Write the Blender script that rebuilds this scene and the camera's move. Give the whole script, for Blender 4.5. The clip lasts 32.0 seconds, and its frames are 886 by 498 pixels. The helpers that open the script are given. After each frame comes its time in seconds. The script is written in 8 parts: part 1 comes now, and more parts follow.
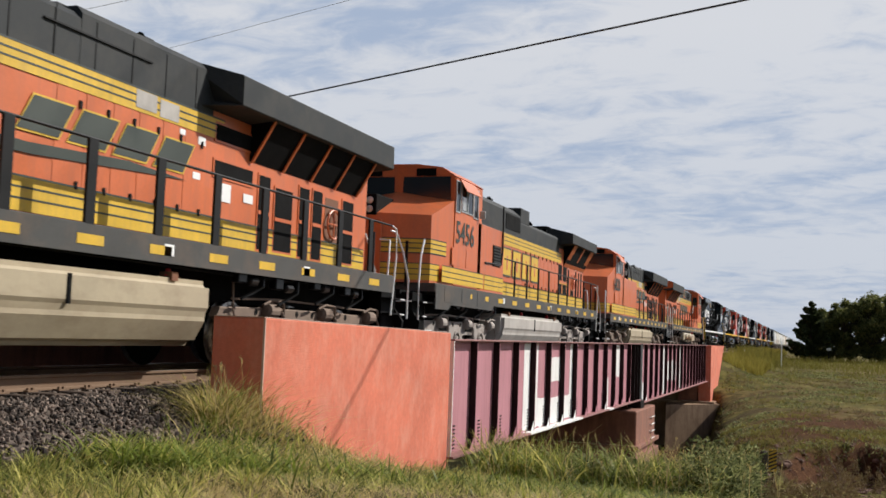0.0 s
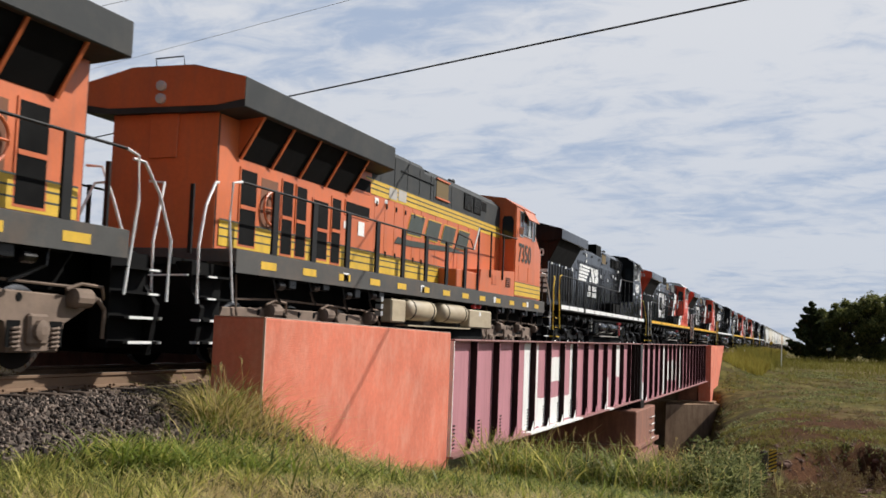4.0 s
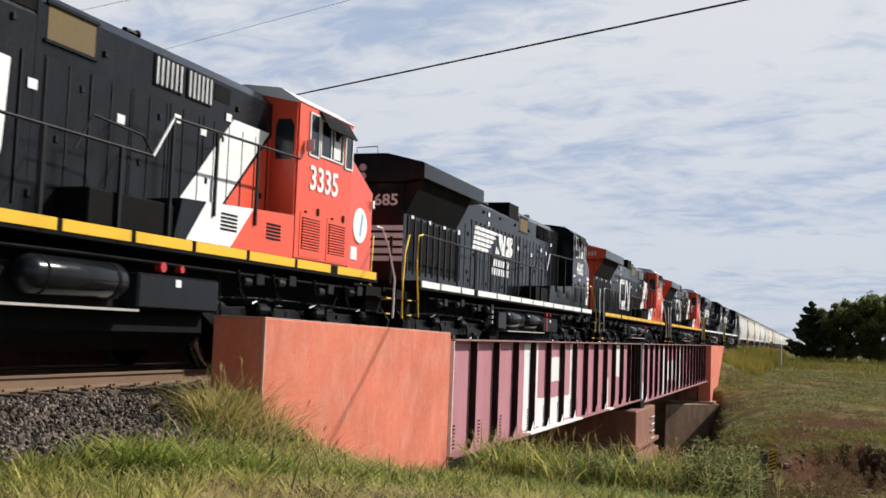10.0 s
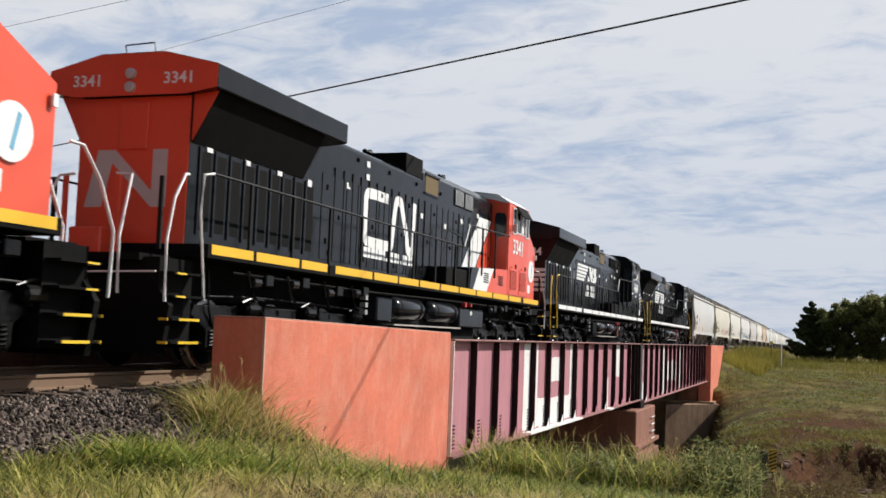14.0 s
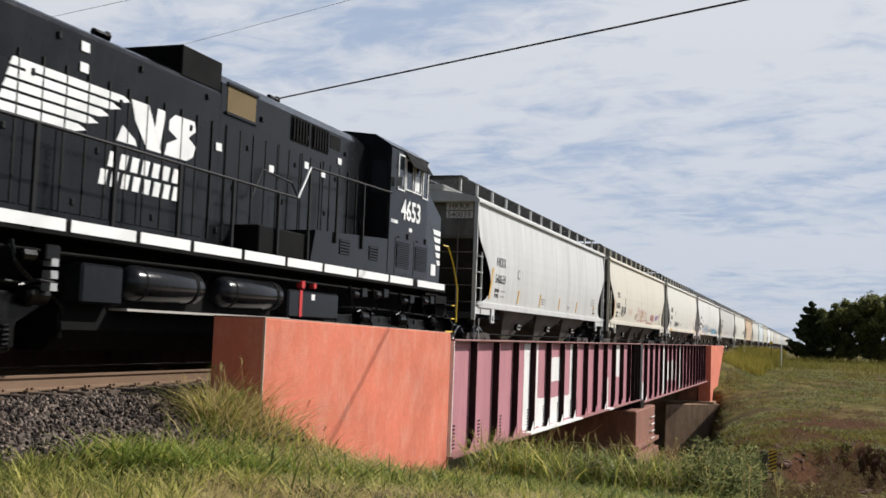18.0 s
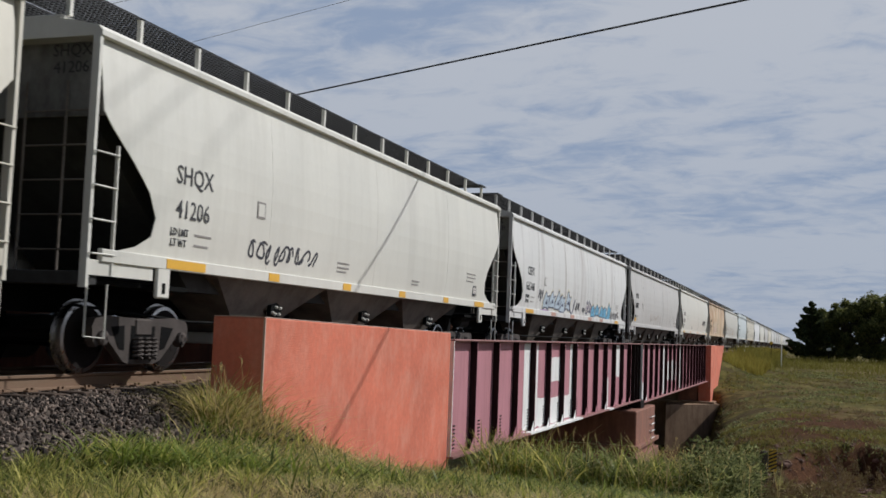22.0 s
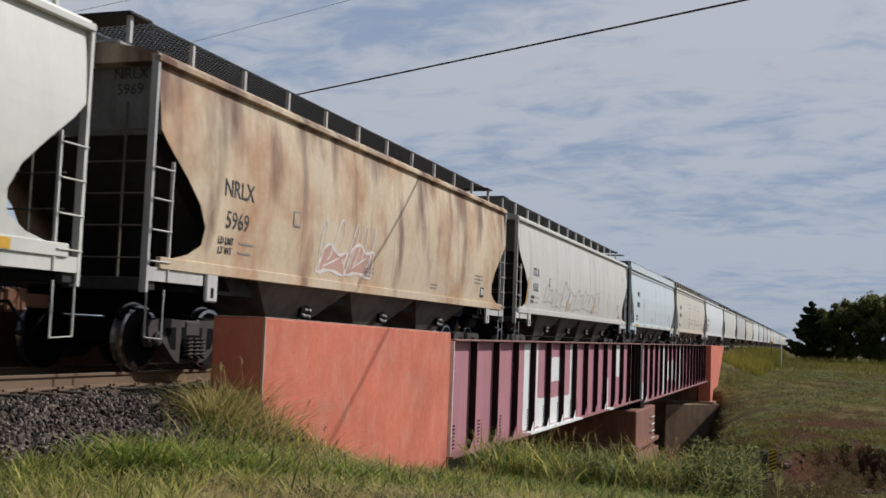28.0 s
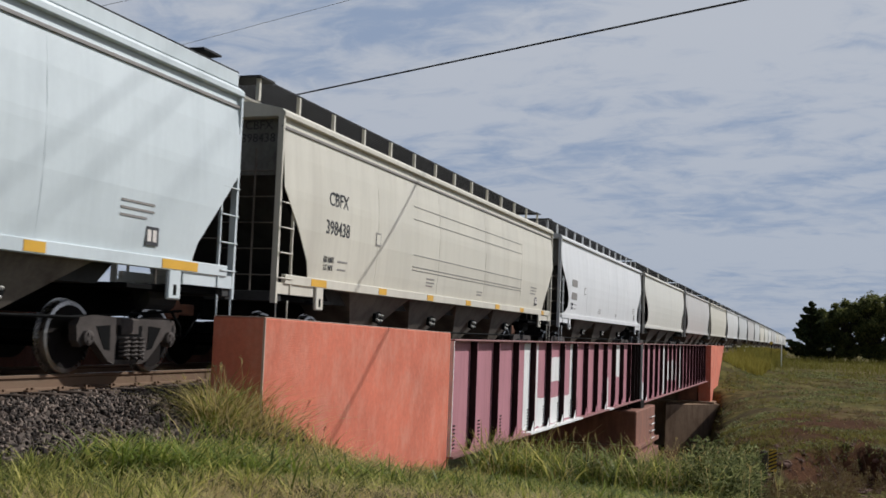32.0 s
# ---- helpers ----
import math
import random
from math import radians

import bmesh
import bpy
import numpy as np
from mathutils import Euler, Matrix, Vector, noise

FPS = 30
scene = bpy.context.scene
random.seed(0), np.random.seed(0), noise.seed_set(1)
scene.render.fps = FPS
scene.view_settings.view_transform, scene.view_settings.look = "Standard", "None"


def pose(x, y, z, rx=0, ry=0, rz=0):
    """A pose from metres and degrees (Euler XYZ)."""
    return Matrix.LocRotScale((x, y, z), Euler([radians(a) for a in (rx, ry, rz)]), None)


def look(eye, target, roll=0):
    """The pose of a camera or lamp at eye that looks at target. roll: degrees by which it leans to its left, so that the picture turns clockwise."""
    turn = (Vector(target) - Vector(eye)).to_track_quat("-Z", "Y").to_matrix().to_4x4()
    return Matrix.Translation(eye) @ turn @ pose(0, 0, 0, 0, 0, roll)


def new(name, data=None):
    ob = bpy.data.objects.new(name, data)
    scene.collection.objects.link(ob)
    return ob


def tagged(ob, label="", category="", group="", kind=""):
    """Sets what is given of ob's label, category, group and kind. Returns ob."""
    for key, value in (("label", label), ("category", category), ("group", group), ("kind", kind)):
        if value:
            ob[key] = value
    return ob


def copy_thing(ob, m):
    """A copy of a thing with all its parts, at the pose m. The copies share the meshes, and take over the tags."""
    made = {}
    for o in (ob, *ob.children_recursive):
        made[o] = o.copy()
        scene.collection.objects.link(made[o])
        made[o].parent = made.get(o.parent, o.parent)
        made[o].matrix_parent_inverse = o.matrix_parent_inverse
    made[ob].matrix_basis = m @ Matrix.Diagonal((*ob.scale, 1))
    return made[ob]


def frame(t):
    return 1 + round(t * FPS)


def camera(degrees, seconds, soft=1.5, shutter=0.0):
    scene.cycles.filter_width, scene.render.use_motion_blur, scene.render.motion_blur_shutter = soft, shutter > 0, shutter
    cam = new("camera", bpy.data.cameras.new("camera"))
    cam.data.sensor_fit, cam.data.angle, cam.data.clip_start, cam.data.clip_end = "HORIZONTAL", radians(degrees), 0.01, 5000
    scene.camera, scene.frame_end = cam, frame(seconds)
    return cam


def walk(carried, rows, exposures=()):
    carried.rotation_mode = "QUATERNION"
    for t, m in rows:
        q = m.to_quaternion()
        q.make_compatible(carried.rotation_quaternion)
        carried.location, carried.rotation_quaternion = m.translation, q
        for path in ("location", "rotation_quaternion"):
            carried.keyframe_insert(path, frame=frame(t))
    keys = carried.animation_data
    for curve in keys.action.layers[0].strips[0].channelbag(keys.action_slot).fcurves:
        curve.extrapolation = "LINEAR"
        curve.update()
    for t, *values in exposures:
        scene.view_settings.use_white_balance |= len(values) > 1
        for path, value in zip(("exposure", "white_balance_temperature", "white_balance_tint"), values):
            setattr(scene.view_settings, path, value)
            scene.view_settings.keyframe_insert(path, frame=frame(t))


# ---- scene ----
RAIL = 0.0            # top of rail
TRACK = -9.467        # track centre line, parallel to y
EYE = Vector((0.0, 0.0, 0.67))
AHEAD = Vector((-0.32278, 0.94316, 0.07827))

cam = camera(44.683, 32.0, soft=1.6, shutter=0.08)
walk(cam, [(0.0, look(EYE, EYE + AHEAD, 2.187)), (32.0, look(EYE, EYE + AHEAD, 2.187))],
     [(0.0, 0.09, 6500, 10), (3.0, 0.10, 6500, 10), (6.0, 0.20, 6500, 10), (14.0, 0.20, 6500, 10), (17.0, 0.18, 6450, 10), (19.0, -0.06, 6350, 10), (20.0, -0.34, 6250, 10), (22.5, -0.40, 6100, 10), (32.0, -0.38, 6100, 10)])


def rolled(t):
    """Metres that the train has run since 9 s."""
    return 13.4 * (t - 9.0)


# ---- sky, sun, exposure ----
SUN_AZ = radians(46)      # clockwise from +y towards +x
SUN_EL = radians(39)
world = bpy.data.worlds.new("world")
scene.world = world
world.use_nodes = True
wn, wl = world.node_tree.nodes, world.node_tree.links
wn.clear()
w_out = wn.new("ShaderNodeOutputWorld")
w_bg = wn.new("ShaderNodeBackground")
w_bg.inputs["Strength"].default_value = 0.10
sky = wn.new("ShaderNodeTexSky")
sky.sky_type, sky.sun_disc = "NISHITA", False
sky.sun_elevation, sky.sun_rotation = SUN_EL, SUN_AZ
w_tc = wn.new("ShaderNodeTexCoord")
# thin broken cloud: noise on a plane far above
w_sep = wn.new("ShaderNodeSeparateXYZ")
wl.new(w_tc.outputs["Generated"], w_sep.inputs[0])
w_zz = wn.new("ShaderNodeMath"); w_zz.operation = "MAXIMUM"; w_zz.inputs[1].default_value = 0.0
wl.new(w_sep.outputs["Z"], w_zz.inputs[0])
w_za = wn.new("ShaderNodeMath"); w_za.operation = "ADD"; w_za.inputs[1].default_value = 0.16
wl.new(w_zz.outputs[0], w_za.inputs[0])
w_dx = wn.new("ShaderNodeMath"); w_dx.operation = "DIVIDE"
w_dy = wn.new("ShaderNodeMath"); w_dy.operation = "DIVIDE"
wl.new(w_sep.outputs["X"], w_dx.inputs[0]); wl.new(w_za.outputs[0], w_dx.inputs[1])
wl.new(w_sep.outputs["Y"], w_dy.inputs[0]); wl.new(w_za.outputs[0], w_dy.inputs[1])
w_pl = wn.new("ShaderNodeCombineXYZ")
wl.new(w_dx.outputs[0], w_pl.inputs["X"]); wl.new(w_dy.outputs[0], w_pl.inputs["Y"])
w_map = wn.new("ShaderNodeMapping"); w_map.inputs["Scale"].default_value = (1.0, 1.5, 1.0); w_map.inputs["Rotation"].default_value = (0, 0, 0.9)
wl.new(w_pl.outputs[0], w_map.inputs[0])


def cloud_noise(scale, detail, rough, warp):
    nn = wn.new("ShaderNodeTexNoise")
    nn.inputs["Scale"].default_value, nn.inputs["Detail"].default_value = scale, detail
    nn.inputs["Roughness"].default_value, nn.inputs["Distortion"].default_value = rough, warp
    wl.new(w_map.outputs[0], nn.inputs["Vector"])
    return nn.outputs["Fac"]


w_add = wn.new("ShaderNodeMix"); w_add.data_type = "FLOAT"; w_add.inputs[0].default_value = 0.42
wl.new(cloud_noise(0.9, 9.0, 0.58, 0.3), w_add.inputs[2]); wl.new(cloud_noise(5.5, 8.0, 0.62, 0.5), w_add.inputs[3])
w_rp = wn.new("ShaderNodeMapRange"); w_rp.interpolation_type = "SMOOTHSTEP"
w_rp.inputs["From Min"].default_value, w_rp.inputs["From Max"].default_value = 0.37, 0.55
w_rp.inputs["To Min"].default_value, w_rp.inputs["To Max"].default_value = 0.15, 0.97
wl.new(w_add.outputs[0], w_rp.inputs["Value"])
# the veil of cloud is bright towards the sun and thins and dims away from it
w_dot = wn.new("ShaderNodeVectorMath"); w_dot.operation = "DOT_PRODUCT"
w_dot.inputs[1].default_value = (math.sin(SUN_AZ) * math.cos(SUN_EL), math.cos(SUN_AZ) * math.cos(SUN_EL), math.sin(SUN_EL))
w_nrm = wn.new("ShaderNodeVectorMath"); w_nrm.operation = "NORMALIZE"
wl.new(w_tc.outputs["Generated"], w_nrm.inputs[0]); wl.new(w_nrm.outputs[0], w_dot.inputs[0])
w_fw = wn.new("ShaderNodeMapRange"); w_fw.interpolation_type = "SMOOTHSTEP"
w_fw.inputs["From Min"].default_value, w_fw.inputs["From Max"].default_value = -0.45, 0.12
w_fw.inputs["To Min"].default_value, w_fw.inputs["To Max"].default_value = 0.0, 1.0
wl.new(w_dot.outputs["Value"], w_fw.inputs["Value"])
w_cov = wn.new("ShaderNodeMath"); w_cov.operation = "MULTIPLY"
wl.new(w_fw.outputs[0], w_cov.inputs[1])
# the veil lies low over the horizon and opens overhead
w_hi = wn.new("ShaderNodeMapRange"); w_hi.interpolation_type = "SMOOTHSTEP"
w_hi.inputs["From Min"].default_value, w_hi.inputs["From Max"].default_value = 0.30, 0.62
w_hi.inputs["To Min"].default_value, w_hi.inputs["To Max"].default_value = 0.94, 0.10
wl.new(w_zz.outputs[0], w_hi.inputs["Value"]); wl.new(w_hi.outputs[0], w_cov.inputs[0])
# blue-grey gaps between white streaks of cloud
w_cc = wn.new("ShaderNodeMix"); w_cc.data_type = "RGBA"
w_cc.inputs["A"].default_value, w_cc.inputs["B"].default_value = (3.2, 4.1, 5.7, 1), (6.6, 6.75, 7.1, 1)
w_lo = wn.new("ShaderNodeMapRange")
w_lo.inputs["From Max"].default_value = 0.28
w_lo.inputs["To Min"].default_value, w_lo.inputs["To Max"].default_value = 0.62, 1.0
wl.new(w_zz.outputs[0], w_lo.inputs["Value"])
w_cm = wn.new("ShaderNodeMath"); w_cm.operation = "MULTIPLY"
wl.new(w_rp.outputs[0], w_cm.inputs[0]); wl.new(w_lo.outputs[0], w_cm.inputs[1])
wl.new(w_cm.outputs[0], w_cc.inputs["Factor"])
w_mix = wn.new("ShaderNodeMix"); w_mix.data_type = "RGBA"
wl.new(w_cov.outputs[0], w_mix.inputs["Factor"])
w_dim = wn.new("ShaderNodeVectorMath"); w_dim.operation = "SCALE"
w_br = wn.new("ShaderNodeMapRange")
w_br.inputs["To Min"].default_value, w_br.inputs["To Max"].default_value = 0.12, 0.7
wl.new(w_fw.outputs[0], w_br.inputs["Value"]); wl.new(w_br.outputs[0], w_dim.inputs["Scale"])
wl.new(sky.outputs[0], w_dim.inputs[0])
wl.new(w_dim.outputs[0], w_mix.inputs["A"])
wl.new(w_cc.outputs["Result"], w_mix.inputs["B"])
wl.new(w_mix.outputs["Result"], w_bg.inputs["Color"])
wl.new(w_bg.outputs[0], w_out.inputs[0])

sun_data = bpy.data.lights.new("sun", "SUN")
sun_data.energy, sun_data.angle, sun_data.color = 5.0, radians(0.6), (1.0, 0.96, 0.90)
sun = new("sun", sun_data)
sun_from = Vector((math.sin(SUN_AZ) * math.cos(SUN_EL), math.cos(SUN_AZ) * math.cos(SUN_EL), math.sin(SUN_EL)))
sun.matrix_world = look(sun_from * 300, (0, 0, 0))

# ---- materials ----
MATS = {}


def mat(name, color, rough=0.6, metal=0.0, vary=0.15, scale=2.0, bump=0.0, bump_scale=60.0, dirt=None, dirt_amount=0.0,
        dirt_scale=(0.6, 0.6, 0.6), dirt_low=0.45, dirt_high=0.75, island=0.0, piece=0.0, space="Object", coat=0.0, sub=None, spec=0.5, thin=0.0):
    """A procedural surface: colour broken up at two scales, roughness that follows it, fine relief, and a stain of its own shape."""
    if name in MATS:
        return MATS[name]
    m = bpy.data.materials.new(name)
    m.use_nodes = True
    nt = m.node_tree
    n, l = nt.nodes, nt.links
    b = n["Principled BSDF"]
    b.inputs["Metallic"].default_value = metal
    b.inputs["Specular IOR Level"].default_value = spec
    if coat:
        b.inputs["Coat Weight"].default_value, b.inputs["Coat Roughness"].default_value = coat, 0.12
    tc = n.new("ShaderNodeTexCoord")
    vec = tc.outputs[space]
    big = n.new("ShaderNodeTexNoise")
    big.inputs["Scale"].default_value, big.inputs["Detail"].default_value = scale, 6.0
    fine = n.new("ShaderNodeTexNoise")
    fine.inputs["Scale"].default_value, fine.inputs["Detail"].default_value = scale * 14, 4.0
    l.new(vec, big.inputs["Vector"]), l.new(vec, fine.inputs["Vector"])
    mix = n.new("ShaderNodeMix"); mix.data_type = "FLOAT"; mix.inputs[0].default_value = 0.4
    l.new(big.outputs["Fac"], mix.inputs[2]), l.new(fine.outputs["Fac"], mix.inputs[3])
    ramp = n.new("ShaderNodeMapRange")
    ramp.inputs["From Min"].default_value, ramp.inputs["From Max"].default_value = 0.3, 0.7
    ramp.inputs["To Min"].default_value, ramp.inputs["To Max"].default_value = 1 - vary, 1 + vary
    l.new(mix.outputs[0], ramp.inputs["Value"])
    value = ramp.outputs[0]
    if island or piece:
        if island:
            g = n.new("ShaderNodeNewGeometry"); rnd = g.outputs["Random Per Island"]
        else:
            g = n.new("ShaderNodeObjectInfo"); rnd = g.outputs["Random"]
        k = n.new("ShaderNodeMapRange")
        a = island or piece
        k.inputs["To Min"].default_value, k.inputs["To Max"].default_value = 1 - a, 1 + a
        l.new(rnd, k.inputs["Value"])
        mu = n.new("ShaderNodeMath"); mu.operation = "MULTIPLY"
        l.new(value, mu.inputs[0]), l.new(k.outputs[0], mu.inputs[1])
        value = mu.outputs[0]
    base = n.new("ShaderNodeMix"); base.data_type = "RGBA"; base.inputs["Factor"].default_value = 0.0
    base.inputs["A"].default_value = (*color, 1)
    col = base.outputs["Result"]
    if sub:   # a second colour, picked per piece
        base.inputs["B"].default_value = (*sub, 1)
        g2 = n.new("ShaderNodeNewGeometry")
        l.new(g2.outputs["Random Per Island"], base.inputs["Factor"])
    sc = n.new("ShaderNodeVectorMath"); sc.operation = "SCALE"
    l.new(col, sc.inputs[0]), l.new(value, sc.inputs["Scale"])
    col = sc.outputs[0]
    if dirt:
        mp = n.new("ShaderNodeMapping"); mp.inputs["Scale"].default_value = dirt_scale
        l.new(vec, mp.inputs[0])
        dn = n.new("ShaderNodeTexNoise"); dn.inputs["Scale"].default_value, dn.inputs["Detail"].default_value = 3.0, 7.0
        dn.inputs["Roughness"].default_value = 0.65
        l.new(mp.outputs[0], dn.inputs["Vector"])
        dr = n.new("ShaderNodeMapRange")
        dr.inputs["From Min"].default_value, dr.inputs["From Max"].default_value = dirt_low, dirt_high
        dr.inputs["To Max"].default_value = dirt_amount
        l.new(dn.outputs["Fac"], dr.inputs["Value"])
        dm = n.new("ShaderNodeMix"); dm.data_type = "RGBA"
        dm.inputs["B"].default_value = (*dirt, 1)
        l.new(dr.outputs[0], dm.inputs["Factor"]), l.new(col, dm.inputs["A"])
        col = dm.outputs["Result"]
    l.new(col, b.inputs["Base Color"])
    if thin:   # light shines through a leaf
        tl = n.new("ShaderNodeBsdfTranslucent")
        ms = n.new("ShaderNodeMixShader"); ms.inputs[0].default_value = thin
        l.new(col, tl.inputs["Color"])
        l.new(b.outputs[0], ms.inputs[1]), l.new(tl.outputs[0], ms.inputs[2])
        l.new(ms.outputs[0], n["Material Output"].inputs["Surface"])
    rr = n.new("ShaderNodeMapRange")
    rr.inputs["From Min"].default_value, rr.inputs["From Max"].default_value = 0.3, 0.7
    rr.inputs["To Min"].default_value, rr.inputs["To Max"].default_value = max(rough - 0.12, 0.05), min(rough + 0.12, 1)
    l.new(mix.outputs[0], rr.inputs["Value"]), l.new(rr.outputs[0], b.inputs["Roughness"])
    if bump:
        bn = n.new("ShaderNodeTexNoise"); bn.inputs["Scale"].default_value, bn.inputs["Detail"].default_value = bump_scale, 5.0
        l.new(vec, bn.inputs["Vector"])
        bp = n.new("ShaderNodeBump"); bp.inputs["Strength"].default_value, bp.inputs["Distance"].default_value = bump, 0.02
        l.new(bn.outputs["Fac"], bp.inputs["Height"]), l.new(bp.outputs[0], b.inputs["Normal"])
    MATS[name] = m
    return m


STREAK = (2.2, 2.2, 0.10)      # dirt that ran down a side
RUSTC = (0.16, 0.065, 0.03)
M_CONC_RED = mat("red_stained_concrete", (0.60, 0.175, 0.108), 0.85, vary=0.2, scale=0.9, bump=0.3, bump_scale=45, dirt=(0.68, 0.33, 0.235), dirt_amount=0.6, dirt_scale=(0.8, 0.8, 0.5), dirt_low=0.46, dirt_high=0.78, spec=0.2)
M_CONC_EDGE = mat("pale_concrete_edge", (0.5, 0.36, 0.29), 0.9, vary=0.2, scale=6)
M_CONC_OLD = mat("old_brown_concrete", (0.36, 0.245, 0.16), 0.9, vary=0.25, scale=0.8, bump=0.4, bump_scale=25, dirt=(0.14, 0.08, 0.055), dirt_amount=0.7, dirt_scale=(0.8, 0.8, 0.25), spec=0.1)
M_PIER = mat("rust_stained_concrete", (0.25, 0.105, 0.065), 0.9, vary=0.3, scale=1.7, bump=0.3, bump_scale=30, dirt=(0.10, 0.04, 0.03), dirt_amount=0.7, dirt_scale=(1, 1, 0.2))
M_PINK = mat("faded_maroon_bridge_paint", (0.46, 0.205, 0.235), 0.65, vary=0.10, scale=1.3, dirt=(0.29, 0.12, 0.13), dirt_amount=0.5, dirt_scale=(1.5, 1.5, 0.2), spec=0.3)
# near-black maroon: holds the shade on the stiffeners' -y faces
M_STIFF = mat("shade_black_maroon_steel", (0.022, 0.011, 0.012), 0.8, vary=0.35, scale=2.5, dirt=(0.07, 0.025, 0.025), dirt_amount=0.5, dirt_scale=(1.5, 1.5, 0.3), spec=0.1)
M_PINK_FL = mat("dull_maroon_flange_paint", (0.30, 0.155, 0.145), 0.7, vary=0.2, scale=2, dirt=(0.14, 0.07, 0.06), dirt_amount=0.5, spec=0.2)
M_BOLT = mat("black_bolt_steel", (0.02, 0.016, 0.016), 0.6, 0.3, vary=0.2)
M_WPAINT = mat("white_cover_paint", (0.80, 0.79, 0.76), 0.6, vary=0.06, scale=4, dirt=(0.5, 0.42, 0.4), dirt_amount=0.35, dirt_scale=(1.5, 1.5, 0.4))
M_DKSTEEL = mat("dark_bridge_steel", (0.014, 0.010, 0.009), 0.85, 0.0, vary=0.3, spec=0.1)
M_RAIL = mat("tan_dusty_rail_side", (0.19, 0.125, 0.082), 0.8, 0.0, vary=0.15, scale=3, dirt=(0.16, 0.095, 0.06), dirt_amount=0.6, spec=0.2)
M_RAILTOP = mat("polished_rail_head", (0.45, 0.43, 0.4), 0.3, 1.0, vary=0.1)
M_TIE = mat("weathered_oak_tie", (0.075, 0.055, 0.043), 0.95, vary=0.35, scale=5, bump=0.4, piece=0.25, spec=0.1)
M_STONE = mat("crushed_grey_ballast", (0.118, 0.101, 0.088), 0.95, vary=0.35, scale=12, island=0.9, sub=(0.15, 0.115, 0.092), bump=0.3, spec=0.08)
M_SOIL = mat("red_clay", (0.13, 0.065, 0.042), 0.95, vary=0.35, scale=0.7, bump=0.7, bump_scale=6)
M_TREEBARK = mat("dark_bark", (0.055, 0.042, 0.032), 0.95, vary=0.3, scale=4, bump=0.5)
M_LEAF = mat("dark_green_leaves", (0.13, 0.165, 0.055), 0.7, vary=0.35, scale=0.3, island=0.6, sub=(0.21, 0.20, 0.075), spec=0.1, thin=0.45)
M_CEDAR = mat("cedar_needles", (0.065, 0.092, 0.04), 0.8, vary=0.25, island=0.6, sub=(0.075, 0.082, 0.032), spec=0.1, thin=0.4)
M_LUSH = mat("deep_green_grass_blades", (0.12, 0.175, 0.022), 0.5, vary=0.3, scale=0.8, island=0.6, sub=(0.20, 0.235, 0.04), spec=0.3, thin=0.35)
M_GRASS = mat("green_grass_blades", (0.17, 0.235, 0.03), 0.55, vary=0.35, scale=0.8, island=0.7, sub=(0.42, 0.37, 0.115), spec=0.2, thin=0.45)
M_DRY = mat("dry_straw_grass", (0.64, 0.50, 0.27), 0.75, vary=0.2, scale=0.7, island=0.45, sub=(0.48, 0.38, 0.14), spec=0.12, thin=0.35)
M_WEED = mat("grey_green_weeds", (0.125, 0.16, 0.055), 0.7, vary=0.35, scale=1.6, island=0.7, sub=(0.235, 0.24, 0.10), spec=0.12, thin=0.4)
M_DRYWEED = mat("dry_brown_weeds", (0.24, 0.15, 0.085), 0.8, vary=0.2, scale=0.8, island=0.5, sub=(0.17, 0.14, 0.06), spec=0.1, thin=0.25)
M_SEED = mat("brown_seed_heads", (0.26, 0.13, 0.075), 0.8, vary=0.2, island=0.4)
M_FARGRASS = mat("yellow_green_tall_grass", (0.25, 0.22, 0.045), 0.85, vary=0.3, scale=0.2, island=0.4, sub=(0.17, 0.16, 0.04), spec=0.08, thin=0.3)
M_LINEGRASS = mat("straw_yellow_bank_grass", (0.36, 0.29, 0.055), 0.85, vary=0.3, scale=0.2, island=0.4, sub=(0.24, 0.21, 0.05), spec=0.08, thin=0.35)
M_TWIG = mat("grey_dead_twigs", (0.13, 0.09, 0.065), 0.9, vary=0.2, island=0.3)
M_WIRE = mat("black_cable", (0.012, 0.012, 0.014), 0.5)
M_WIRE2 = mat("grey_cable", (0.13, 0.13, 0.14), 0.5)
M_POSTW = mat("white_plastic_post", (0.75, 0.75, 0.72), 0.5)
M_SIGNY = mat("yellow_sign_sheet", (0.65, 0.42, 0.03), 0.45)
M_SIGNK = mat("black_sign_stripe", (0.015, 0.015, 0.015), 0.5)


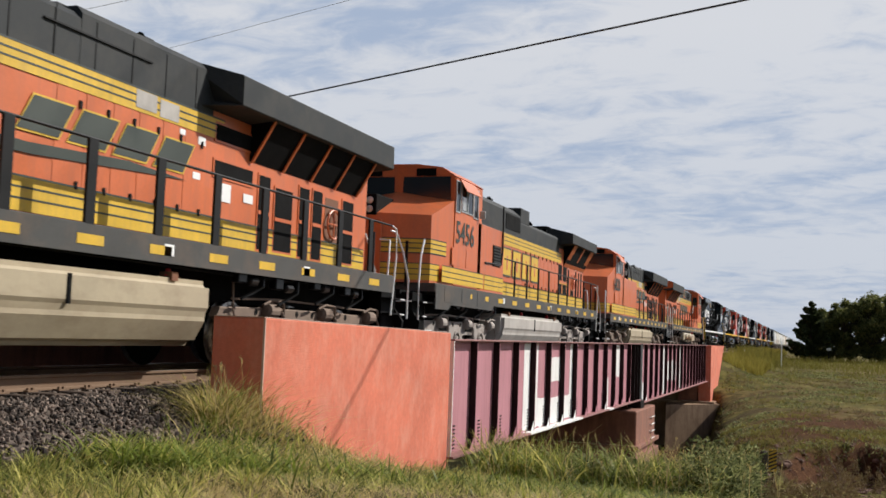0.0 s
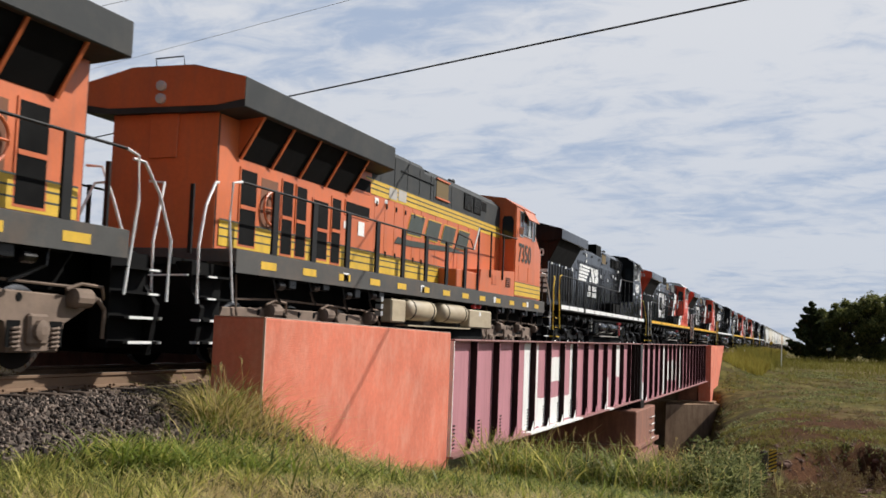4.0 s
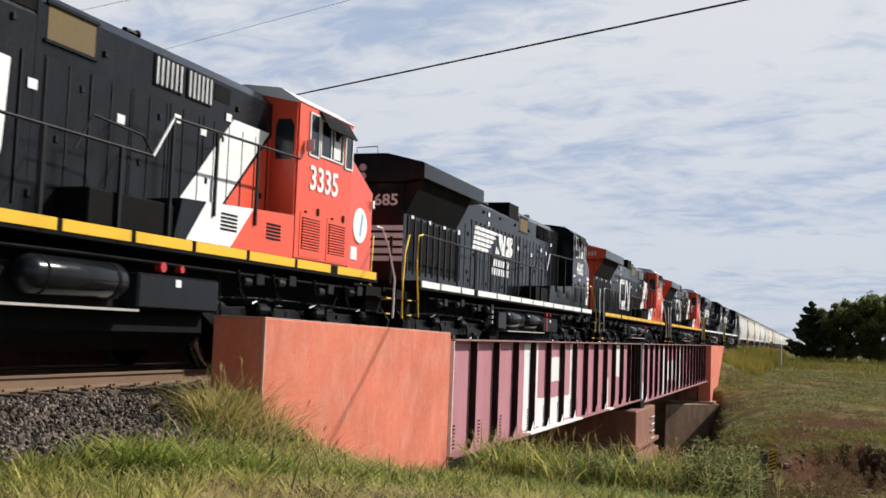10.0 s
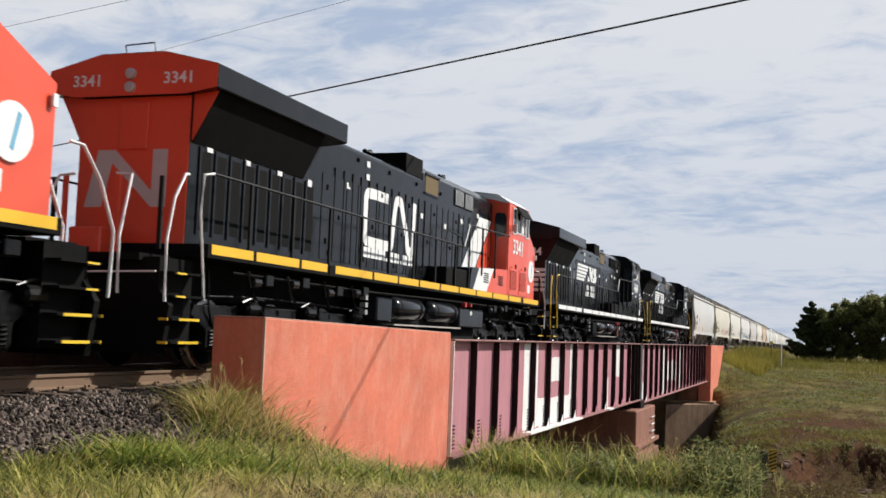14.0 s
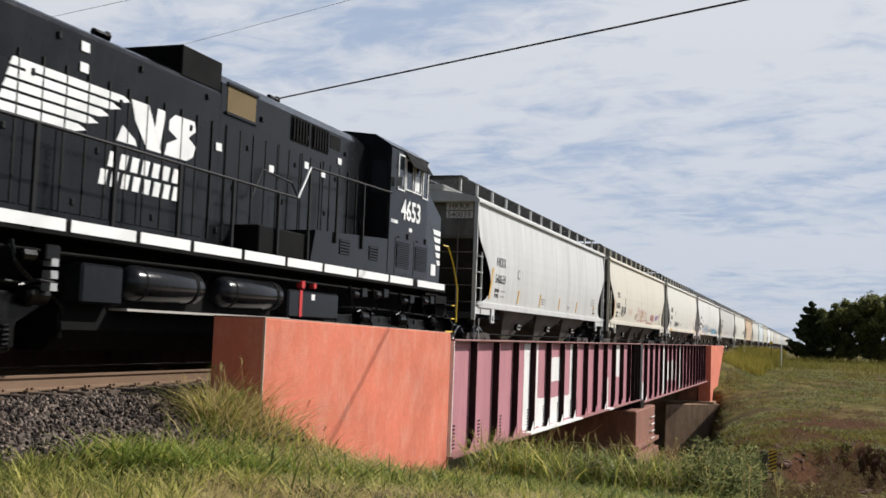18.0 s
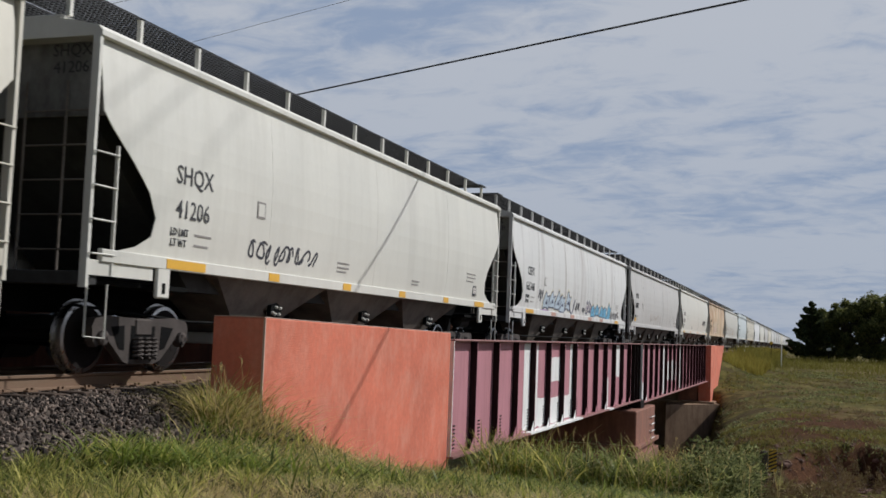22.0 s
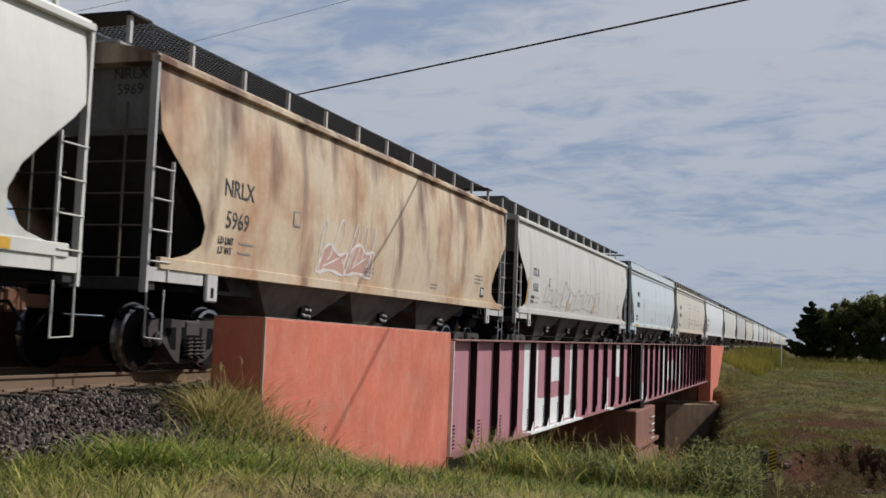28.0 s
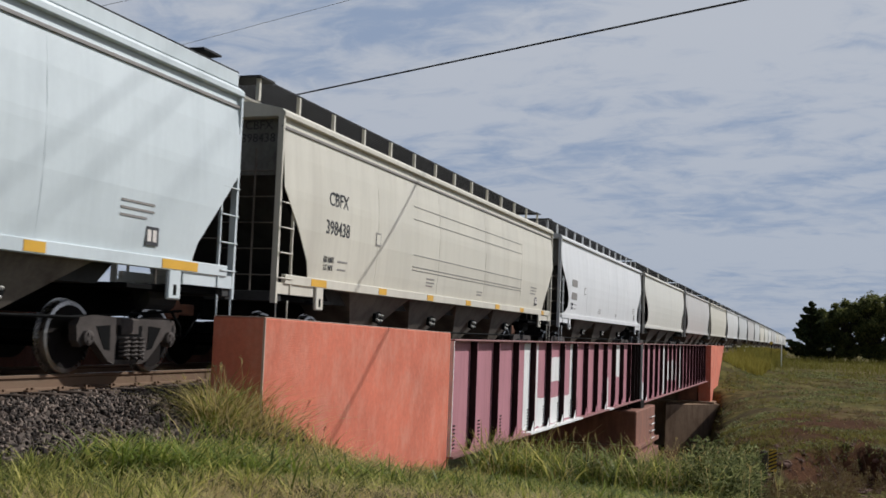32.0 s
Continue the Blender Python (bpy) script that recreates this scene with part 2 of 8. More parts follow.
def ground_material():
    m = bpy.data.materials.new("field_and_bank")
    m.use_nodes = True
    n, l = m.node_tree.nodes, m.node_tree.links
    b = n["Principled BSDF"]
    b.inputs["Roughness"].default_value = 0.95
    b.inputs["Specular IOR Level"].default_value = 0.04
    tc = n.new("ShaderNodeTexCoord")

    def nz(scale, detail=6.0, stretch=(1, 1, 1)):
        mp = n.new("ShaderNodeMapping"); mp.inputs["Scale"].default_value = stretch
        l.new(tc.outputs["Object"], mp.inputs[0])
        t = n.new("ShaderNodeTexNoise"); t.inputs["Scale"].default_value, t.inputs["Detail"].default_value = scale, detail
        t.inputs["Roughness"].default_value = 0.65
        l.new(mp.outputs[0], t.inputs["Vector"])
        return t.outputs["Fac"]

    def mixc(fac, a, c, lo, hi):
        mr = n.new("ShaderNodeMapRange")
        mr.inputs["From Min"].default_value, mr.inputs["From Max"].default_value = lo, hi
        l.new(fac, mr.inputs["Value"])
        mx = n.new("ShaderNodeMix"); mx.data_type = "RGBA"
        l.new(mr.outputs[0], mx.inputs["Factor"])
        for s, v in (("A", a), ("B", c)):
            if isinstance(v, tuple):
                mx.inputs[s].default_value = (*v, 1)
            else:
                l.new(v, mx.inputs[s])
        return mx.outputs["Result"]

    c1 = mixc(nz(0.12, 7), (0.145, 0.132, 0.036), (0.205, 0.155, 0.062), 0.35, 0.65)
    c2 = mixc(nz(0.5, 7, (1, 0.6, 1)), mixc(nz(1.6, 6), c1, (0.045, 0.042, 0.015), 0.40, 0.66), (0.07, 0.052, 0.026), 0.50, 0.66)
    c3 = mixc(nz(9.0, 4), c2, (0.24, 0.185, 0.085), 0.55, 0.95)
    # bare red soil where a mask painted by slope and creek says so
    at = n.new("ShaderNodeAttribute"); at.attribute_name = "bare"
    ad = n.new("ShaderNodeMath"); ad.operation = "ADD"
    l.new(at.outputs["Fac"], ad.inputs[0])
    sc = n.new("ShaderNodeMath"); sc.operation = "MULTIPLY_ADD"; sc.inputs[1].default_value, sc.inputs[2].default_value = 1.3, -0.65
    l.new(nz(0.45, 8), sc.inputs[0]), l.new(sc.outputs[0], ad.inputs[1])
    soil = mixc(nz(2.5, 7), (0.05, 0.022, 0.012), (0.12, 0.058, 0.028), 0.35, 0.7)
    c4 = mixc(ad.outputs[0], c3, soil, 0.35, 0.75)
    # dark olive under the near grass: shade between the blades put into the colour
    tf = n.new("ShaderNodeAttribute"); tf.attribute_name = "turf"
    c5 = mixc(tf.outputs["Fac"], c4, (0.055, 0.048, 0.022), 0.0, 1.0)
    l.new(c5, b.inputs["Base Color"])
    bp = n.new("ShaderNodeBump"); bp.inputs["Strength"].default_value, bp.inputs["Distance"].default_value = 0.9, 0.12
    l.new(nz(3.5, 8), bp.inputs["Height"]), l.new(bp.outputs[0], b.inputs["Normal"])
    return m


M_GROUND = ground_material()


# ---- mesh helpers ----
def mesh_of(name, bm, material):
    me = bpy.data.meshes.new(name)
    bm.to_mesh(me)
    bm.free()
    for k in material if isinstance(material, (list, tuple)) else (material,):
        me.materials.append(k)
    return me


def part(name, bm, material, parent=None, label="", smooth=False):
    """Links a bmesh, or a mesh already made, as one mesh object under a thing or under a part."""
    me = bm if isinstance(bm, bpy.types.Mesh) else mesh_of(name, bm, material)
    if smooth:
        me.shade_smooth()
    ob = new(name, me)
    if parent:
        ob.parent = parent
    if label:
        ob["label"] = label
    return ob


def box(bm, x0, x1, y0, y1, z0, z1, bev=0.0, mi=0):
    vs = [bm.verts.new((x, y, z)) for z in (z0, z1) for y in (y0, y1) for x in (x0, x1)]
    fs = [bm.faces.new([vs[i] for i in f]) for f in ((0, 2, 3, 1), (4, 5, 7, 6), (0, 1, 5, 4), (2, 6, 7, 3), (0, 4, 6, 2), (1, 3, 7, 5))]
    for f in fs:
        f.material_index = mi
    if bev:
        es = {e for f in fs for e in f.edges}
        bmesh.ops.bevel(bm, geom=list(es), offset=bev, segments=1, affect="EDGES", profile=0.6)
    return vs


def boxm(*a, **k):
    bm = bmesh.new()
    box(bm, *a, **k)
    return bm


def prism(bm, poly, axis, a, b, mi=0):
    """A closed outline of (u, v) pairs pushed from a to b along an axis. x: (y, z); y: (x, z); z: (x, y)."""
    def at(u, v, w):
        return {"x": (w, u, v), "y": (u, w, v), "z": (u, v, w)}[axis]
    lo = [bm.verts.new(at(u, v, a)) for u, v in poly]
    hi = [bm.verts.new(at(u, v, b)) for u, v in poly]
    n = len(poly)
    fs = [bm.faces.new(lo), bm.faces.new(hi)]
    fs += [bm.faces.new((lo[i], lo[(i + 1) % n], hi[(i + 1) % n], hi[i])) for i in range(n)]
    for f in fs:
        f.material_index = mi
    bmesh.ops.recalc_face_normals(bm, faces=fs)
    return fs


def prismm(poly, axis, a, b):
    bm = bmesh.new()
    prism(bm, poly, axis, a, b)
    return bm


def tube(bm, pts, r, n=6, closed=False, mi=0):
    """A round bar along a line of points."""
    pts = [Vector(p) for p in pts]
    rings = []
    for i, p in enumerate(pts):
        a = pts[i - 1] if i else p
        c = pts[i + 1] if i + 1 < len(pts) else p
        d = (c - a).normalized()
        s = d.cross(Vector((0, 0, 1)))
        if s.length < 0.05:
            s = d.cross(Vector((1, 0, 0)))
        s.normalize()
        u = s.cross(d)
        rings.append([bm.verts.new(p + r * (s * math.cos(2 * math.pi * k / n) + u * math.sin(2 * math.pi * k / n))) for k in range(n)])
    for q, w in zip(rings, rings[1:]):
        for k in range(n):
            bm.faces.new((q[k], q[(k + 1) % n], w[(k + 1) % n], w[k])).material_index = mi
    for q in (rings[0][::-1], rings[-1]):
        bm.faces.new(q).material_index = mi


def tubem(pts, r, n=6):
    bm = bmesh.new()
    tube(bm, pts, r, n)
    return bm


def lathe(bm, prof, axis, at, n=16, mi=0):
    """A turned solid: (distance along the axis, radius) pairs."""
    rings = []
    for w, r in prof:
        ring = []
        for k in range(n):
            c, s = r * math.cos(2 * math.pi * k / n), r * math.sin(2 * math.pi * k / n)
            o = {"x": (w, c, s), "y": (c, w, s), "z": (c, s, w)}[axis]
            ring.append(bm.verts.new((at[0] + o[0], at[1] + o[1], at[2] + o[2])))
        rings.append(ring)
    fs = []
    for q, w in zip(rings, rings[1:]):
        for k in range(n):
            fs.append(bm.faces.new((q[k], q[(k + 1) % n], w[(k + 1) % n], w[k])))
    fs += [bm.faces.new(rings[0][::-1]), bm.faces.new(rings[-1])]
    for f in fs:
        f.material_index = mi
    bmesh.ops.recalc_face_normals(bm, faces=fs)


def lathem(prof, axis, at, n=16):
    bm = bmesh.new()
    lathe(bm, prof, axis, at, n)
    return bm


LETTERS = {}


def letters(text, size, depth=0.006, spread=1.0, bold=0.0):
    """A mesh of built-in-font writing, centred, lying in x and z, facing -y."""
    key = (text, size, depth, spread, bold)
    if key not in LETTERS:
        cu = bpy.data.curves.new("writing", "FONT")
        cu.body, cu.size, cu.extrude, cu.align_x, cu.align_y, cu.resolution_u = text, size, depth / 2, "CENTER", "CENTER", 2
        cu.space_character, cu.offset = spread, bold
        tmp = new("writing", cu)
        dg = bpy.context.evaluated_depsgraph_get()
        me = bpy.data.meshes.new_from_object(tmp.evaluated_get(dg))
        bpy.data.objects.remove(tmp)
        me.transform(Matrix.Rotation(radians(90), 4, "X"))
        LETTERS[key] = me
    return LETTERS[key].copy()


def writing(name, text, size, material, parent, place, turn=0.0, squash=1.0, bold=0.0):
    """Writing on an upright face; turn 90: reads along +y on a face towards +x; -90: on one towards -x."""
    me = letters(text, size, bold=bold)
    me.materials.clear()
    me.materials.append(material)
    me.transform(Matrix.Translation(place) @ Matrix.Rotation(radians(turn), 4, "Z") @ Matrix.Diagonal((squash, 1, 1, 1)))
    ob = new(name, me)
    ob.parent = parent
    return ob

# ---- ground ----
def ease(a, b, v):
    k = np.clip((v - a) / (b - a), 0, 1)
    return k * k * (3 - 2 * k)


def wave(x, y, s):
    return np.sin(x * 1.3 * s + 1.7 * np.sin(y * 0.7 * s)) * np.sin(y * 1.1 * s + 0.9 * np.sin(x * 0.9 * s + 2.0))


def height(x, y):
    """Ground level. A bank carries the track; a creek cut through red clay runs under the bridge."""
    near = np.interp(y, [-60, 4, 8, 10, 12.5, 16, 20, 24, 27], [-0.9, -0.50, -0.53, -0.74, -1.10, -1.66, -2.15, -2.62, -3.2])
    near = near - 0.03 * np.clip(x + 6, -2, 60)
    far = np.interp(y, [40, 52, 60, 80, 150, 260, 600, 4000], [-3.6, -3.25, -3.0, -2.45, -1.0, -0.6, -0.6, -0.6])
    far = far + 0.10 * wave(x, y, 0.16)
    bank_y = 46.5 + 2.2 * np.sin(x * 0.45 + 0.6) + 0.9 * np.sin(x * 1.3) + 0.45 * np.sin(x * 3.1 + 1.0) + 0.3 * np.sin(x * 6.7)
    run = np.interp(x, [-4, -1, 0.6, 1.4, 4], [5.0, 4.6, 3.2, 2.0, 1.7]) + 0.5 * np.sin(x * 4.3)
    k = ease(bank_y - run, bank_y + 0.5, y)
    side_x = -3.75 - 0.079 * (y - 50)          # the creek's edge beside the bridge
    far = far - 1.3 * np.exp(-np.clip(x - side_x, 0, 40) / 1.6) * (1 - ease(74.0, 80.0, y))
    k = k * np.maximum(ease(side_x - 0.9, side_x + 0.1, x), ease(77.0, 79.0, y))
    bed = np.interp(y, [24, 32, 40, 60], [-2.9, -4.0, -4.55, -5.2]) - 1.2 * ease(2.5, 4.5, -x)
    low = np.minimum(near, np.where(y > 24, bed, 0))
    z = low * (1 - k) + far * k
    # track banks
    d = np.abs(x - TRACK)
    flat = -0.42
    bank = flat - np.clip(d - 2.3, 0, 40) * np.where(y > 60, 0.55, 0.30)
    side = np.where(y < 40, np.clip(1 - (y - 12.6) / 0.8, 0, 1), np.clip((y - 83.0) / 6.0, 0, 1))
    slope_near = np.where(y > 60, 0.5 * (z + bank + np.sqrt((z - bank) ** 2 + 0.9)), np.maximum(z, bank))
    z = z * (1 - side) + slope_near * side
    # under the bridge seat
    return z + 0.05 * wave(x, y, 1.1) * np.clip(1 - side, 0.25, 1)


def ground_sheet():
    xs = np.unique(np.concatenate([np.linspace(-3000, -120, 16), np.linspace(-120, -22, 26), np.linspace(-22, 16, 110), np.linspace(16, 120, 40), np.linspace(120, 3000, 16)]))
    ys = np.unique(np.concatenate([np.linspace(-900, -40, 14), np.linspace(-40, 4, 30), np.linspace(4, 30, 90), np.linspace(30, 90, 130), np.linspace(90, 260, 80), np.linspace(260, 4500, 30)]))
    X, Y = np.meshgrid(xs, ys)
    Z = height(X, Y)
    w, h = len(xs), len(ys)
    idx = np.arange(w * h).reshape(h, w)
    quads = np.stack([idx[:-1, :-1], idx[:-1, 1:], idx[1:, 1:], idx[1:, :-1]], -1).reshape(-1, 4)
    me = bpy.data.meshes.new("ground")
    me.from_pydata(np.stack([X, Y, Z], -1).reshape(-1, 3).tolist(), [], quads.tolist())
    gy, gx = np.gradient(Z, ys, xs)
    steep = np.clip(np.hypot(gx, gy) * 1.1 - 0.15, 0, 1) * ease(42, 44, Y) * (1 - ease(54, 60, Y)) * ease(-2.2, -0.4, X)
    bare = np.clip(steep * 0.75 + 0.10 * (Z < -3.6) + 0.95 * np.exp(-((Y - 57) / 11.0) ** 2) * np.exp(-((X - 0.9) / 4.2) ** 2), 0, 1)
    track_dirt = 0.8 * (np.abs(X - TRACK) < 3.0)
    bare = np.maximum(bare, track_dirt)
    a = me.attributes.new("bare", "FLOAT", "POINT")
    a.data.foreach_set("value", bare.reshape(-1).astype(np.float32))
    # mask of the near bank where the ground colour takes the grass's shade
    turf = (1 - ease(22, 28, Y)) * ease(-8.2, -7.4, X)
    a = me.attributes.new("turf", "FLOAT", "POINT")
    a.data.foreach_set("value", turf.reshape(-1).astype(np.float32))
    me.materials.append(M_GROUND)
    me.shade_smooth()
    return tagged(new("ground", me), "grassy field and bank cut by a red clay creek", "ground", kind="structure")


ground_sheet()


# ---- ballast, ties and rails ----
def bed_height(x, y):
    d = np.abs(x - TRACK)
    return np.interp(d, [0, 1.9, 2.6, 3.55, 4.2], [-0.23, -0.27, -0.44, -0.66, -0.88])


def ballast():
    for name, y0, y1 in (("ballast", -80.0, 20.0), ("ballast", 76.5, 900.0)):
        bm = bmesh.new()
        ys = np.linspace(y0, y1, 60)
        edge = [-4.2, -3.55, -2.6, -1.9, 0.0, 1.9, 2.6, 3.55, 4.2]
        rows = []
        for y in ys:
            row = []
            for e in edge:
                if (12.3 < y < 21 or 70 < y < 92) and e > 2.05:
                    e = 2.05
                row.append(bm.verts.new((TRACK + e, y, float(bed_height(TRACK + e, y)) - 0.03)))
            rows.append(row)
        for a, c in zip(rows, rows[1:]):
            for i in range(len(edge) - 1):
                if (a[i].co - a[i + 1].co).length > 1e-4 and (c[i].co - c[i + 1].co).length > 1e-4:
                    bm.faces.new((a[i], a[i + 1], c[i + 1], c[i]))
        bmesh.ops.recalc_face_normals(bm, faces=bm.faces)
        tagged(part("ballast_bed", bm, M_STONE), "bed of crushed grey stone under the track", "ballast", kind="structure")
    # loose stones near the wall
    rng = np.random.default_rng(5)
    protos = []
    for _ in range(8):
        b2 = bmesh.new()
        bmesh.ops.create_icosphere(b2, subdivisions=1, radius=1.0)
        vs = np.array([v.co[:] for v in b2.verts])
        fs = [[v.index for v in f.verts] for f in b2.faces]
        vs = vs * rng.uniform(0.5, 1.25, (len(vs), 1)) * rng.uniform(0.6, 1.2, 3)
        protos.append((vs, np.array(fs)))
        b2.free()
    V, Fc, base = [], [], 0
    for k in range(17000):
        y = rng.uniform(3.5, 14.5) if k % 5 else rng.uniform(3.5, 20)
        off = rng.uniform(0.75, 4.15)
        if y > 12.3:
            off = rng.uniform(0.75, 2.0)
        x = TRACK + off
        # thin out where the grass takes over
        if off > 3.1 and rng.random() < (off - 3.1) * 1.6:
            continue
        vs, fs = protos[k % 8]
        a = rng.uniform(0, 6.28)
        R = np.array([[math.cos(a), -math.sin(a), 0], [math.sin(a), math.cos(a), 0], [0, 0, 1]])
        t = rng.uniform(-1, 1)
        Q = np.array([[1, 0, 0], [0, math.cos(t), -math.sin(t)], [0, math.sin(t), math.cos(t)]])
        s = rng.uniform(0.014, 0.036)
        p = vs @ R.T @ Q.T * s + [x, y, float(bed_height(x, y)) + 0.012 + rng.uniform(-0.01, 0.03)]
        V.append(p); Fc.append(fs + base); base += len(vs)
    me = bpy.data.meshes.new("ballast_stones")
    me.from_pydata(np.concatenate(V).tolist(), [], np.concatenate(Fc).tolist())
    me.materials.append(M_STONE)
    tagged(new("ballast_stones", me), "loose angular grey and pinkish ballast stones beside the track", "ballast", kind="stuff")


ballast()


def rail_profile():
    half = [(0.075, -0.186), (0.075, -0.172), (0.012, -0.150), (0.010, -0.045), (0.036, -0.034), (0.037, -0.008), (0.030, 0.0)]
    return half + [(-x, z) for x, z in reversed(half)]


for side in (-1, 1):
    bm = bmesh.new()
    fs = prism(bm, [(TRACK + side * 0.755 + u, v) for u, v in rail_profile()], "y", -80, 900)
    for f in fs:
        f.material_index = 1 if f.normal.z > 0.9 and f.calc_center_median().z > -0.01 else 0
    tagged(part("rail", bm, (M_RAIL, M_RAILTOP)), "rust-brown steel rail with a polished head", "rail", "rails of the track", "structure")
tie_me = mesh_of("tie", boxm(-1.3, 1.3, -0.115, 0.115, -0.37, -0.19, bev=0.012), M_TIE)
plate_bm = bmesh.new()
box(plate_bm, -0.16, 0.16, -0.09, 0.09, -0.19, -0.172)
for sx in (-0.11, 0.11):
    for sy in (-0.05, 0.03):
        box(plate_bm, sx - 0.016, sx + 0.016, sy, sy + 0.03, -0.175, -0.145)
plate_me = mesh_of("tie_plate", plate_bm, M_RAIL)
for k, y in enumerate(np.arange(-2.0, 19.9, 0.52)):
    tie = new("railway_tie", tie_me)
    tie.matrix_world = pose(TRACK + 0.02 * math.sin(k * 2.3), y, 0, 0, 0, 0.6 * math.sin(k * 1.7))
    tagged(tie, "weathered dark wooden tie under the rails", "railway tie", "ties of the track")
    for sd in (-1, 1):
        p = new("tie_plate", plate_me)
        p.parent = tie
        p.location = (sd * 0.755, 0, 0)
# ties of the open bridge deck, and those far down the line
bm = bmesh.new()
for y in np.arange(20.3, 76.5, 0.42):
    box(bm, TRACK - 1.45, TRACK + 1.45, y - 0.11, y + 0.11, -0.40, -0.188)
tagged(part("deck_ties", bm, M_TIE), "dark timber ties of the bridge deck", "railway tie", kind="stuff")
bm = bmesh.new()
for y in np.arange(78, 240, 0.55):
    box(bm, TRACK - 1.3, TRACK + 1.3, y - 0.11, y + 0.11, -0.30, -0.188)
tagged(part("far_ties", bm, M_TIE), "weathered ties of the line beyond the bridge", "railway tie", kind="stuff")


# ---- bridge ----
GX = -6.83           # outer face of the near girder's web
wing = new("wing_wall")
tagged(wing, "thick salmon-red stained concrete wing wall beside the track", "wall", kind="structure")
bm = bmesh.new()
prism(bm, [(12.47, -3.2), (20.12, -3.6), (20.12, 0.69), (12.47, 0.79)], "x", -7.42, -6.65)
bmesh.ops.bevel(bm, geom=[e for e in bm.edges if e.calc_length() > 0.6], offset=0.02, segments=1, affect="EDGES")
part("wall_block", bm, M_CONC_RED, wing)
bm = bmesh.new()
prism(bm, [(12.47, 0.79), (20.12, 0.69), (20.12, 0.70), (12.47, 0.80)], "x", -7.41, -6.66)
part("cap", bm, M_CONC_EDGE, wing, "pale bare concrete top edge")
part("corner_edge", boxm(-6.672, -6.644, 12.462, 12.485, -1.6, 0.78), M_CONC_EDGE, wing, "pale worn corner edge")
# the wing wall across the track, in darker concrete to carry the train's shade
bm = bmesh.new()
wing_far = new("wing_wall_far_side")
tagged(wing_far, "rust-stained concrete wing wall across the track, darkened for shade", "wall", kind="structure")
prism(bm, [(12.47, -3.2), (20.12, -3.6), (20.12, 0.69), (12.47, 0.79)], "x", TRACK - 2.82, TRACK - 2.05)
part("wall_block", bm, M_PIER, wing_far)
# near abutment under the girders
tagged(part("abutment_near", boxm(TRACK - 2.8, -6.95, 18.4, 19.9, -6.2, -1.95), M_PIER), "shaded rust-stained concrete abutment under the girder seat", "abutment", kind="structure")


def ragged(y0, y1, z0, z1, seed, wob=0.03):
    """Outline of a hand-painted patch in (y, z) with uneven edges."""
    r = random.Random(seed)
    pts = [(y0 + (y1 - y0) * i / 5, z0 + r.uniform(-wob, wob)) for i in range(6)]
    pts += [(y1 + 0.3 * r.uniform(-wob, wob), z0 + (z1 - z0) * i / 5) for i in range(1, 5)]
    pts += [(y1 + (y0 - y1) * i / 5, z1 + r.uniform(-wob, wob)) for i in range(6)]
    pts += [(y0 + 0.3 * r.uniform(-wob, wob), z1 + (z0 - z1) * i / 5) for i in range(1, 5)]
    return pts


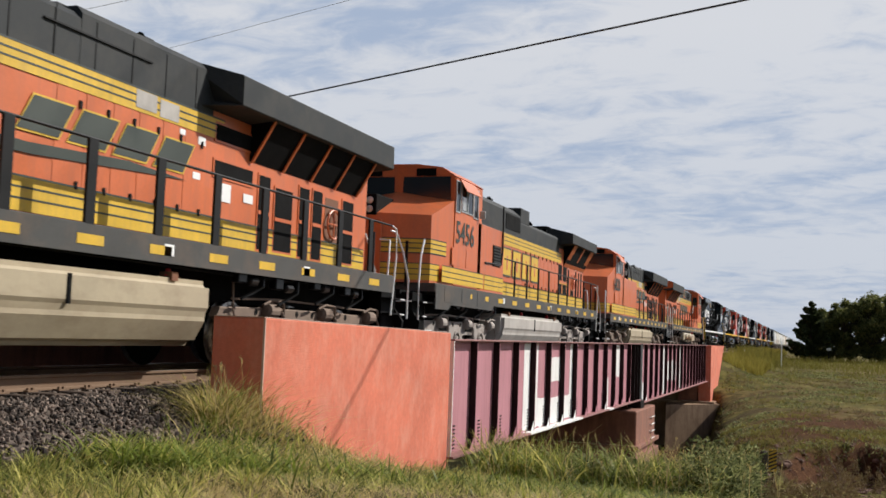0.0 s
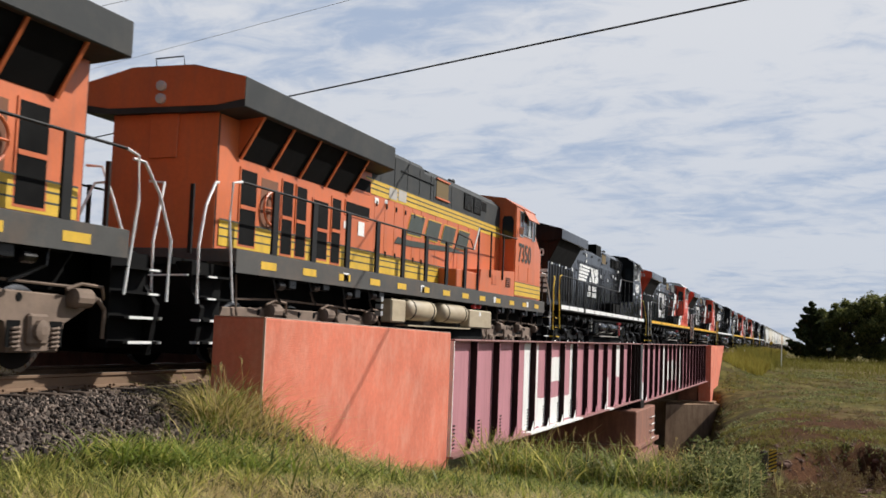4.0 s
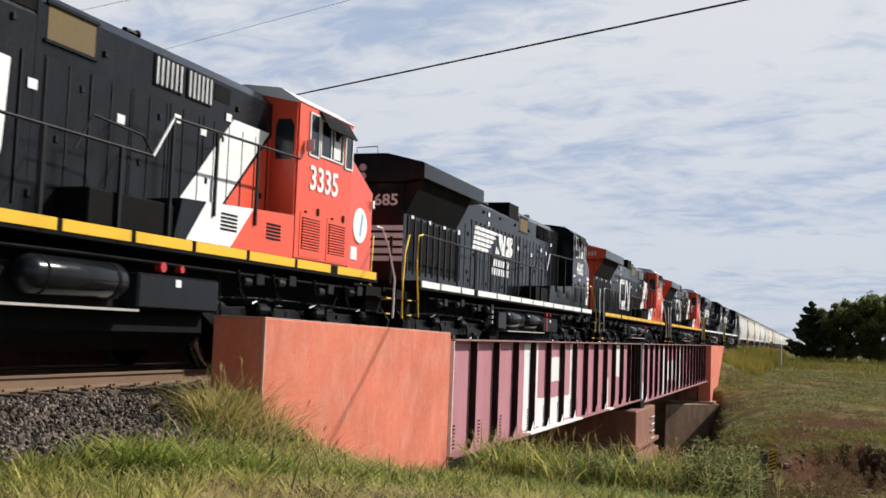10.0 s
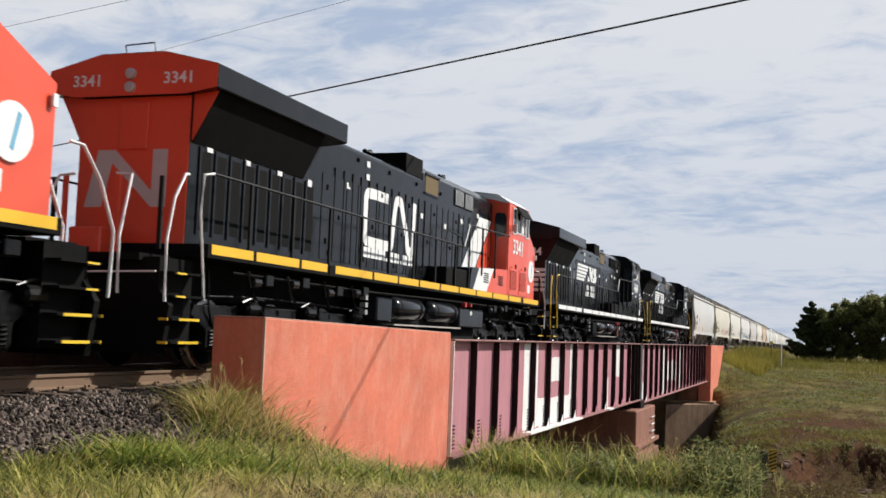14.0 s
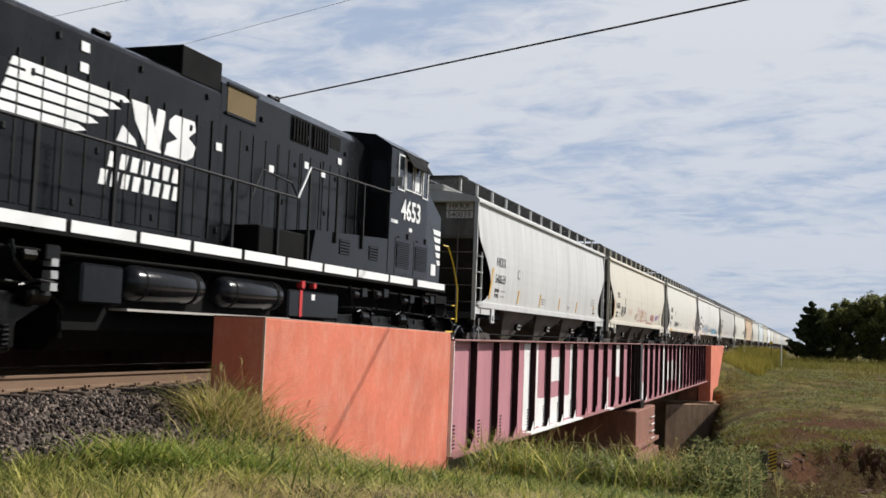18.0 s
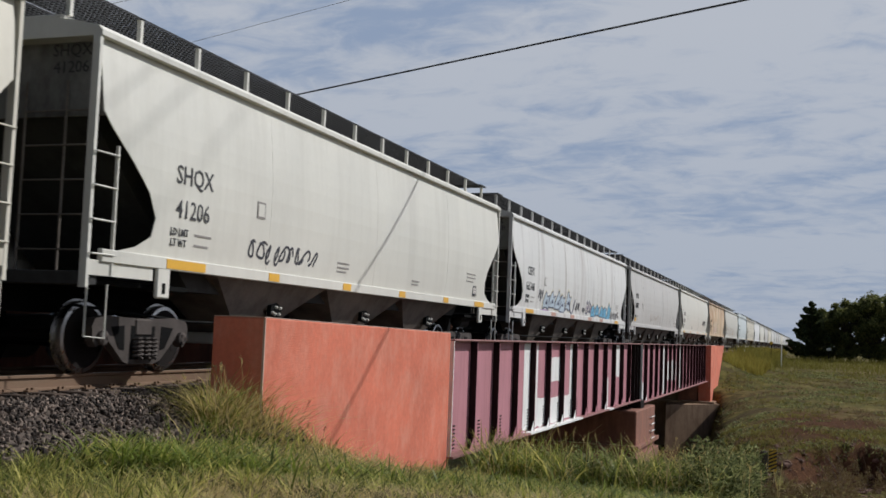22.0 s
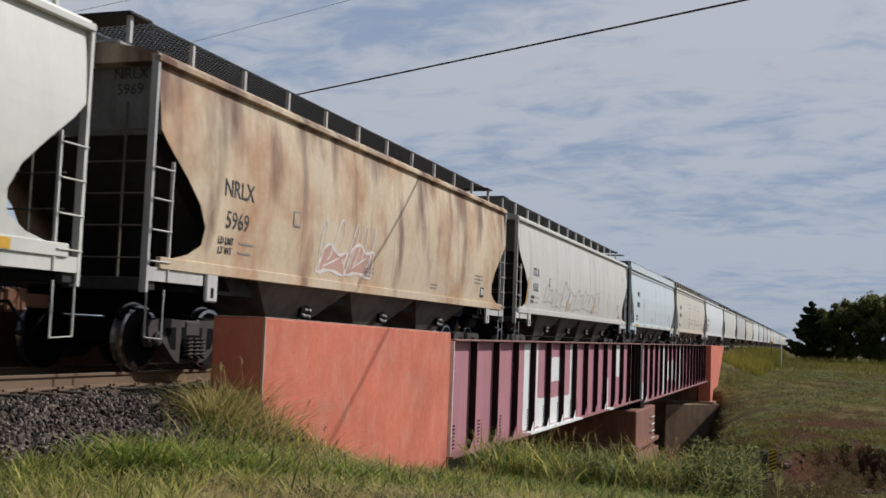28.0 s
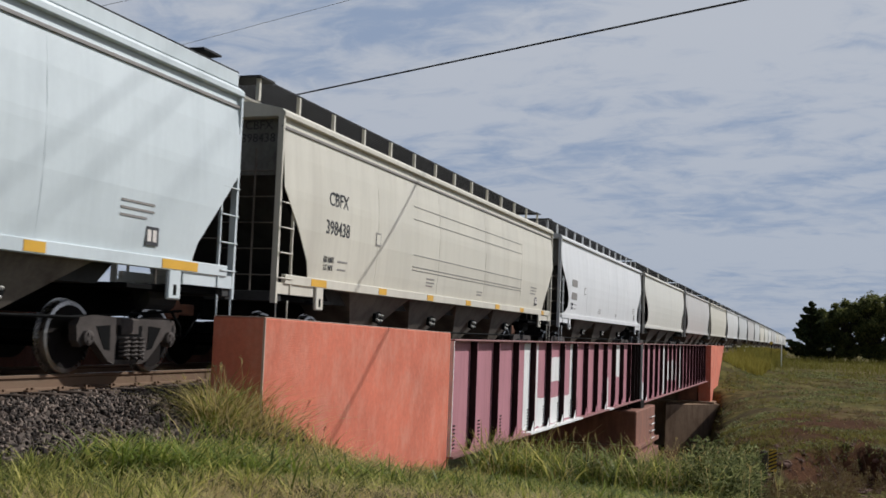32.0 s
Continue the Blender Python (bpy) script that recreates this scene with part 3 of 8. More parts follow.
def girder(y0, y1, z0, z1, xw, first, pitch, paints):
    """One plate girder: web, flanges, shade-black stiffeners with knee plates, bolt rows and cover paint on the web."""
    g = new("plate_girder")
    tagged(g, "maroon steel plate girder with white patches of cover paint", "girder", "girders of the bridge")
    part("web", boxm(xw - 0.014, xw, y0, y1, z0 + 0.03, z1 - 0.03), M_PINK, g)
    part("top_flange", boxm(xw - 0.22, xw + 0.19, y0, y1, z1 - 0.035, z1, bev=0.006), M_PINK_FL, g, "dull dark top flange")
    part("bottom_flange", boxm(xw - 0.22, xw + 0.24, y0, y1, z0, z0 + 0.045, bev=0.006), M_PINK_FL, g, "grimy brown-maroon bottom flange")
    part("end_plate", boxm(xw, xw + 0.18, y0, y0 + 0.03, z0 + 0.045, z1 - 0.035), M_WPAINT, g, "white-painted end stiffener")
    n = int((y1 - first) / pitch) + 1
    D = 0.150
    # stiffener faces turned from the sun get their shade as colour
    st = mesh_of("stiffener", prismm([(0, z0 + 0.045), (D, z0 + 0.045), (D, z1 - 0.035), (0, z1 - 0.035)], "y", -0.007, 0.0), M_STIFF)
    leg = mesh_of("stiffener_leg", boxm(D - 0.010, D, 0.0, 0.03, z0 + 0.045, z1 - 0.035), M_PINK)
    knee = mesh_of("knee_plate", prismm([(-0.30, z0 + 0.045), (0.0, z0 + 0.045), (0.0, z0 + 0.30)], "x", D - 0.02, D - 0.008), M_PINK)
    kneew = knee.copy(); kneew.materials.clear(); kneew.materials.append(M_WPAINT)
    bb = bmesh.new()
    for i in range(7):
        for dy in (0.0, 0.07):
            lathe(bb, [(0.0, 0.02), (0.018, 0.018), (0.026, 0.008)], "x", (0.0, dy, z0 + 0.14 + i * 0.075), 6)
    bolts = mesh_of("bolts", bb, M_BOLT)
    for k in range(n):
        y = first + k * pitch
        if y > y1 - 0.1:
            break
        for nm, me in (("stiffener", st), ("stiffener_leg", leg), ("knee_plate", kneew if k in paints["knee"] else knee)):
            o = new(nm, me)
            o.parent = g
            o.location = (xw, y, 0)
        o = tagged(new("bolts", bolts), kind="stuff")
        o.parent = g
        o.location = (xw + 0.001, y - 0.22 if k in paints["knee"] else y - 1.05, 0)
    for q, (ya, yb, za, zb) in enumerate(paints["patch"]):
        bm = bmesh.new()
        prism(bm, ragged(ya, yb, za, zb, q), "x", xw + 0.001, xw + 0.005)
        part("paint_patch", bm, M_WPAINT, g, "patch of white cover paint")
    for ya, yb in paints["flange"]:
        part("paint_patch", boxm(xw + 0.02, xw + 0.244, ya, yb, z0 + 0.002, z0 + 0.05), M_WPAINT, g, "white cover paint on the flange")
    return g


gz1, gz0 = 0.57, -1.78
LO, HI = gz0 + 0.08, gz1 - 0.07
near_patch = [(26.61, 27.24, LO, HI), (27.40, 28.12, LO, HI), (28.10, 29.0, LO, -0.95), (29.12, 30.85, -0.55, 0.12), (29.12, 30.85, LO, -0.98),
              (31.0, 32.14, LO, -1.0), (32.16, 32.55, LO, HI), (38.30, 38.82, LO, -0.66), (39.55, 41.12, -0.68, HI)]
girder(20.35, 45.4, gz0, gz1, GX, 22.05, 1.748, {"knee": (3, 4, 5, 6, 9), "patch": near_patch, "flange": [(26.6, 33.2), (37.9, 38.8)]})
far_patch = [(46.9, 47.55, -1.82, -1.1), (53.5, 54.6, -1.85, HI), (55.4, 56.4, -1.25, -0.26), (57.1, 58.1, -1.3, -0.28), (58.8, 59.65, -1.3, -0.3), (60.8, 61.8, -1.85, HI)]
girder(45.95, 76.6, -1.93, gz1, GX, 47.7, 1.748, {"knee": (0,), "patch": far_patch, "flange": []})
for y0, y1, z0 in ((20.35, 45.4, gz0), (45.95, 76.6, -1.93)):
    g = new("plate_girder")
    tagged(g, "dark maroon steel plate girder across the track", "girder", "girders of the bridge")
    part("web", boxm(TRACK - 2.65, TRACK - 2.636, y0, y1, z0 + 0.03, gz1 - 0.03), M_PINK, g)
    part("top_flange", boxm(TRACK - 2.85, TRACK - 2.45, y0, y1, gz1 - 0.035, gz1), M_PINK_FL, g)
    part("bottom_flange", boxm(TRACK - 2.85, TRACK - 2.45, y0, y1, z0, z0 + 0.045), M_PINK_FL, g)
    fl = new("bridge_floor")
    tagged(fl, "dark steel floor beams and stringers of the bridge", "bridge floor")
    fb = mesh_of("floor_beam", boxm(TRACK - 2.63, GX - 0.02, -0.12, 0.12, z0 + 0.1, z0 + 0.95), M_DKSTEEL)
    for k in range(int((y1 - y0) / 3.47) + 1):
        o = new("floor_beam", fb)
        o.parent = fl
        o.location = (0, min(y0 + 0.3 + k * 3.47, y1 - 0.2), 0)
    for sx in (-0.95, 0.95):
        part("stringer", boxm(TRACK + sx - 0.14, TRACK + sx + 0.14, y0, y1, z0 + 0.4, -0.41), M_DKSTEEL, fl)
    part("deck_plate", boxm(TRACK - 2.6, GX - 0.03, y0, y1, -0.62, -0.60), M_DKSTEEL, fl)
# dark end posts between the spans
ep = new("end_post")
tagged(ep, "dark steel end posts between the bridge spans", "post")
for y in (43.75, 44.5, 45.25):
    part("post_plate", boxm(GX + 0.001, GX + 0.2, y - 0.02, y + 0.02, gz0 + 0.05, gz1 - 0.04), M_DKSTEEL, ep)
part("gap_cover", boxm(GX - 0.2, GX + 0.02, 45.38, 45.98, gz0, gz1 - 0.04), M_DKSTEEL, ep)
part("bearing", boxm(GX - 0.3, GX + 0.25, 45.2, 46.2, -2.1, -1.78), M_DKSTEEL, ep, "rusty bearing block on the pier")

pier = new("bridge_pier")
tagged(pier, "rust-stained concrete pier with a stepped ledge and iron rungs", "pier", kind="structure")
bm = boxm(TRACK - 2.9, -6.45, 43.2, 48.6, -6.6, -2.1, bev=0.05)
part("shaft", bm, M_PIER, pier)
part("ledge", boxm(TRACK - 3.1, -6.3, 42.9, 49.0, -3.62, -3.45, bev=0.02), M_PIER, pier)
part("footing", boxm(TRACK - 3.2, -6.32, 42.8, 49.1, -6.6, -3.9, bev=0.03), M_PIER, pier)
for k in range(4):
    part("rung", tubem([(-6.45, 47.0, -2.55 - 0.3 * k), (-6.36, 47.0, -2.55 - 0.3 * k), (-6.36, 47.9, -2.55 - 0.3 * k), (-6.45, 47.9, -2.55 - 0.3 * k)], 0.02), M_WPAINT, pier, "pale iron rung")

far_ab = new("abutment_far")
tagged(far_ab, "weathered brown concrete abutment with a broad sloped foot", "abutment", kind="structure")
bm = bmesh.new()
prism(bm, [(-12.0, -8.0), (-6.3, -8.0), (-6.1, -3.46), (-12.0, -3.46)], "y", 76.2, 82.0)
part("seat_block", bm, M_CONC_OLD, far_ab)
part("skew_foot", prismm([(-8.9, 72.4), (-5.25, 77.0), (-5.25, 81.0), (-9.6, 81.0)], "z", -8.5, -3.42), M_CONC_OLD, far_ab, "sunlit skewed foot")
part("bearing_shelf", boxm(TRACK - 2.6, -6.1, 76.0, 79.0, -3.44, -3.28, bev=0.03), M_CONC_OLD, far_ab, "lighter top of the seat")
part("back_wall", boxm(TRACK - 2.6, -7.0, 77.0, 78.0, -3.3, -0.4), M_CONC_OLD, far_ab)
wf = new("wing_wall_far_end")
tagged(wf, "salmon-red concrete wing wall at the far end of the bridge", "wall", kind="structure")
bm = bmesh.new()
prism(bm, [(76.7, -3.3), (81.3, -3.3), (88.4, 0.55), (76.7, 0.55)], "x", -7.25, -6.42)
part("wall_block", bm, M_CONC_RED, wf)
# darker concrete here paints in the shade on the wall's -y end
part("back_panel", boxm(-7.9, -7.26, 76.75, 77.4, -2.6, 0.5), M_PIER, wf, "end of the wall, shade put into its colour")
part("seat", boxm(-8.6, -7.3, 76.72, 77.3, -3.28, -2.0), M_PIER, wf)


# ---- overhead cables ----
def cable(name, a, b, sag, r, material, label):
    a, b = Vector(a), Vector(b)
    pts = []
    for i in range(33):
        k = i / 32
        p = a.lerp(b, k)
        p.z -= sag * 4 * k * (1 - k)
        pts.append(p)
    tagged(part(name, tubem(pts, r, 6), material), label, "cable")


w1, w2 = Vector((-15.318, 30.016, 7.966)), Vector((-1.397, 23.835, 8.179))
d = (w2 - w1).normalized()
cable("power_cable", w1 - d * 45, w2 + d * 28, 0.0, 0.024, M_WIRE, "taut black overhead cable crossing the track")
t1, t2 = EYE + 1.9 * (Vector((-27.89, 43.59, 14.0)) - EYE), EYE + 1.9 * (Vector((-17.75, 39.11, 14.0)) - EYE)
d = (t2 - t1).normalized()
cable("power_cable", t1 - d * 40, t2 + d * 45, 0.0, 0.016, M_WIRE2, "thin grey overhead cable")
t1, t2 = EYE + 1.9 * (Vector((-35.67, 39.65, 14.0)) - EYE), EYE + 1.9 * (Vector((-26.89, 37.19, 14.0)) - EYE)
d = (t2 - t1).normalized()
cable("power_cable", t1 - d * 40, t2 + d * 45, 0.0, 0.018, M_WIRE2, "thin grey overhead cable")

for at, along in (((5.55, 22.2, 17.36), (-0.867, 0.498, 0.0)), ((7.78, 25.18, 19.74), (-0.879, 0.477, 0.0)), ((10.02, 29.21, 22.38), (-0.928, 0.373, 0.0))):
    at, along = Vector(at), Vector(along)
    cable("power_cable", at - along * 40, at + along * 44, 0.0, 0.015, M_WIRE, "taut black overhead cable high above the track")

# ---- markers and posts beyond the creek ----
om = new("object_marker")
om.location = (-1.205, 41.0, -3.03)
tagged(om, "narrow yellow and black striped marker board on a post", "marker")
part("board", boxm(-0.13, 0.13, -0.012, 0.0, -0.78, 0.0), M_SIGNY, om)
for k in range(6):
    bm = bmesh.new()
    z = -0.78 + k * 0.13
    prism(bm, [(-0.13, z), (0.13, min(z + 0.12, -0.01)), (0.13, min(z + 0.185, 0.0)), (-0.13, min(z + 0.065, 0.0))], "y", -0.017, -0.012)
    part("stripe", bm, M_SIGNK, om, "black slanting stripe")
part("post", boxm(-0.03, 0.03, 0.0, 0.05, -2.6, -0.1), M_DKSTEEL, om)
# stub added in place of a dark hollow in the bank
stub = part("timber_stub", lathem([(-6.0, 0.16), (-3.15, 0.14), (-3.08, 0.09)], "z", (-1.52, 40.9, 0), 9), M_TREEBARK)
tagged(stub, "dark stub standing in for a dark hollow by the marker", "pile")
for x, z0, z1, r, m, lb in ((-2.8, -1.6, 1.0, 0.055, M_POSTW, "white marker post in tall grass"), (-6.6, -1.8, 0.2, 0.04, M_POSTW, "slim pale marker stake")):
    p = part("marker_post", lathem([(z0, r), (z1 - 0.05, r), (z1, r * 0.5)], "z", (x, 120.0, 0), 8), m)
    tagged(p, lb, "post")
sg = new("line_sign")
sg.location = (-3.85, 120, 0)
tagged(sg, "small yellow sign plate on a thin post", "sign")
part("plate", prismm([(0, 1.22), (0.2, 1.0), (0, 0.78), (-0.2, 1.0)], "y", -0.01, 0.01), M_SIGNY, sg)
part("post", boxm(-0.03, 0.03, 0.01, 0.06, -1.7, 1.2), M_DKSTEEL, sg)
hy = new("utility_box")
hy.location = (2.3, 146, 0.55)
tagged(hy, "small white utility box before the trees", "box")
part("cover", boxm(-0.28, 0.28, -0.15, 0.15, -0.16, 0.16, bev=0.05), M_POSTW, hy)
part("stem", boxm(-0.08, 0.08, -0.08, 0.08, -1.7, -0.25), M_DKSTEEL, hy)
# ---- trees ----
def leaf_cloud(rng, centres, radii, count, size):
    """Small bent leaf cards scattered through the clumps of a crown; arrays of vertices and faces."""
    pick = rng.integers(0, len(centres), count)
    dirs = rng.normal(size=(count, 3))
    dirs /= np.linalg.norm(dirs, axis=1, keepdims=True)
    rad = rng.uniform(0.1, 1.0, (count, 1)) ** 0.5 * rng.uniform(0.7, 1.7, (count, 1))
    p = centres[pick] + dirs * rad * radii[pick][:, None] * np.array([1, 1, 0.85])
    a = rng.normal(size=(count, 3)); a /= np.linalg.norm(a, axis=1, keepdims=True)
    b = np.cross(a, rng.normal(size=(count, 3))); b /= np.linalg.norm(b, axis=1, keepdims=True)
    s = size * rng.uniform(0.6, 1.4, (count, 1))
    quad = np.stack([p - a * s, p + b * s * 0.45, p + a * s, p - b * s * 0.45], 1).reshape(-1, 3)
    faces = np.arange(count * 4).reshape(-1, 4)
    return quad, faces


def crown(name, parent, verts, faces, material):
    me = bpy.data.meshes.new(name)
    me.from_pydata(verts.tolist(), [], faces.tolist())
    me.materials.append(material)
    ob = new(name, me)
    ob.parent = parent
    return ob


def broadleaf(x, y, h, spread, seed, label):
    rng = np.random.default_rng(seed)
    z0 = float(height(np.array(x), np.array(y)))
    t = new("broadleaf_tree")
    t.location = (x, y, z0)
    tagged(t, label, "tree", "trees beyond the field")
    bm = bmesh.new()
    lathe(bm, [(-0.3, 0.34), (0.6, 0.24), (h * 0.32, 0.18), (h * 0.6, 0.07)], "z", (0, 0, 0), 9)
    part("trunk", bm, M_TREEBARK, t)
    cs, rs = [], []
    bm = bmesh.new()
    for k in range(120):
        a = rng.uniform(0, 6.28)
        zz = h * rng.uniform(0.06, 0.9)
        rr = spread * (1 - ((zz / h - 0.45) / 0.62) ** 2) ** 0.5 * rng.uniform(0.3, 1.0)
        c = (rr * math.cos(a), rr * math.sin(a), zz)
        tube(bm, [(0, 0, h * 0.2 + zz * 0.25), (c[0] * 0.5, c[1] * 0.5, zz * 0.75), c], 0.045, 5)
        cs.append(c); rs.append(rng.uniform(0.25, 1.0) ** 1.4 * spread * 0.24)
    part("branchwork", bm, M_TREEBARK, t)
    v, f = leaf_cloud(rng, np.array(cs), np.array(rs), 50000, 0.165)
    crown("crown", t, v, f, M_LEAF)


def cedar(x, y, h, spread, seed, label):
    rng = np.random.default_rng(seed)
    z0 = float(height(np.array(x), np.array(y)))
    t = new("cedar_tree")
    t.location = (x, y, z0)
    tagged(t, label, "tree", "trees beyond the field")
    bm = bmesh.new()
    lathe(bm, [(-0.3, 0.2), (h * 0.5, 0.1), (h * 0.97, 0.015)], "z", (0, 0, 0), 8)
    part("trunk", bm, M_TREEBARK, t)
    cs, rs = [], []
    for k in range(105):
        q = rng.uniform(0.02, 0.98) ** 0.9
        a = rng.uniform(0, 6.28)
        reach = spread * (1 - q) ** 0.82 * rng.uniform(0.6, 1.15) + 0.05
        for f in (0.35, 0.65, 0.88, 1.0):
            cs.append((reach * f * math.cos(a), reach * f * math.sin(a), h * q * 0.96 + 0.15 + 0.28 * reach * f * f))
            rs.append((0.55 - 0.38 * f) * (0.35 + 0.75 * (1 - q)) * rng.uniform(0.7, 1.2))
    v, f = leaf_cloud(rng, np.array(cs), np.array(rs), 30000, 0.17)
    crown("crown", t, v, f, M_CEDAR)


cedar(0.15, 150, 7.9, 3.7, 3, "dark pointed cedar tree at the field's edge")
broadleaf(2.2, 156, 7.2, 2.6, 31, "dark green bushy tree behind the cedar")
broadleaf(5.0, 152, 8.6, 3.2, 8, "tall dark green broadleaf tree with a ragged crown")
broadleaf(8.6, 151, 9.4, 3.6, 9, "tall dark green broadleaf tree with a ragged crown")
broadleaf(13.5, 153, 9.0, 3.8, 12, "broad dark green tree at the field's edge")
broadleaf(20.0, 156, 9.0, 4.0, 14, "broad dark green tree at the field's edge")


# ---- grass and weeds ----
def blades(rng, x, y, tall, wide, lean, curl, segs=3, base=None):
    """Tapering bent blades rooted at (x, y); arrays of vertices and quads."""
    n = len(x)
    z = height(x, y) if base is None else base
    a = rng.uniform(0, 2 * math.pi, n)
    dx, dy = np.cos(a), np.sin(a)
    wx, wy = -dy, dx
    V = []
    for i in range(segs + 1):
        k = i / segs
        out = tall * (lean * k + curl * k * k)
        up = tall * k * (1 - 0.35 * curl * k)
        w = wide * (1 - k) ** 0.7 * 0.5 + 0.0006
        cx, cy, cz = x + dx * out, y + dy * out, z - 0.03 + up
        V.append(np.stack([cx - wx * w, cy - wy * w, cz], 1))
        V.append(np.stack([cx + wx * w, cy + wy * w, cz], 1))
    V = np.stack(V, 1)
    m = 2 * (segs + 1)
    quad = np.array([[2 * i, 2 * i + 1, 2 * i + 3, 2 * i + 2] for i in range(segs)])
    Fq = (np.arange(n) * m)[:, None, None] + quad[None]
    return V.reshape(-1, 3), Fq.reshape(-1, 4)


def stuff(name, chunks, material, label, category="grass"):
    V, Fq, b = [], [], 0
    for v, f in chunks:
        V.append(v); Fq.append(f + b); b += len(v)
    me = bpy.data.meshes.new(name)
    me.from_pydata(np.concatenate(V).tolist(), [], np.concatenate(Fq).tolist())
    me.materials.append(material)
    return tagged(new(name, me), label, category, kind="stuff")


def field(rng, n, x0, x1, y0, y1, keep):
    x, y = rng.uniform(x0, x1, n), rng.uniform(y0, y1, n)
    k = keep(x, y)
    sel = rng.random(n) < k
    return x[sel], y[sel]


def patchy(x, y, s, o):
    return np.clip(0.5 + 0.6 * wave(x + o, y - o, s) + 0.25 * wave(x - 2 * o, y + o, 2.3 * s), 0, 1)


def off_wall(x, y):
    """1 where grass may grow: not on the wall, the bridge or the open ballast."""
    ok = np.ones_like(x)
    ok[(x < -6.62) & (y > 12.4)] = 0
    edge = np.interp(y, [0, 7.4, 8.6, 10.4, 11.4, 12.4], [-5.85, -5.9, -6.1, -6.45, -6.9, -7.35]) + 0.12 * wave(x * 0, y, 2.4)
    ok[(x < edge)] = 0
    return ok


rng = np.random.default_rng(11)


def straw(x, y):
    """Where the mown straw lies: a strip before the bridge."""
    return ease(0.35, 0.75, patchy(x, y, 0.9, 7.0) * 0.55 + 0.55 * ease(-4.6, -3.6, x) * (1 - ease(8.3, 9.6, y + 0.25 * (x + 3))))


# low tufts: each one a spray of blades round a root
def tufts(n, per, x0, x1, y0, y1, keep, lo, hi, spread):
    tx, ty = field(rng, n, x0, x1, y0, y1, keep)
    th = rng.uniform(lo, hi, len(tx)) * (0.6 + 0.8 * patchy(tx, ty, 0.7, 4))
    x = np.repeat(tx, per) + rng.normal(0, spread, len(tx) * per)
    y = np.repeat(ty, per) + rng.normal(0, spread, len(tx) * per)
    h = np.repeat(th, per) * rng.uniform(0.45, 1.15, len(x))
    ok = off_wall(x, y) > 0
    return x[ok], y[ok], h[ok]


gx, gy, gh = tufts(7000, 15, -7.4, 3.2, 5.2, 24.5, lambda x, y: off_wall(x, y) * (0.2 + 0.8 * (1 - straw(x, y))), 0.10, 0.28, 0.05)
bx, by, bh = tufts(2600, 9, -7.4, 3.2, 5.2, 24.5, lambda x, y: off_wall(x, y) * ease(0.35, 0.7, patchy(x, y, 1.1, 9.0)) * (0.15 + 0.85 * (1 - straw(x, y))), 0.16, 0.34, 0.05)
stuff("grass", [blades(rng, gx, gy, gh, rng.uniform(0.008, 0.017, len(gx)), rng.uniform(0.1, 0.8, len(gx)), rng.uniform(0.1, 1.1, len(gx))),
                blades(rng, bx, by, bh, rng.uniform(0.014, 0.03, len(bx)), rng.uniform(0.2, 1.0, len(bx)), rng.uniform(0.3, 1.3, len(bx)), 4)],
      M_GRASS, "tufted green grass in front of the bridge")
gx, gy, gh = tufts(7500, 11, -7.4, 3.2, 5.2, 24.5, lambda x, y: off_wall(x, y) * (0.22 + 0.78 * straw(x, y)), 0.08, 0.24, 0.09)
stuff("dry_grass", [blades(rng, gx, gy, gh, rng.uniform(0.004, 0.010, len(gx)), rng.uniform(0.2, 1.4, len(gx)), rng.uniform(0.2, 1.3, len(gx)))],
      M_DRY, "pale dry grass among the green tufts")
gx, gy, gh = tufts(5200, 12, -4.9, 1.5, 5.3, 9.6, lambda x, y: np.clip(patchy(x, y, 1.3, 3.0) * 1.3, 0.1, 1) * (1 - ease(8.2, 9.6, y)), 0.05, 0.16, 0.07)
stuff("straw", [blades(rng, gx, gy, gh, rng.uniform(0.003, 0.008, len(gx)), rng.uniform(0.4, 2.0, len(gx)), rng.uniform(0.2, 1.0, len(gx)))],
      M_DRY, "mown pale straw lying over the turf")
# tall leaning grass at the wall's corner and along its foot
gx = np.concatenate([rng.normal(-7.0, 0.26, 1150), rng.uniform(-6.62, -6.3, 220), rng.normal(-6.2, 0.35, 600)])
gy = np.concatenate([rng.normal(11.85, 0.40, 1150), rng.uniform(12.3, 15.5, 220), rng.normal(11.5, 0.7, 600)])
sel = off_wall(gx, gy) > 0
gx, gy = gx[sel], gy[sel]
tall = rng.uniform(0.22, 0.80, len(gx)) * (1.0 - 0.5 * (gx > -6.62) * (gy > 12.3))
green = rng.random(len(gx)) < 0.42
for nm, s_, mt, lb in (("tall_grass", green, M_GRASS, "tall yellow-green grass at the corner of the wall"), ("tall_grass", ~green, M_DRY, "tall straw-coloured grass at the corner of the wall")):
    stuff(nm, [blades(rng, gx[s_], gy[s_], tall[s_], rng.uniform(0.010, 0.022, s_.sum()), rng.uniform(0.1, 0.8, s_.sum()), rng.uniform(0.3, 1.4, s_.sum()), 5)], mt, lb)


# lush dark clumps near the ballast edge and before the wall
cl = [(-3.2, 11.6, 0.9, 0.5, 380), (-1.6, 12.6, 0.8, 0.5, 300), (-4.3, 10.3, 0.6, 0.4, 200), (-5.35, 8.1, 0.32, 0.35, 420), (-4.75, 8.9, 0.25, 0.3, 160), (-5.9, 9.9, 0.25, 0.4, 200), (-4.2, 18.9, 0.9, 0.6, 420), (-2.6, 19.6, 0.8, 0.7, 420)]
gx = np.concatenate([rng.normal(a, c, n) for a, b, c, d, n in cl])
gy = np.concatenate([rng.normal(b, d, n) for a, b, c, d, n in cl])
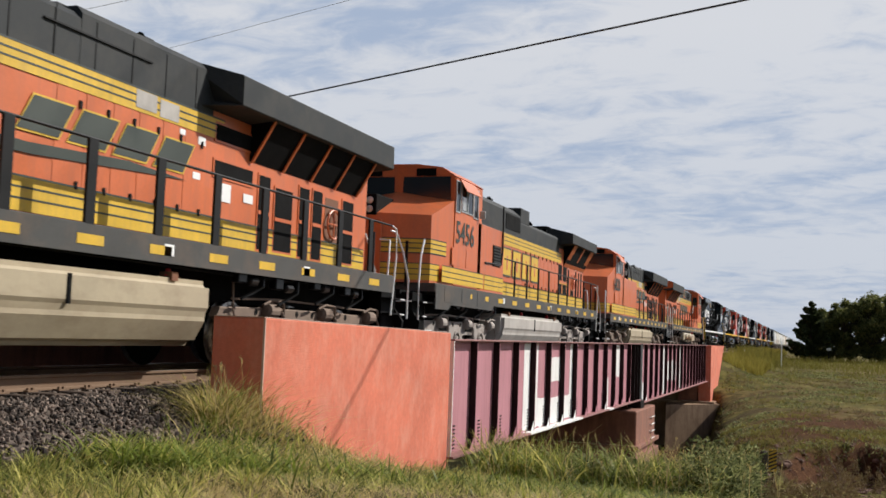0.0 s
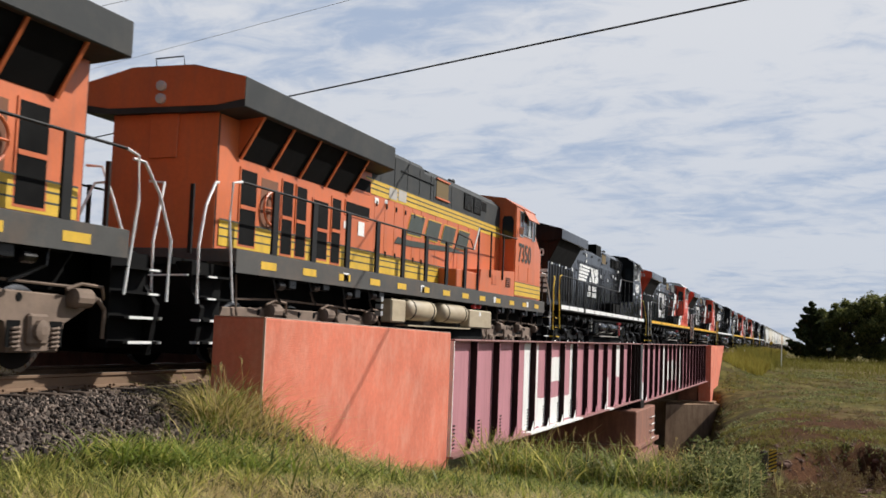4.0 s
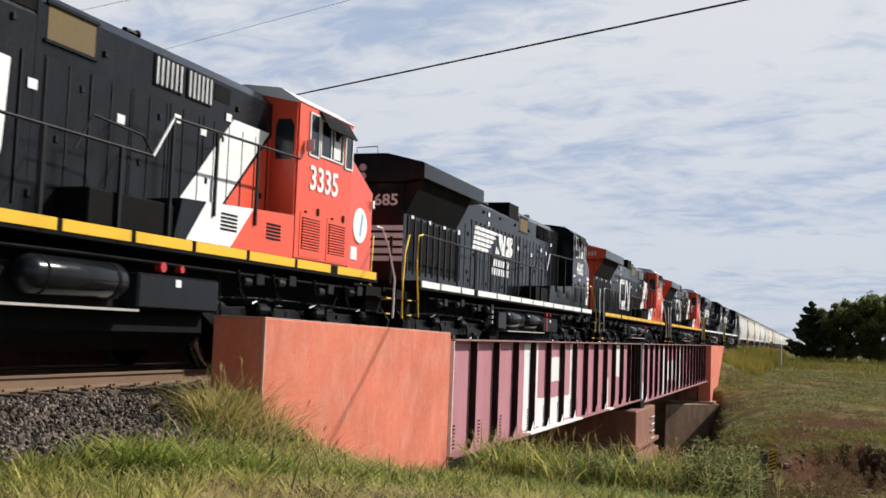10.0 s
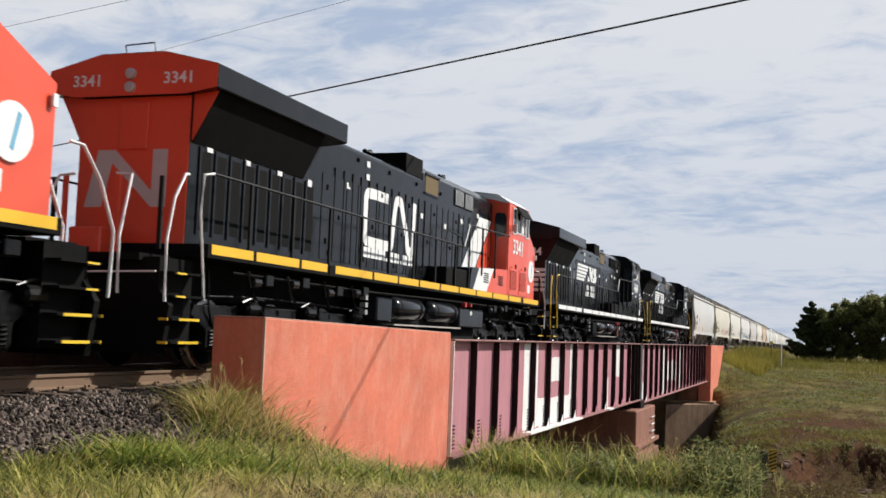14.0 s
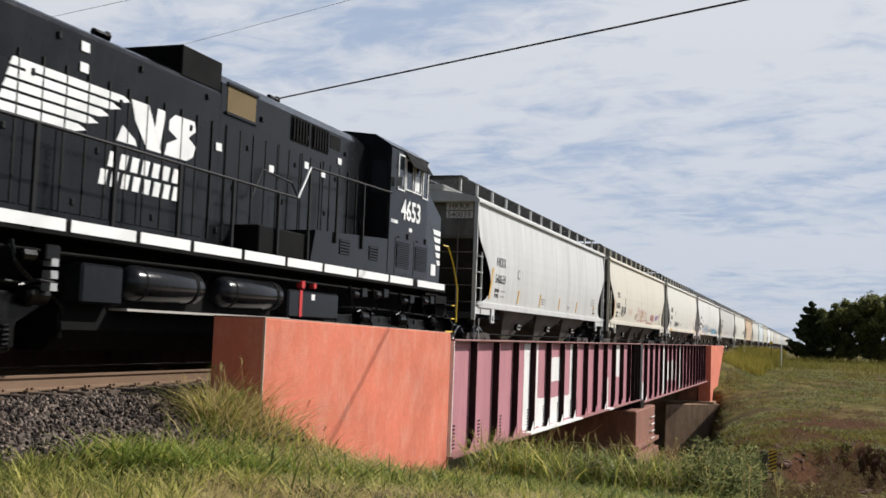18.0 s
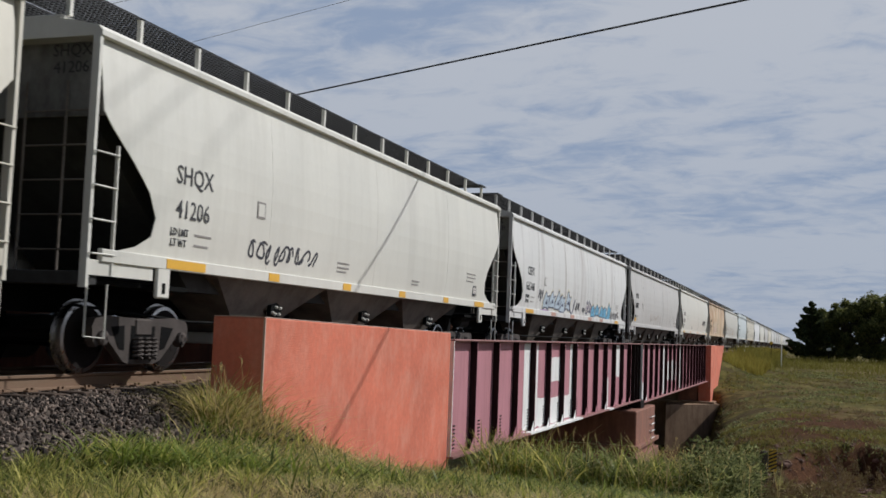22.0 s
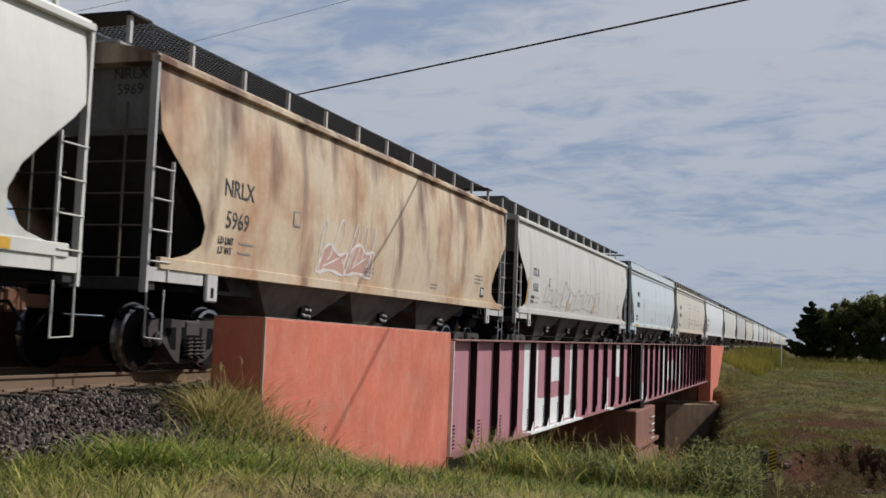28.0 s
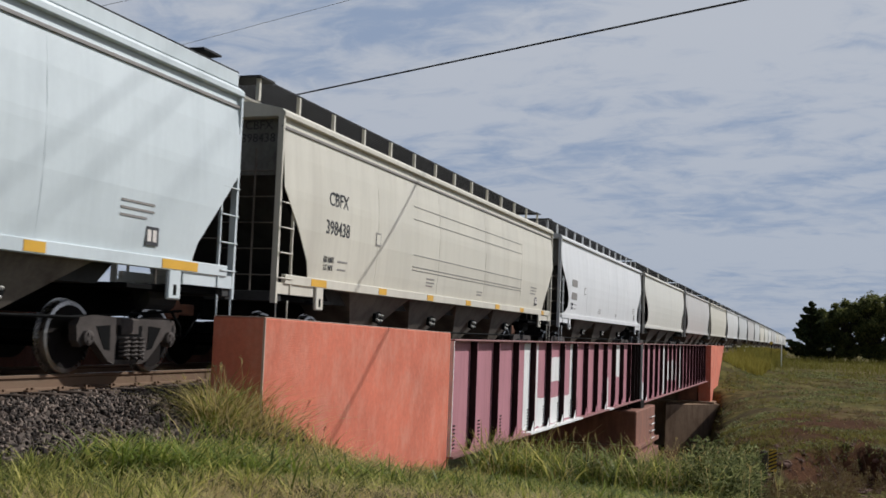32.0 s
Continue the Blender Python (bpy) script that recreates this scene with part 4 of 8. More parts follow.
sel = off_wall(gx, gy) > 0
gx, gy = gx[sel], gy[sel]
stuff("lush_grass", [blades(rng, gx, gy, rng.uniform(0.15, 0.42, len(gx)), rng.uniform(0.014, 0.032, len(gx)), rng.uniform(0.1, 0.7, len(gx)), rng.uniform(0.4, 1.5, len(gx)), 5)], M_LUSH, "deep green broad-bladed grass clumps")


def seed_stems(rng, n, xc, yc, sx, sy, lo, hi, name, label):
    cs, heads = [], []
    for _ in range(n):
        x, y = rng.normal(xc, sx), rng.normal(yc, sy)
        if off_wall(np.array([x]), np.array([y]))[0] == 0:
            continue
        z = float(height(np.array(x), np.array(y)))
        h = rng.uniform(lo, hi)
        a, ln = rng.uniform(0, 6.28), rng.uniform(0.05, 0.4) * h
        tip = np.array([x + ln * math.cos(a), y + ln * math.sin(a), z + h])
        mid = np.array([x + 0.35 * ln * math.cos(a), y + 0.35 * ln * math.sin(a), z + h * 0.6])
        heads.append((np.array([x, y, z]), mid, tip))
    V, Fq = [], []
    for root, mid, tip in heads:
        b = len(V)
        for p, w in ((root, 0.004), (mid, 0.003), (tip, 0.002)):
            V += [p + [-w, 0, 0], p + [w, 0, 0]]
        Fq += [(b, b + 1, b + 3, b + 2), (b + 2, b + 3, b + 5, b + 4)]
        for k in range(10):
            q = mid * (0.35 * (1 - k / 14)) + tip * (1 - 0.35 * (1 - k / 14))
            d = rng.normal(size=3) * 0.010
            s = 0.005
            b = len(V)
            V += [q, q + d + [s, 0, 0.012], q + d * 1.7 + [0, 0, 0.03], q + d + [-s, 0, 0.012]]
            Fq += [(b, b + 1, b + 2, b + 3)]
    me = bpy.data.meshes.new(name)
    me.from_pydata([tuple(v) for v in V], [], Fq)
    me.materials.append(M_SEED if "brown" in label else M_DRY)
    tagged(new(name, me), label, "grass", kind="stuff")


seed_stems(rng, 34, -7.1, 11.9, 0.25, 0.4, 0.45, 0.85, "seed_grass", "tall straw seed stalks at the wall corner")
seed_stems(rng, 16, -6.5, 13.6, 0.06, 0.35, 0.35, 0.75, "seed_grass", "brown seed heads against the red wall")
seed_stems(rng, 60, -3.8, 21.0, 2.2, 1.0, 0.7, 1.3, "seed_grass", "straw seed stalks in front of the pier")
seed_stems(rng, 40, -1.6, 22.0, 0.7, 1.2, 0.7, 1.25, "seed_grass", "straw seed stalks on the creek edge")
# lush reeds under the girder and weeds on the creek edge
gx, gy = field(rng, 6500, -6.4, -1.6, 20.6, 25.5, lambda x, y: 0.4 + 0.6 * patchy(x, y, 0.9, 2.0))
stuff("reeds", [blades(rng, gx, gy, rng.uniform(0.5, 1.35, len(gx)), rng.uniform(0.014, 0.032, len(gx)), rng.uniform(0.0, 0.35, len(gx)), rng.uniform(0.3, 1.2, len(gx)), 5)],
      M_LUSH, "tall arching green grass below the girder")

# broad bright reeds and straw stalks that stand out of them, in loose clumps
r2 = np.random.default_rng(61)


def clumps(r, n, per, x0, x1, y0, y1, spread):
    cx, cy = r.uniform(x0, x1, n), r.uniform(y0, y1, n)
    x, y = np.repeat(cx, per) + r.normal(0, spread, n * per), np.repeat(cy, per) + r.normal(0, spread, n * per)
    keep = off_wall(x, y) > 0
    return x[keep], y[keep]


for nm, n, per, lo, hi, wd, mt, lb in (("reeds", 70, 16, 0.7, 1.55, (0.022, 0.045), M_GRASS, "broad bright green reeds below the girder"),
                                       ("reeds", 26, 12, 0.8, 1.6, (0.008, 0.018), M_DRY, "straw-coloured stalks among the reeds")):
    gx, gy = clumps(r2, n, per, -6.2, -1.7, 20.4, 25.0, 0.13)
    stuff(nm, [blades(r2, gx, gy, r2.uniform(lo, hi, len(gx)), r2.uniform(*wd, len(gx)), r2.uniform(0.0, 0.4, len(gx)), r2.uniform(0.3, 1.4, len(gx)), 5)], mt, lb)
# the ragged tussock at the wall's corner, straw and green, and broad leaves before it
for n, per, box_, sp, lo, hi, wd, mt, lb in ((10, 34, (-7.0, -6.35, 11.0, 12.2), 0.12, 0.35, 0.85, (0.008, 0.018), M_FARGRASS, "ragged yellow-green tussock at the wall corner"),
                                             (10, 26, (-7.0, -6.3, 10.8, 12.1), 0.12, 0.4, 0.9, (0.008, 0.016), M_DRY, "straw blades leaning from the tussock"),
                                             (5, 12, (-6.55, -6.35, 12.6, 14.2), 0.08, 0.3, 0.75, (0.006, 0.012), M_DRYWEED, "reddish dry stalks against the red wall"),
                                             (20, 26, (-7.6, -5.6, 10.2, 11.6), 0.12, 0.2, 0.55, (0.012, 0.026), M_LUSH, "broad deep green grass clumps before the wall corner"),
                                             (60, 22, (-6.9, -4.4, 9.6, 13.5), 0.14, 0.15, 0.42, (0.008, 0.015), M_DRY, "straw grass clumps before the wall")):
    gx, gy = clumps(r2, n, per, *box_, sp)
    stuff("tussock_grass", [blades(r2, gx, gy, r2.uniform(lo, hi, len(gx)), r2.uniform(*wd, len(gx)), r2.uniform(0.1, 0.75, len(gx)), r2.uniform(0.2, 1.3, len(gx)), 5)], mt, lb)


def weeds(rng, n, x0, x1, y0, y1, lo, hi, label, material):
    """Bushy weeds: a stem with many small leaves."""
    V, Fq = [], []
    b = 0
    for _ in range(n):
        x, y = rng.uniform(x0, x1), rng.uniform(y0, y1)
        z, h = float(height(np.array(x), np.array(y))), rng.uniform(lo, hi)
        m = 90
        k = rng.uniform(0.1, 1.0, m)
        r = 0.30 * h * (1.15 - k) * rng.uniform(0.2, 1, m)
        a = rng.uniform(0, 6.28, m)
        p = np.stack([x + r * np.cos(a), y + r * np.sin(a), z + h * k], 1)
        d = rng.normal(size=(m, 3)) * 0.05 + np.stack([np.cos(a), np.sin(a), 0 * a + 0.8], 1) * 0.06
        s = np.cross(d, rng.normal(size=(m, 3))); s = s / np.linalg.norm(s, axis=1, keepdims=True) * 0.016
        V.append(np.stack([p, p + d * 0.5 + s, p + d, p + d * 0.5 - s], 1).reshape(-1, 3))
        Fq.append(np.arange(m * 4).reshape(-1, 4) + b)
        b += m * 4
    me = bpy.data.meshes.new("weeds")
    me.from_pydata(np.concatenate(V).tolist(), [], np.concatenate(Fq).tolist())
    me.materials.append(material)
    tagged(new("weeds", me), label, "weeds", kind="stuff")


weeds(rng, 95, -2.15, -0.95, 20.0, 24.5, 0.5, 1.3, "grey-green bushy weeds on the creek edge", M_WEED)
weeds(rng, 70, -5.0, -2.6, 21.0, 24.8, 0.4, 0.8, "grey-green bushy weeds below the bridge", M_WEED)
# dry weeds on the near lip of the creek
weeds(rng, 70, 0.6, 6.0, 43.2, 48.5, 0.3, 0.9, "dry brown weeds hanging over the clay bank", M_DRYWEED)
weeds(rng, 40, 0.0, 5.0, 36.0, 43.0, 0.4, 1.0, "dry brown weeds in the creek", M_DRYWEED)
weeds(rng, 60, -0.9, 0.9, 21.5, 27.5, 0.3, 0.8, "dry brown weeds on the creek edge", M_DRYWEED)
gx, gy = field(rng, 9000, -1.6, 3.6, 20.0, 34.0, lambda x, y: 0.25 + 0.75 * patchy(x, y, 0.8, 1.0))
stuff("creek_grass", [blades(rng, gx, gy, rng.uniform(0.15, 0.55, len(gx)), rng.uniform(0.008, 0.018, len(gx)), rng.uniform(0.1, 0.8, len(gx)), rng.uniform(0.1, 0.9, len(gx)))],
      M_FARGRASS, "olive and straw grass on the creek slope")
gx, gy = field(rng, 9000, -4.5, 4.0, 46.0, 56.0, lambda x, y: np.clip(patchy(x, y, 0.9, 2.0) * 1.4 - 0.5, 0, 1) * (height(x, y) > -4.2))
stuff("creek_grass", [blades(rng, gx, gy, rng.uniform(0.12, 0.4, len(gx)), rng.uniform(0.012, 0.03, len(gx)), rng.uniform(0.1, 0.8, len(gx)), rng.uniform(0.1, 0.9, len(gx)), 2)],
      M_FARGRASS, "short grass hanging over the clay bank")
# far tall grass along the line and before the trees
gx, gy = field(rng, 26000, -7.2, 26.0, 92.0, 150.0, lambda x, y: np.clip((y - 98) / 40, 0, 1) * (0.25 + 0.75 * patchy(x, y, 0.25, 3)) + (x < -3.2) * (y > 108) * 0.9)
stuff("field_grass", [blades(rng, gx, gy, rng.uniform(0.4, 1.0, len(gx)) * (1 + 0.5 * (gx < -3.2)), rng.uniform(0.03, 0.07, len(gx)), rng.uniform(0.0, 0.5, len(gx)), rng.uniform(0.0, 0.6, len(gx)), 2)],
      M_FARGRASS, "yellow-green tall grass along the line and the field's edge")
gx, gy = field(rng, 7000, -6.7, -3.6, 89.0, 190.0, lambda x, y: 0.4 + 0.6 * patchy(x, y, 0.3, 3))
stuff("line_grass", [blades(rng, gx, gy, rng.uniform(0.6, 1.25, len(gx)), rng.uniform(0.05, 0.10, len(gx)), rng.uniform(0.0, 0.4, len(gx)), rng.uniform(0.0, 0.5, len(gx)), 2)],
      M_LINEGRASS, "tall straw-yellow grass on the railway bank")
# low tussocks that mottle the mown field beyond the creek
for nm, seed_, n, mt, lb in (("field_tufts", 41, 16000, M_WEED, "dark olive tufts in the mown field"), ("field_tufts", 42, 9000, M_DRYWEED, "brown dry tufts in the mown field"), ("field_tufts", 43, 9000, M_FARGRASS, "yellow-green tufts in the mown field")):
    r2 = np.random.default_rng(seed_)
    off = float(seed_ - 40) * 3.1
    tx, ty = field(r2, n, -6.0, 16.0, 47.0, 112.0, lambda x, y: ease(0.45, 0.8, patchy(x, y, 0.55, off)) * (height(x, y) > -4.3))
    x, y = np.repeat(tx, 5) + r2.normal(0, 0.12, len(tx) * 5), np.repeat(ty, 5) + r2.normal(0, 0.12, len(tx) * 5)
    stuff(nm, [blades(r2, x, y, r2.uniform(0.06, 0.22, len(x)), r2.uniform(0.03, 0.08, len(x)), r2.uniform(0.1, 0.9, len(x)), r2.uniform(0.1, 0.9, len(x)), 2)], mt, lb)
# broken clods of clay on the creek bank
r2 = np.random.default_rng(47)
b2 = bmesh.new()
bmesh.ops.create_icosphere(b2, subdivisions=1, radius=1.0)
cv, cf = np.array([v.co[:] for v in b2.verts]), np.array([[v.index for v in f.verts] for f in b2.faces])
b2.free()
ch = []
for _ in range(230):
    x, y = r2.uniform(-1.5, 6.0), r2.uniform(42.5, 52.0)
    size = r2.uniform(0.05, 0.20) * (1.0 if y < 48 else 0.6)
    ch.append((cv * r2.uniform(0.6, 1.3, (len(cv), 1)) * size * [1.2, 1.2, 0.7] + [x, y, float(height(np.array(x), np.array(y)))], cf))
stuff("clay_clods", ch, M_SOIL, "broken clods of red clay on the creek bank", "soil")
# dead twigs on the clay bank
bm = bmesh.new()
for _ in range(36):
    x, y = rng.uniform(-1.6, 4.5), rng.uniform(40.5, 46.5)
    z = float(height(np.array(x), np.array(y)))
    h = rng.uniform(0.5, 1.7)
    a = rng.uniform(0, 6.28)
    tip = (x + 0.7 * h * math.cos(a), y + 0.7 * h * math.sin(a), z + h)
    tube(bm, [(x, y, z - 0.1), ((x + tip[0]) / 2, (y + tip[1]) / 2, z + 0.6 * h), tip], 0.008, 4)
tagged(part("dead_brush", bm, M_TWIG), "grey dead twigs on the clay bank", "brush", kind="stuff")
# ---- train materials ----
DUST = (0.20, 0.13, 0.085)
M_ORANGE = mat("orange_locomotive_paint", (0.58, 0.135, 0.038), 0.45, vary=0.14, scale=1.2, dirt=(0.36, 0.12, 0.06), dirt_amount=0.5, dirt_scale=(1.6, 1.6, 0.25), coat=0.1)
M_BYELLOW = mat("chrome_yellow_band", (0.66, 0.41, 0.03), 0.5, vary=0.14, scale=2, dirt=(0.26, 0.17, 0.06), dirt_amount=0.4, dirt_scale=(2, 2, 0.4))
M_BGREY = mat("dark_grey_hood_top", (0.036, 0.039, 0.040), 0.65, vary=0.25, scale=1.5, dirt=(0.09, 0.08, 0.065), dirt_amount=0.4, spec=0.2)
M_SILL = mat("dusty_grey_sill", (0.075, 0.074, 0.07), 0.7, vary=0.2, scale=2, dirt=DUST, dirt_amount=0.35, spec=0.2)
M_DGREEN = mat("dark_green_lettering", (0.035, 0.045, 0.035), 0.5, vary=0.15, scale=3)
M_CNBLACK = mat("glossy_black_hood_paint", (0.0095, 0.011, 0.013), 0.19, vary=0.3, scale=1.5, dirt=(0.04, 0.04, 0.04), dirt_amount=0.2, dirt_scale=(1.5, 1.5, 0.3), spec=0.19, bump=0.05, bump_scale=3)
M_NSBLACK = mat("black_locomotive_paint", (0.0095, 0.010, 0.0115), 0.19, vary=0.3, scale=1.5, dirt=(0.036, 0.035, 0.034), dirt_amount=0.2, dirt_scale=(1.5, 1.5, 0.3), spec=0.19, bump=0.05, bump_scale=3)
M_CNRED = mat("bright_red_orange_paint", (0.78, 0.085, 0.035), 0.38, vary=0.06, scale=1.2, coat=0.25)
M_WHITE = mat("white_livery_paint", (0.82, 0.82, 0.80), 0.45, vary=0.05, scale=3)
M_YELLOW = mat("yellow_sill_paint", (0.80, 0.46, 0.02), 0.45, vary=0.06, scale=3)
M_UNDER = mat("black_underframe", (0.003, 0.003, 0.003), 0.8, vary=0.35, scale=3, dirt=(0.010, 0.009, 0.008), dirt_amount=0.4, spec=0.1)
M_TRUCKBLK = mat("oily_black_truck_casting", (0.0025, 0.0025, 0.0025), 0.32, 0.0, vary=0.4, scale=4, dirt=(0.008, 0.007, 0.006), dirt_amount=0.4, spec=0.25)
M_TRUCKGRY = mat("dusty_silver_truck_casting", (0.33, 0.29, 0.26), 0.7, 0.1, vary=0.25, scale=3, dirt=(0.13, 0.09, 0.06), dirt_amount=0.7)
M_TRUCKBRN = mat("brown_dust_truck_casting", (0.19, 0.135, 0.10), 0.8, 0.1, vary=0.25, scale=3, dirt=(0.07, 0.05, 0.035), dirt_amount=0.6)
M_TANKTAN = mat("tan_fuel_tank_paint", (0.40, 0.33, 0.22), 0.6, vary=0.1, scale=1.2, dirt=(0.22, 0.16, 0.10), dirt_amount=0.55, dirt_scale=(0.8, 0.5, 1.2))
M_TANKGRY = mat("pale_grey_fuel_tank_paint", (0.45, 0.42, 0.38), 0.6, vary=0.1, scale=1.2, dirt=(0.20, 0.16, 0.13), dirt_amount=0.55, dirt_scale=(1.5, 0.8, 0.5))
M_WHEEL = mat("dark_rusty_wheel_steel", (0.012, 0.009, 0.008), 0.75, 0.1, vary=0.3, scale=6, spec=0.15)
M_TREAD = mat("polished_wheel_tread", (0.42, 0.40, 0.38), 0.3, 1.0, vary=0.1)
M_GLASS = mat("dark_cab_glass", (0.012, 0.016, 0.02), 0.08, 0.0, vary=0.1)
M_ALU = mat("bare_aluminium_window_edge", (0.55, 0.55, 0.53), 0.4, 0.7, vary=0.1)
M_MESH = mat("brown_filter_mesh", (0.13, 0.085, 0.025), 0.8, vary=0.3, scale=20)
M_HANDW = mat("white_handrail_paint", (0.74, 0.74, 0.72), 0.45, vary=0.08)
M_HANDY = mat("yellow_handrail_paint", (0.78, 0.52, 0.03), 0.45, vary=0.08)
M_HANDK = mat("black_handrail_paint", (0.008, 0.008, 0.008), 0.55, vary=0.2, spec=0.2)
M_PALEGREY = mat("pale_grey_livery_paint", (0.55, 0.52, 0.50), 0.5, vary=0.08, scale=3)
M_LAMP = mat("headlight_lens", (0.6, 0.6, 0.58), 0.12, 0.3, vary=0.05)
M_REDH = mat("red_valve_handle", (0.5, 0.03, 0.03), 0.5)
M_RUST = mat("rust", (0.17, 0.07, 0.035), 0.85, vary=0.3, scale=3)


def hop(name, c, dirt, amount, lo=0.45, hi=0.8, stretch=(0.9, 0.9, 0.07), vary=0.05, rough=0.5):
    return mat(name, c, rough, vary=vary, scale=0.8, dirt=dirt, dirt_amount=amount, dirt_scale=stretch, dirt_low=lo, dirt_high=hi)


def rusty_paint():
    """Tan paint that rust has broken through: pale upper sheets, brown runs, darker stains."""
    m = hop("rust_streaked_tan_hopper_paint", (0.60, 0.48, 0.33), (0.40, 0.19, 0.08), 0.85, 0.42, 0.68, (0.32, 0.32, 0.22), 0.15, 0.75)
    n, l = m.node_tree.nodes, m.node_tree.links
    b = n["Principled BSDF"]
    old = b.inputs["Base Color"].links[0].from_socket
    tc = n.new("ShaderNodeTexCoord")
    mp = n.new("ShaderNodeMapping"); mp.inputs["Scale"].default_value = (0.34, 0.34, 0.10)
    l.new(tc.outputs["Object"], mp.inputs[0])
    t = n.new("ShaderNodeTexNoise"); t.inputs["Scale"].default_value, t.inputs["Detail"].default_value = 4.0, 8.0
    l.new(mp.outputs[0], t.inputs["Vector"])
    r = n.new("ShaderNodeMapRange"); r.inputs["From Min"].default_value, r.inputs["From Max"].default_value, r.inputs["To Max"].default_value = 0.53, 0.70, 0.85
    sp = n.new("ShaderNodeSeparateXYZ")
    l.new(tc.outputs["Object"], sp.inputs[0])
    up = n.new("ShaderNodeMath"); up.operation = "MULTIPLY_ADD"; up.inputs[1].default_value, up.inputs[2].default_value = 0.075, -0.20
    l.new(sp.outputs["Z"], up.inputs[0])      # rust starts under the eave and runs down
    ad = n.new("ShaderNodeMath"); ad.operation = "ADD"
    l.new(t.outputs["Fac"], ad.inputs[0]), l.new(up.outputs[0], ad.inputs[1])
    l.new(ad.outputs[0], r.inputs["Value"])
    x = n.new("ShaderNodeMix"); x.data_type = "RGBA"; x.inputs["B"].default_value = (0.12, 0.045, 0.028, 1)
    l.new(r.outputs[0], x.inputs["Factor"]), l.new(old, x.inputs["A"]), l.new(x.outputs["Result"], b.inputs["Base Color"])
    return m


H_GREY = hop("grey_white_hopper_paint", (0.58, 0.58, 0.56), (0.30, 0.30, 0.285), 0.6)
H_CREAM = hop("cream_hopper_paint", (0.64, 0.60, 0.50), (0.42, 0.375, 0.30), 0.45)
H_PALE = hop("pale_cream_hopper_paint", (0.66, 0.64, 0.57), (0.45, 0.42, 0.36), 0.4)
H_STAIN = hop("stained_white_hopper_paint", (0.67, 0.66, 0.63), (0.30, 0.25, 0.22), 0.65, 0.52, 0.72, (0.7, 0.7, 0.05))
H_DUST = hop("dusty_grey_cream_hopper_paint", (0.55, 0.53, 0.50), (0.33, 0.30, 0.275), 0.6)
H_RUSTY = rusty_paint()
H_STRIP = hop("streaked_beige_hopper_paint", (0.61, 0.59, 0.53), (0.36, 0.31, 0.26), 0.5, 0.48, 0.75)
H_BLUE = hop("pale_blue_white_hopper_paint", (0.61, 0.66, 0.665), (0.42, 0.46, 0.47), 0.4)
H_WHITE = hop("clean_white_hopper_paint", (0.74, 0.74, 0.73), (0.45, 0.44, 0.43), 0.35)
# greys of the car ends are darkened to carry their shade
H_END = mat("shade_grey_hopper_end", (0.055, 0.054, 0.052), 0.8, vary=0.2, scale=1.5, dirt=(0.02, 0.019, 0.018), dirt_amount=0.7, spec=0.15)
H_ENDTOP = mat("shade_toned_hopper_end_paint", (0.20, 0.195, 0.18), 0.75, vary=0.2, scale=1.2, dirt=(0.05, 0.045, 0.04), dirt_amount=0.7, dirt_scale=(1.2, 1.2, 0.5), dirt_low=0.4, spec=0.2)
H_UNDER = mat("dusty_brown_hopper_chute", (0.19, 0.165, 0.14), 0.85, vary=0.25, scale=1.5, dirt=(0.06, 0.05, 0.04), dirt_amount=0.7, spec=0.1)
H_FRAME = mat("brown_grey_freight_truck", (0.085, 0.072, 0.065), 0.75, 0.1, vary=0.35, scale=4, dirt=(0.03, 0.024, 0.02), dirt_amount=0.6, spec=0.15)
H_GRATE = mat("dark_galvanised_grating", (0.035, 0.035, 0.036), 0.7, 0.0, vary=0.3, scale=8, spec=0.2)
H_SEAM = mat("grimy_weld_line", (0.36, 0.33, 0.30), 0.7, vary=0.3, scale=2)
G_PINK = mat("washed_pink_spray_paint", (0.50, 0.30, 0.23), 0.6, vary=0.2, scale=2)
H_MARK = mat("black_stencil", (0.03, 0.03, 0.032), 0.6, vary=0.2)
H_FAINT = mat("faded_grey_stencil", (0.24, 0.22, 0.20), 0.6, vary=0.2)
H_REFL = mat("yellow_reflector_tape", (0.72, 0.40, 0.04), 0.4, vary=0.1)
G_HALO = mat("pale_yellow_spray_paint", (0.66, 0.60, 0.36), 0.5, vary=0.15, scale=2)
G_NAVY = mat("navy_spray_paint", (0.05, 0.06, 0.12), 0.5, vary=0.25, scale=2)
G_BLUE = mat("blue_spray_paint", (0.16, 0.42, 0.60), 0.5, vary=0.25, scale=2)
G_PALE = mat("pale_blue_spray_paint", (0.48, 0.56, 0.62), 0.5, vary=0.2, scale=2)
G_BLACK = mat("black_spray_paint", (0.04, 0.04, 0.05), 0.5, vary=0.2)
G_RED = mat("pink_red_spray_paint", (0.45, 0.16, 0.15), 0.5, vary=0.2)
G_GREY = mat("grey_spray_paint", (0.33, 0.30, 0.29), 0.5, vary=0.2)
G_WHITE = mat("white_spray_paint", (0.72, 0.66, 0.60), 0.5, vary=0.1)
G_ORANGE = mat("orange_spray_paint", (0.62, 0.30, 0.08), 0.5, vary=0.2)
G_VIOLET = mat("violet_spray_paint", (0.32, 0.16, 0.42), 0.5, vary=0.2)
SPIN = []      # wheelsets: axle, y, z, radius, turned


# ---- running gear ----
def wheel_prof(r, w):
    return [(-w, r * 0.2), (-w, r * 0.86), (-w * 0.9, r * 0.97), (0.0, r), (w * 0.75, r * 0.985), (w * 0.8, r + 0.026), (w, r + 0.02), (w, r * 0.25)]


WHEELS = {}


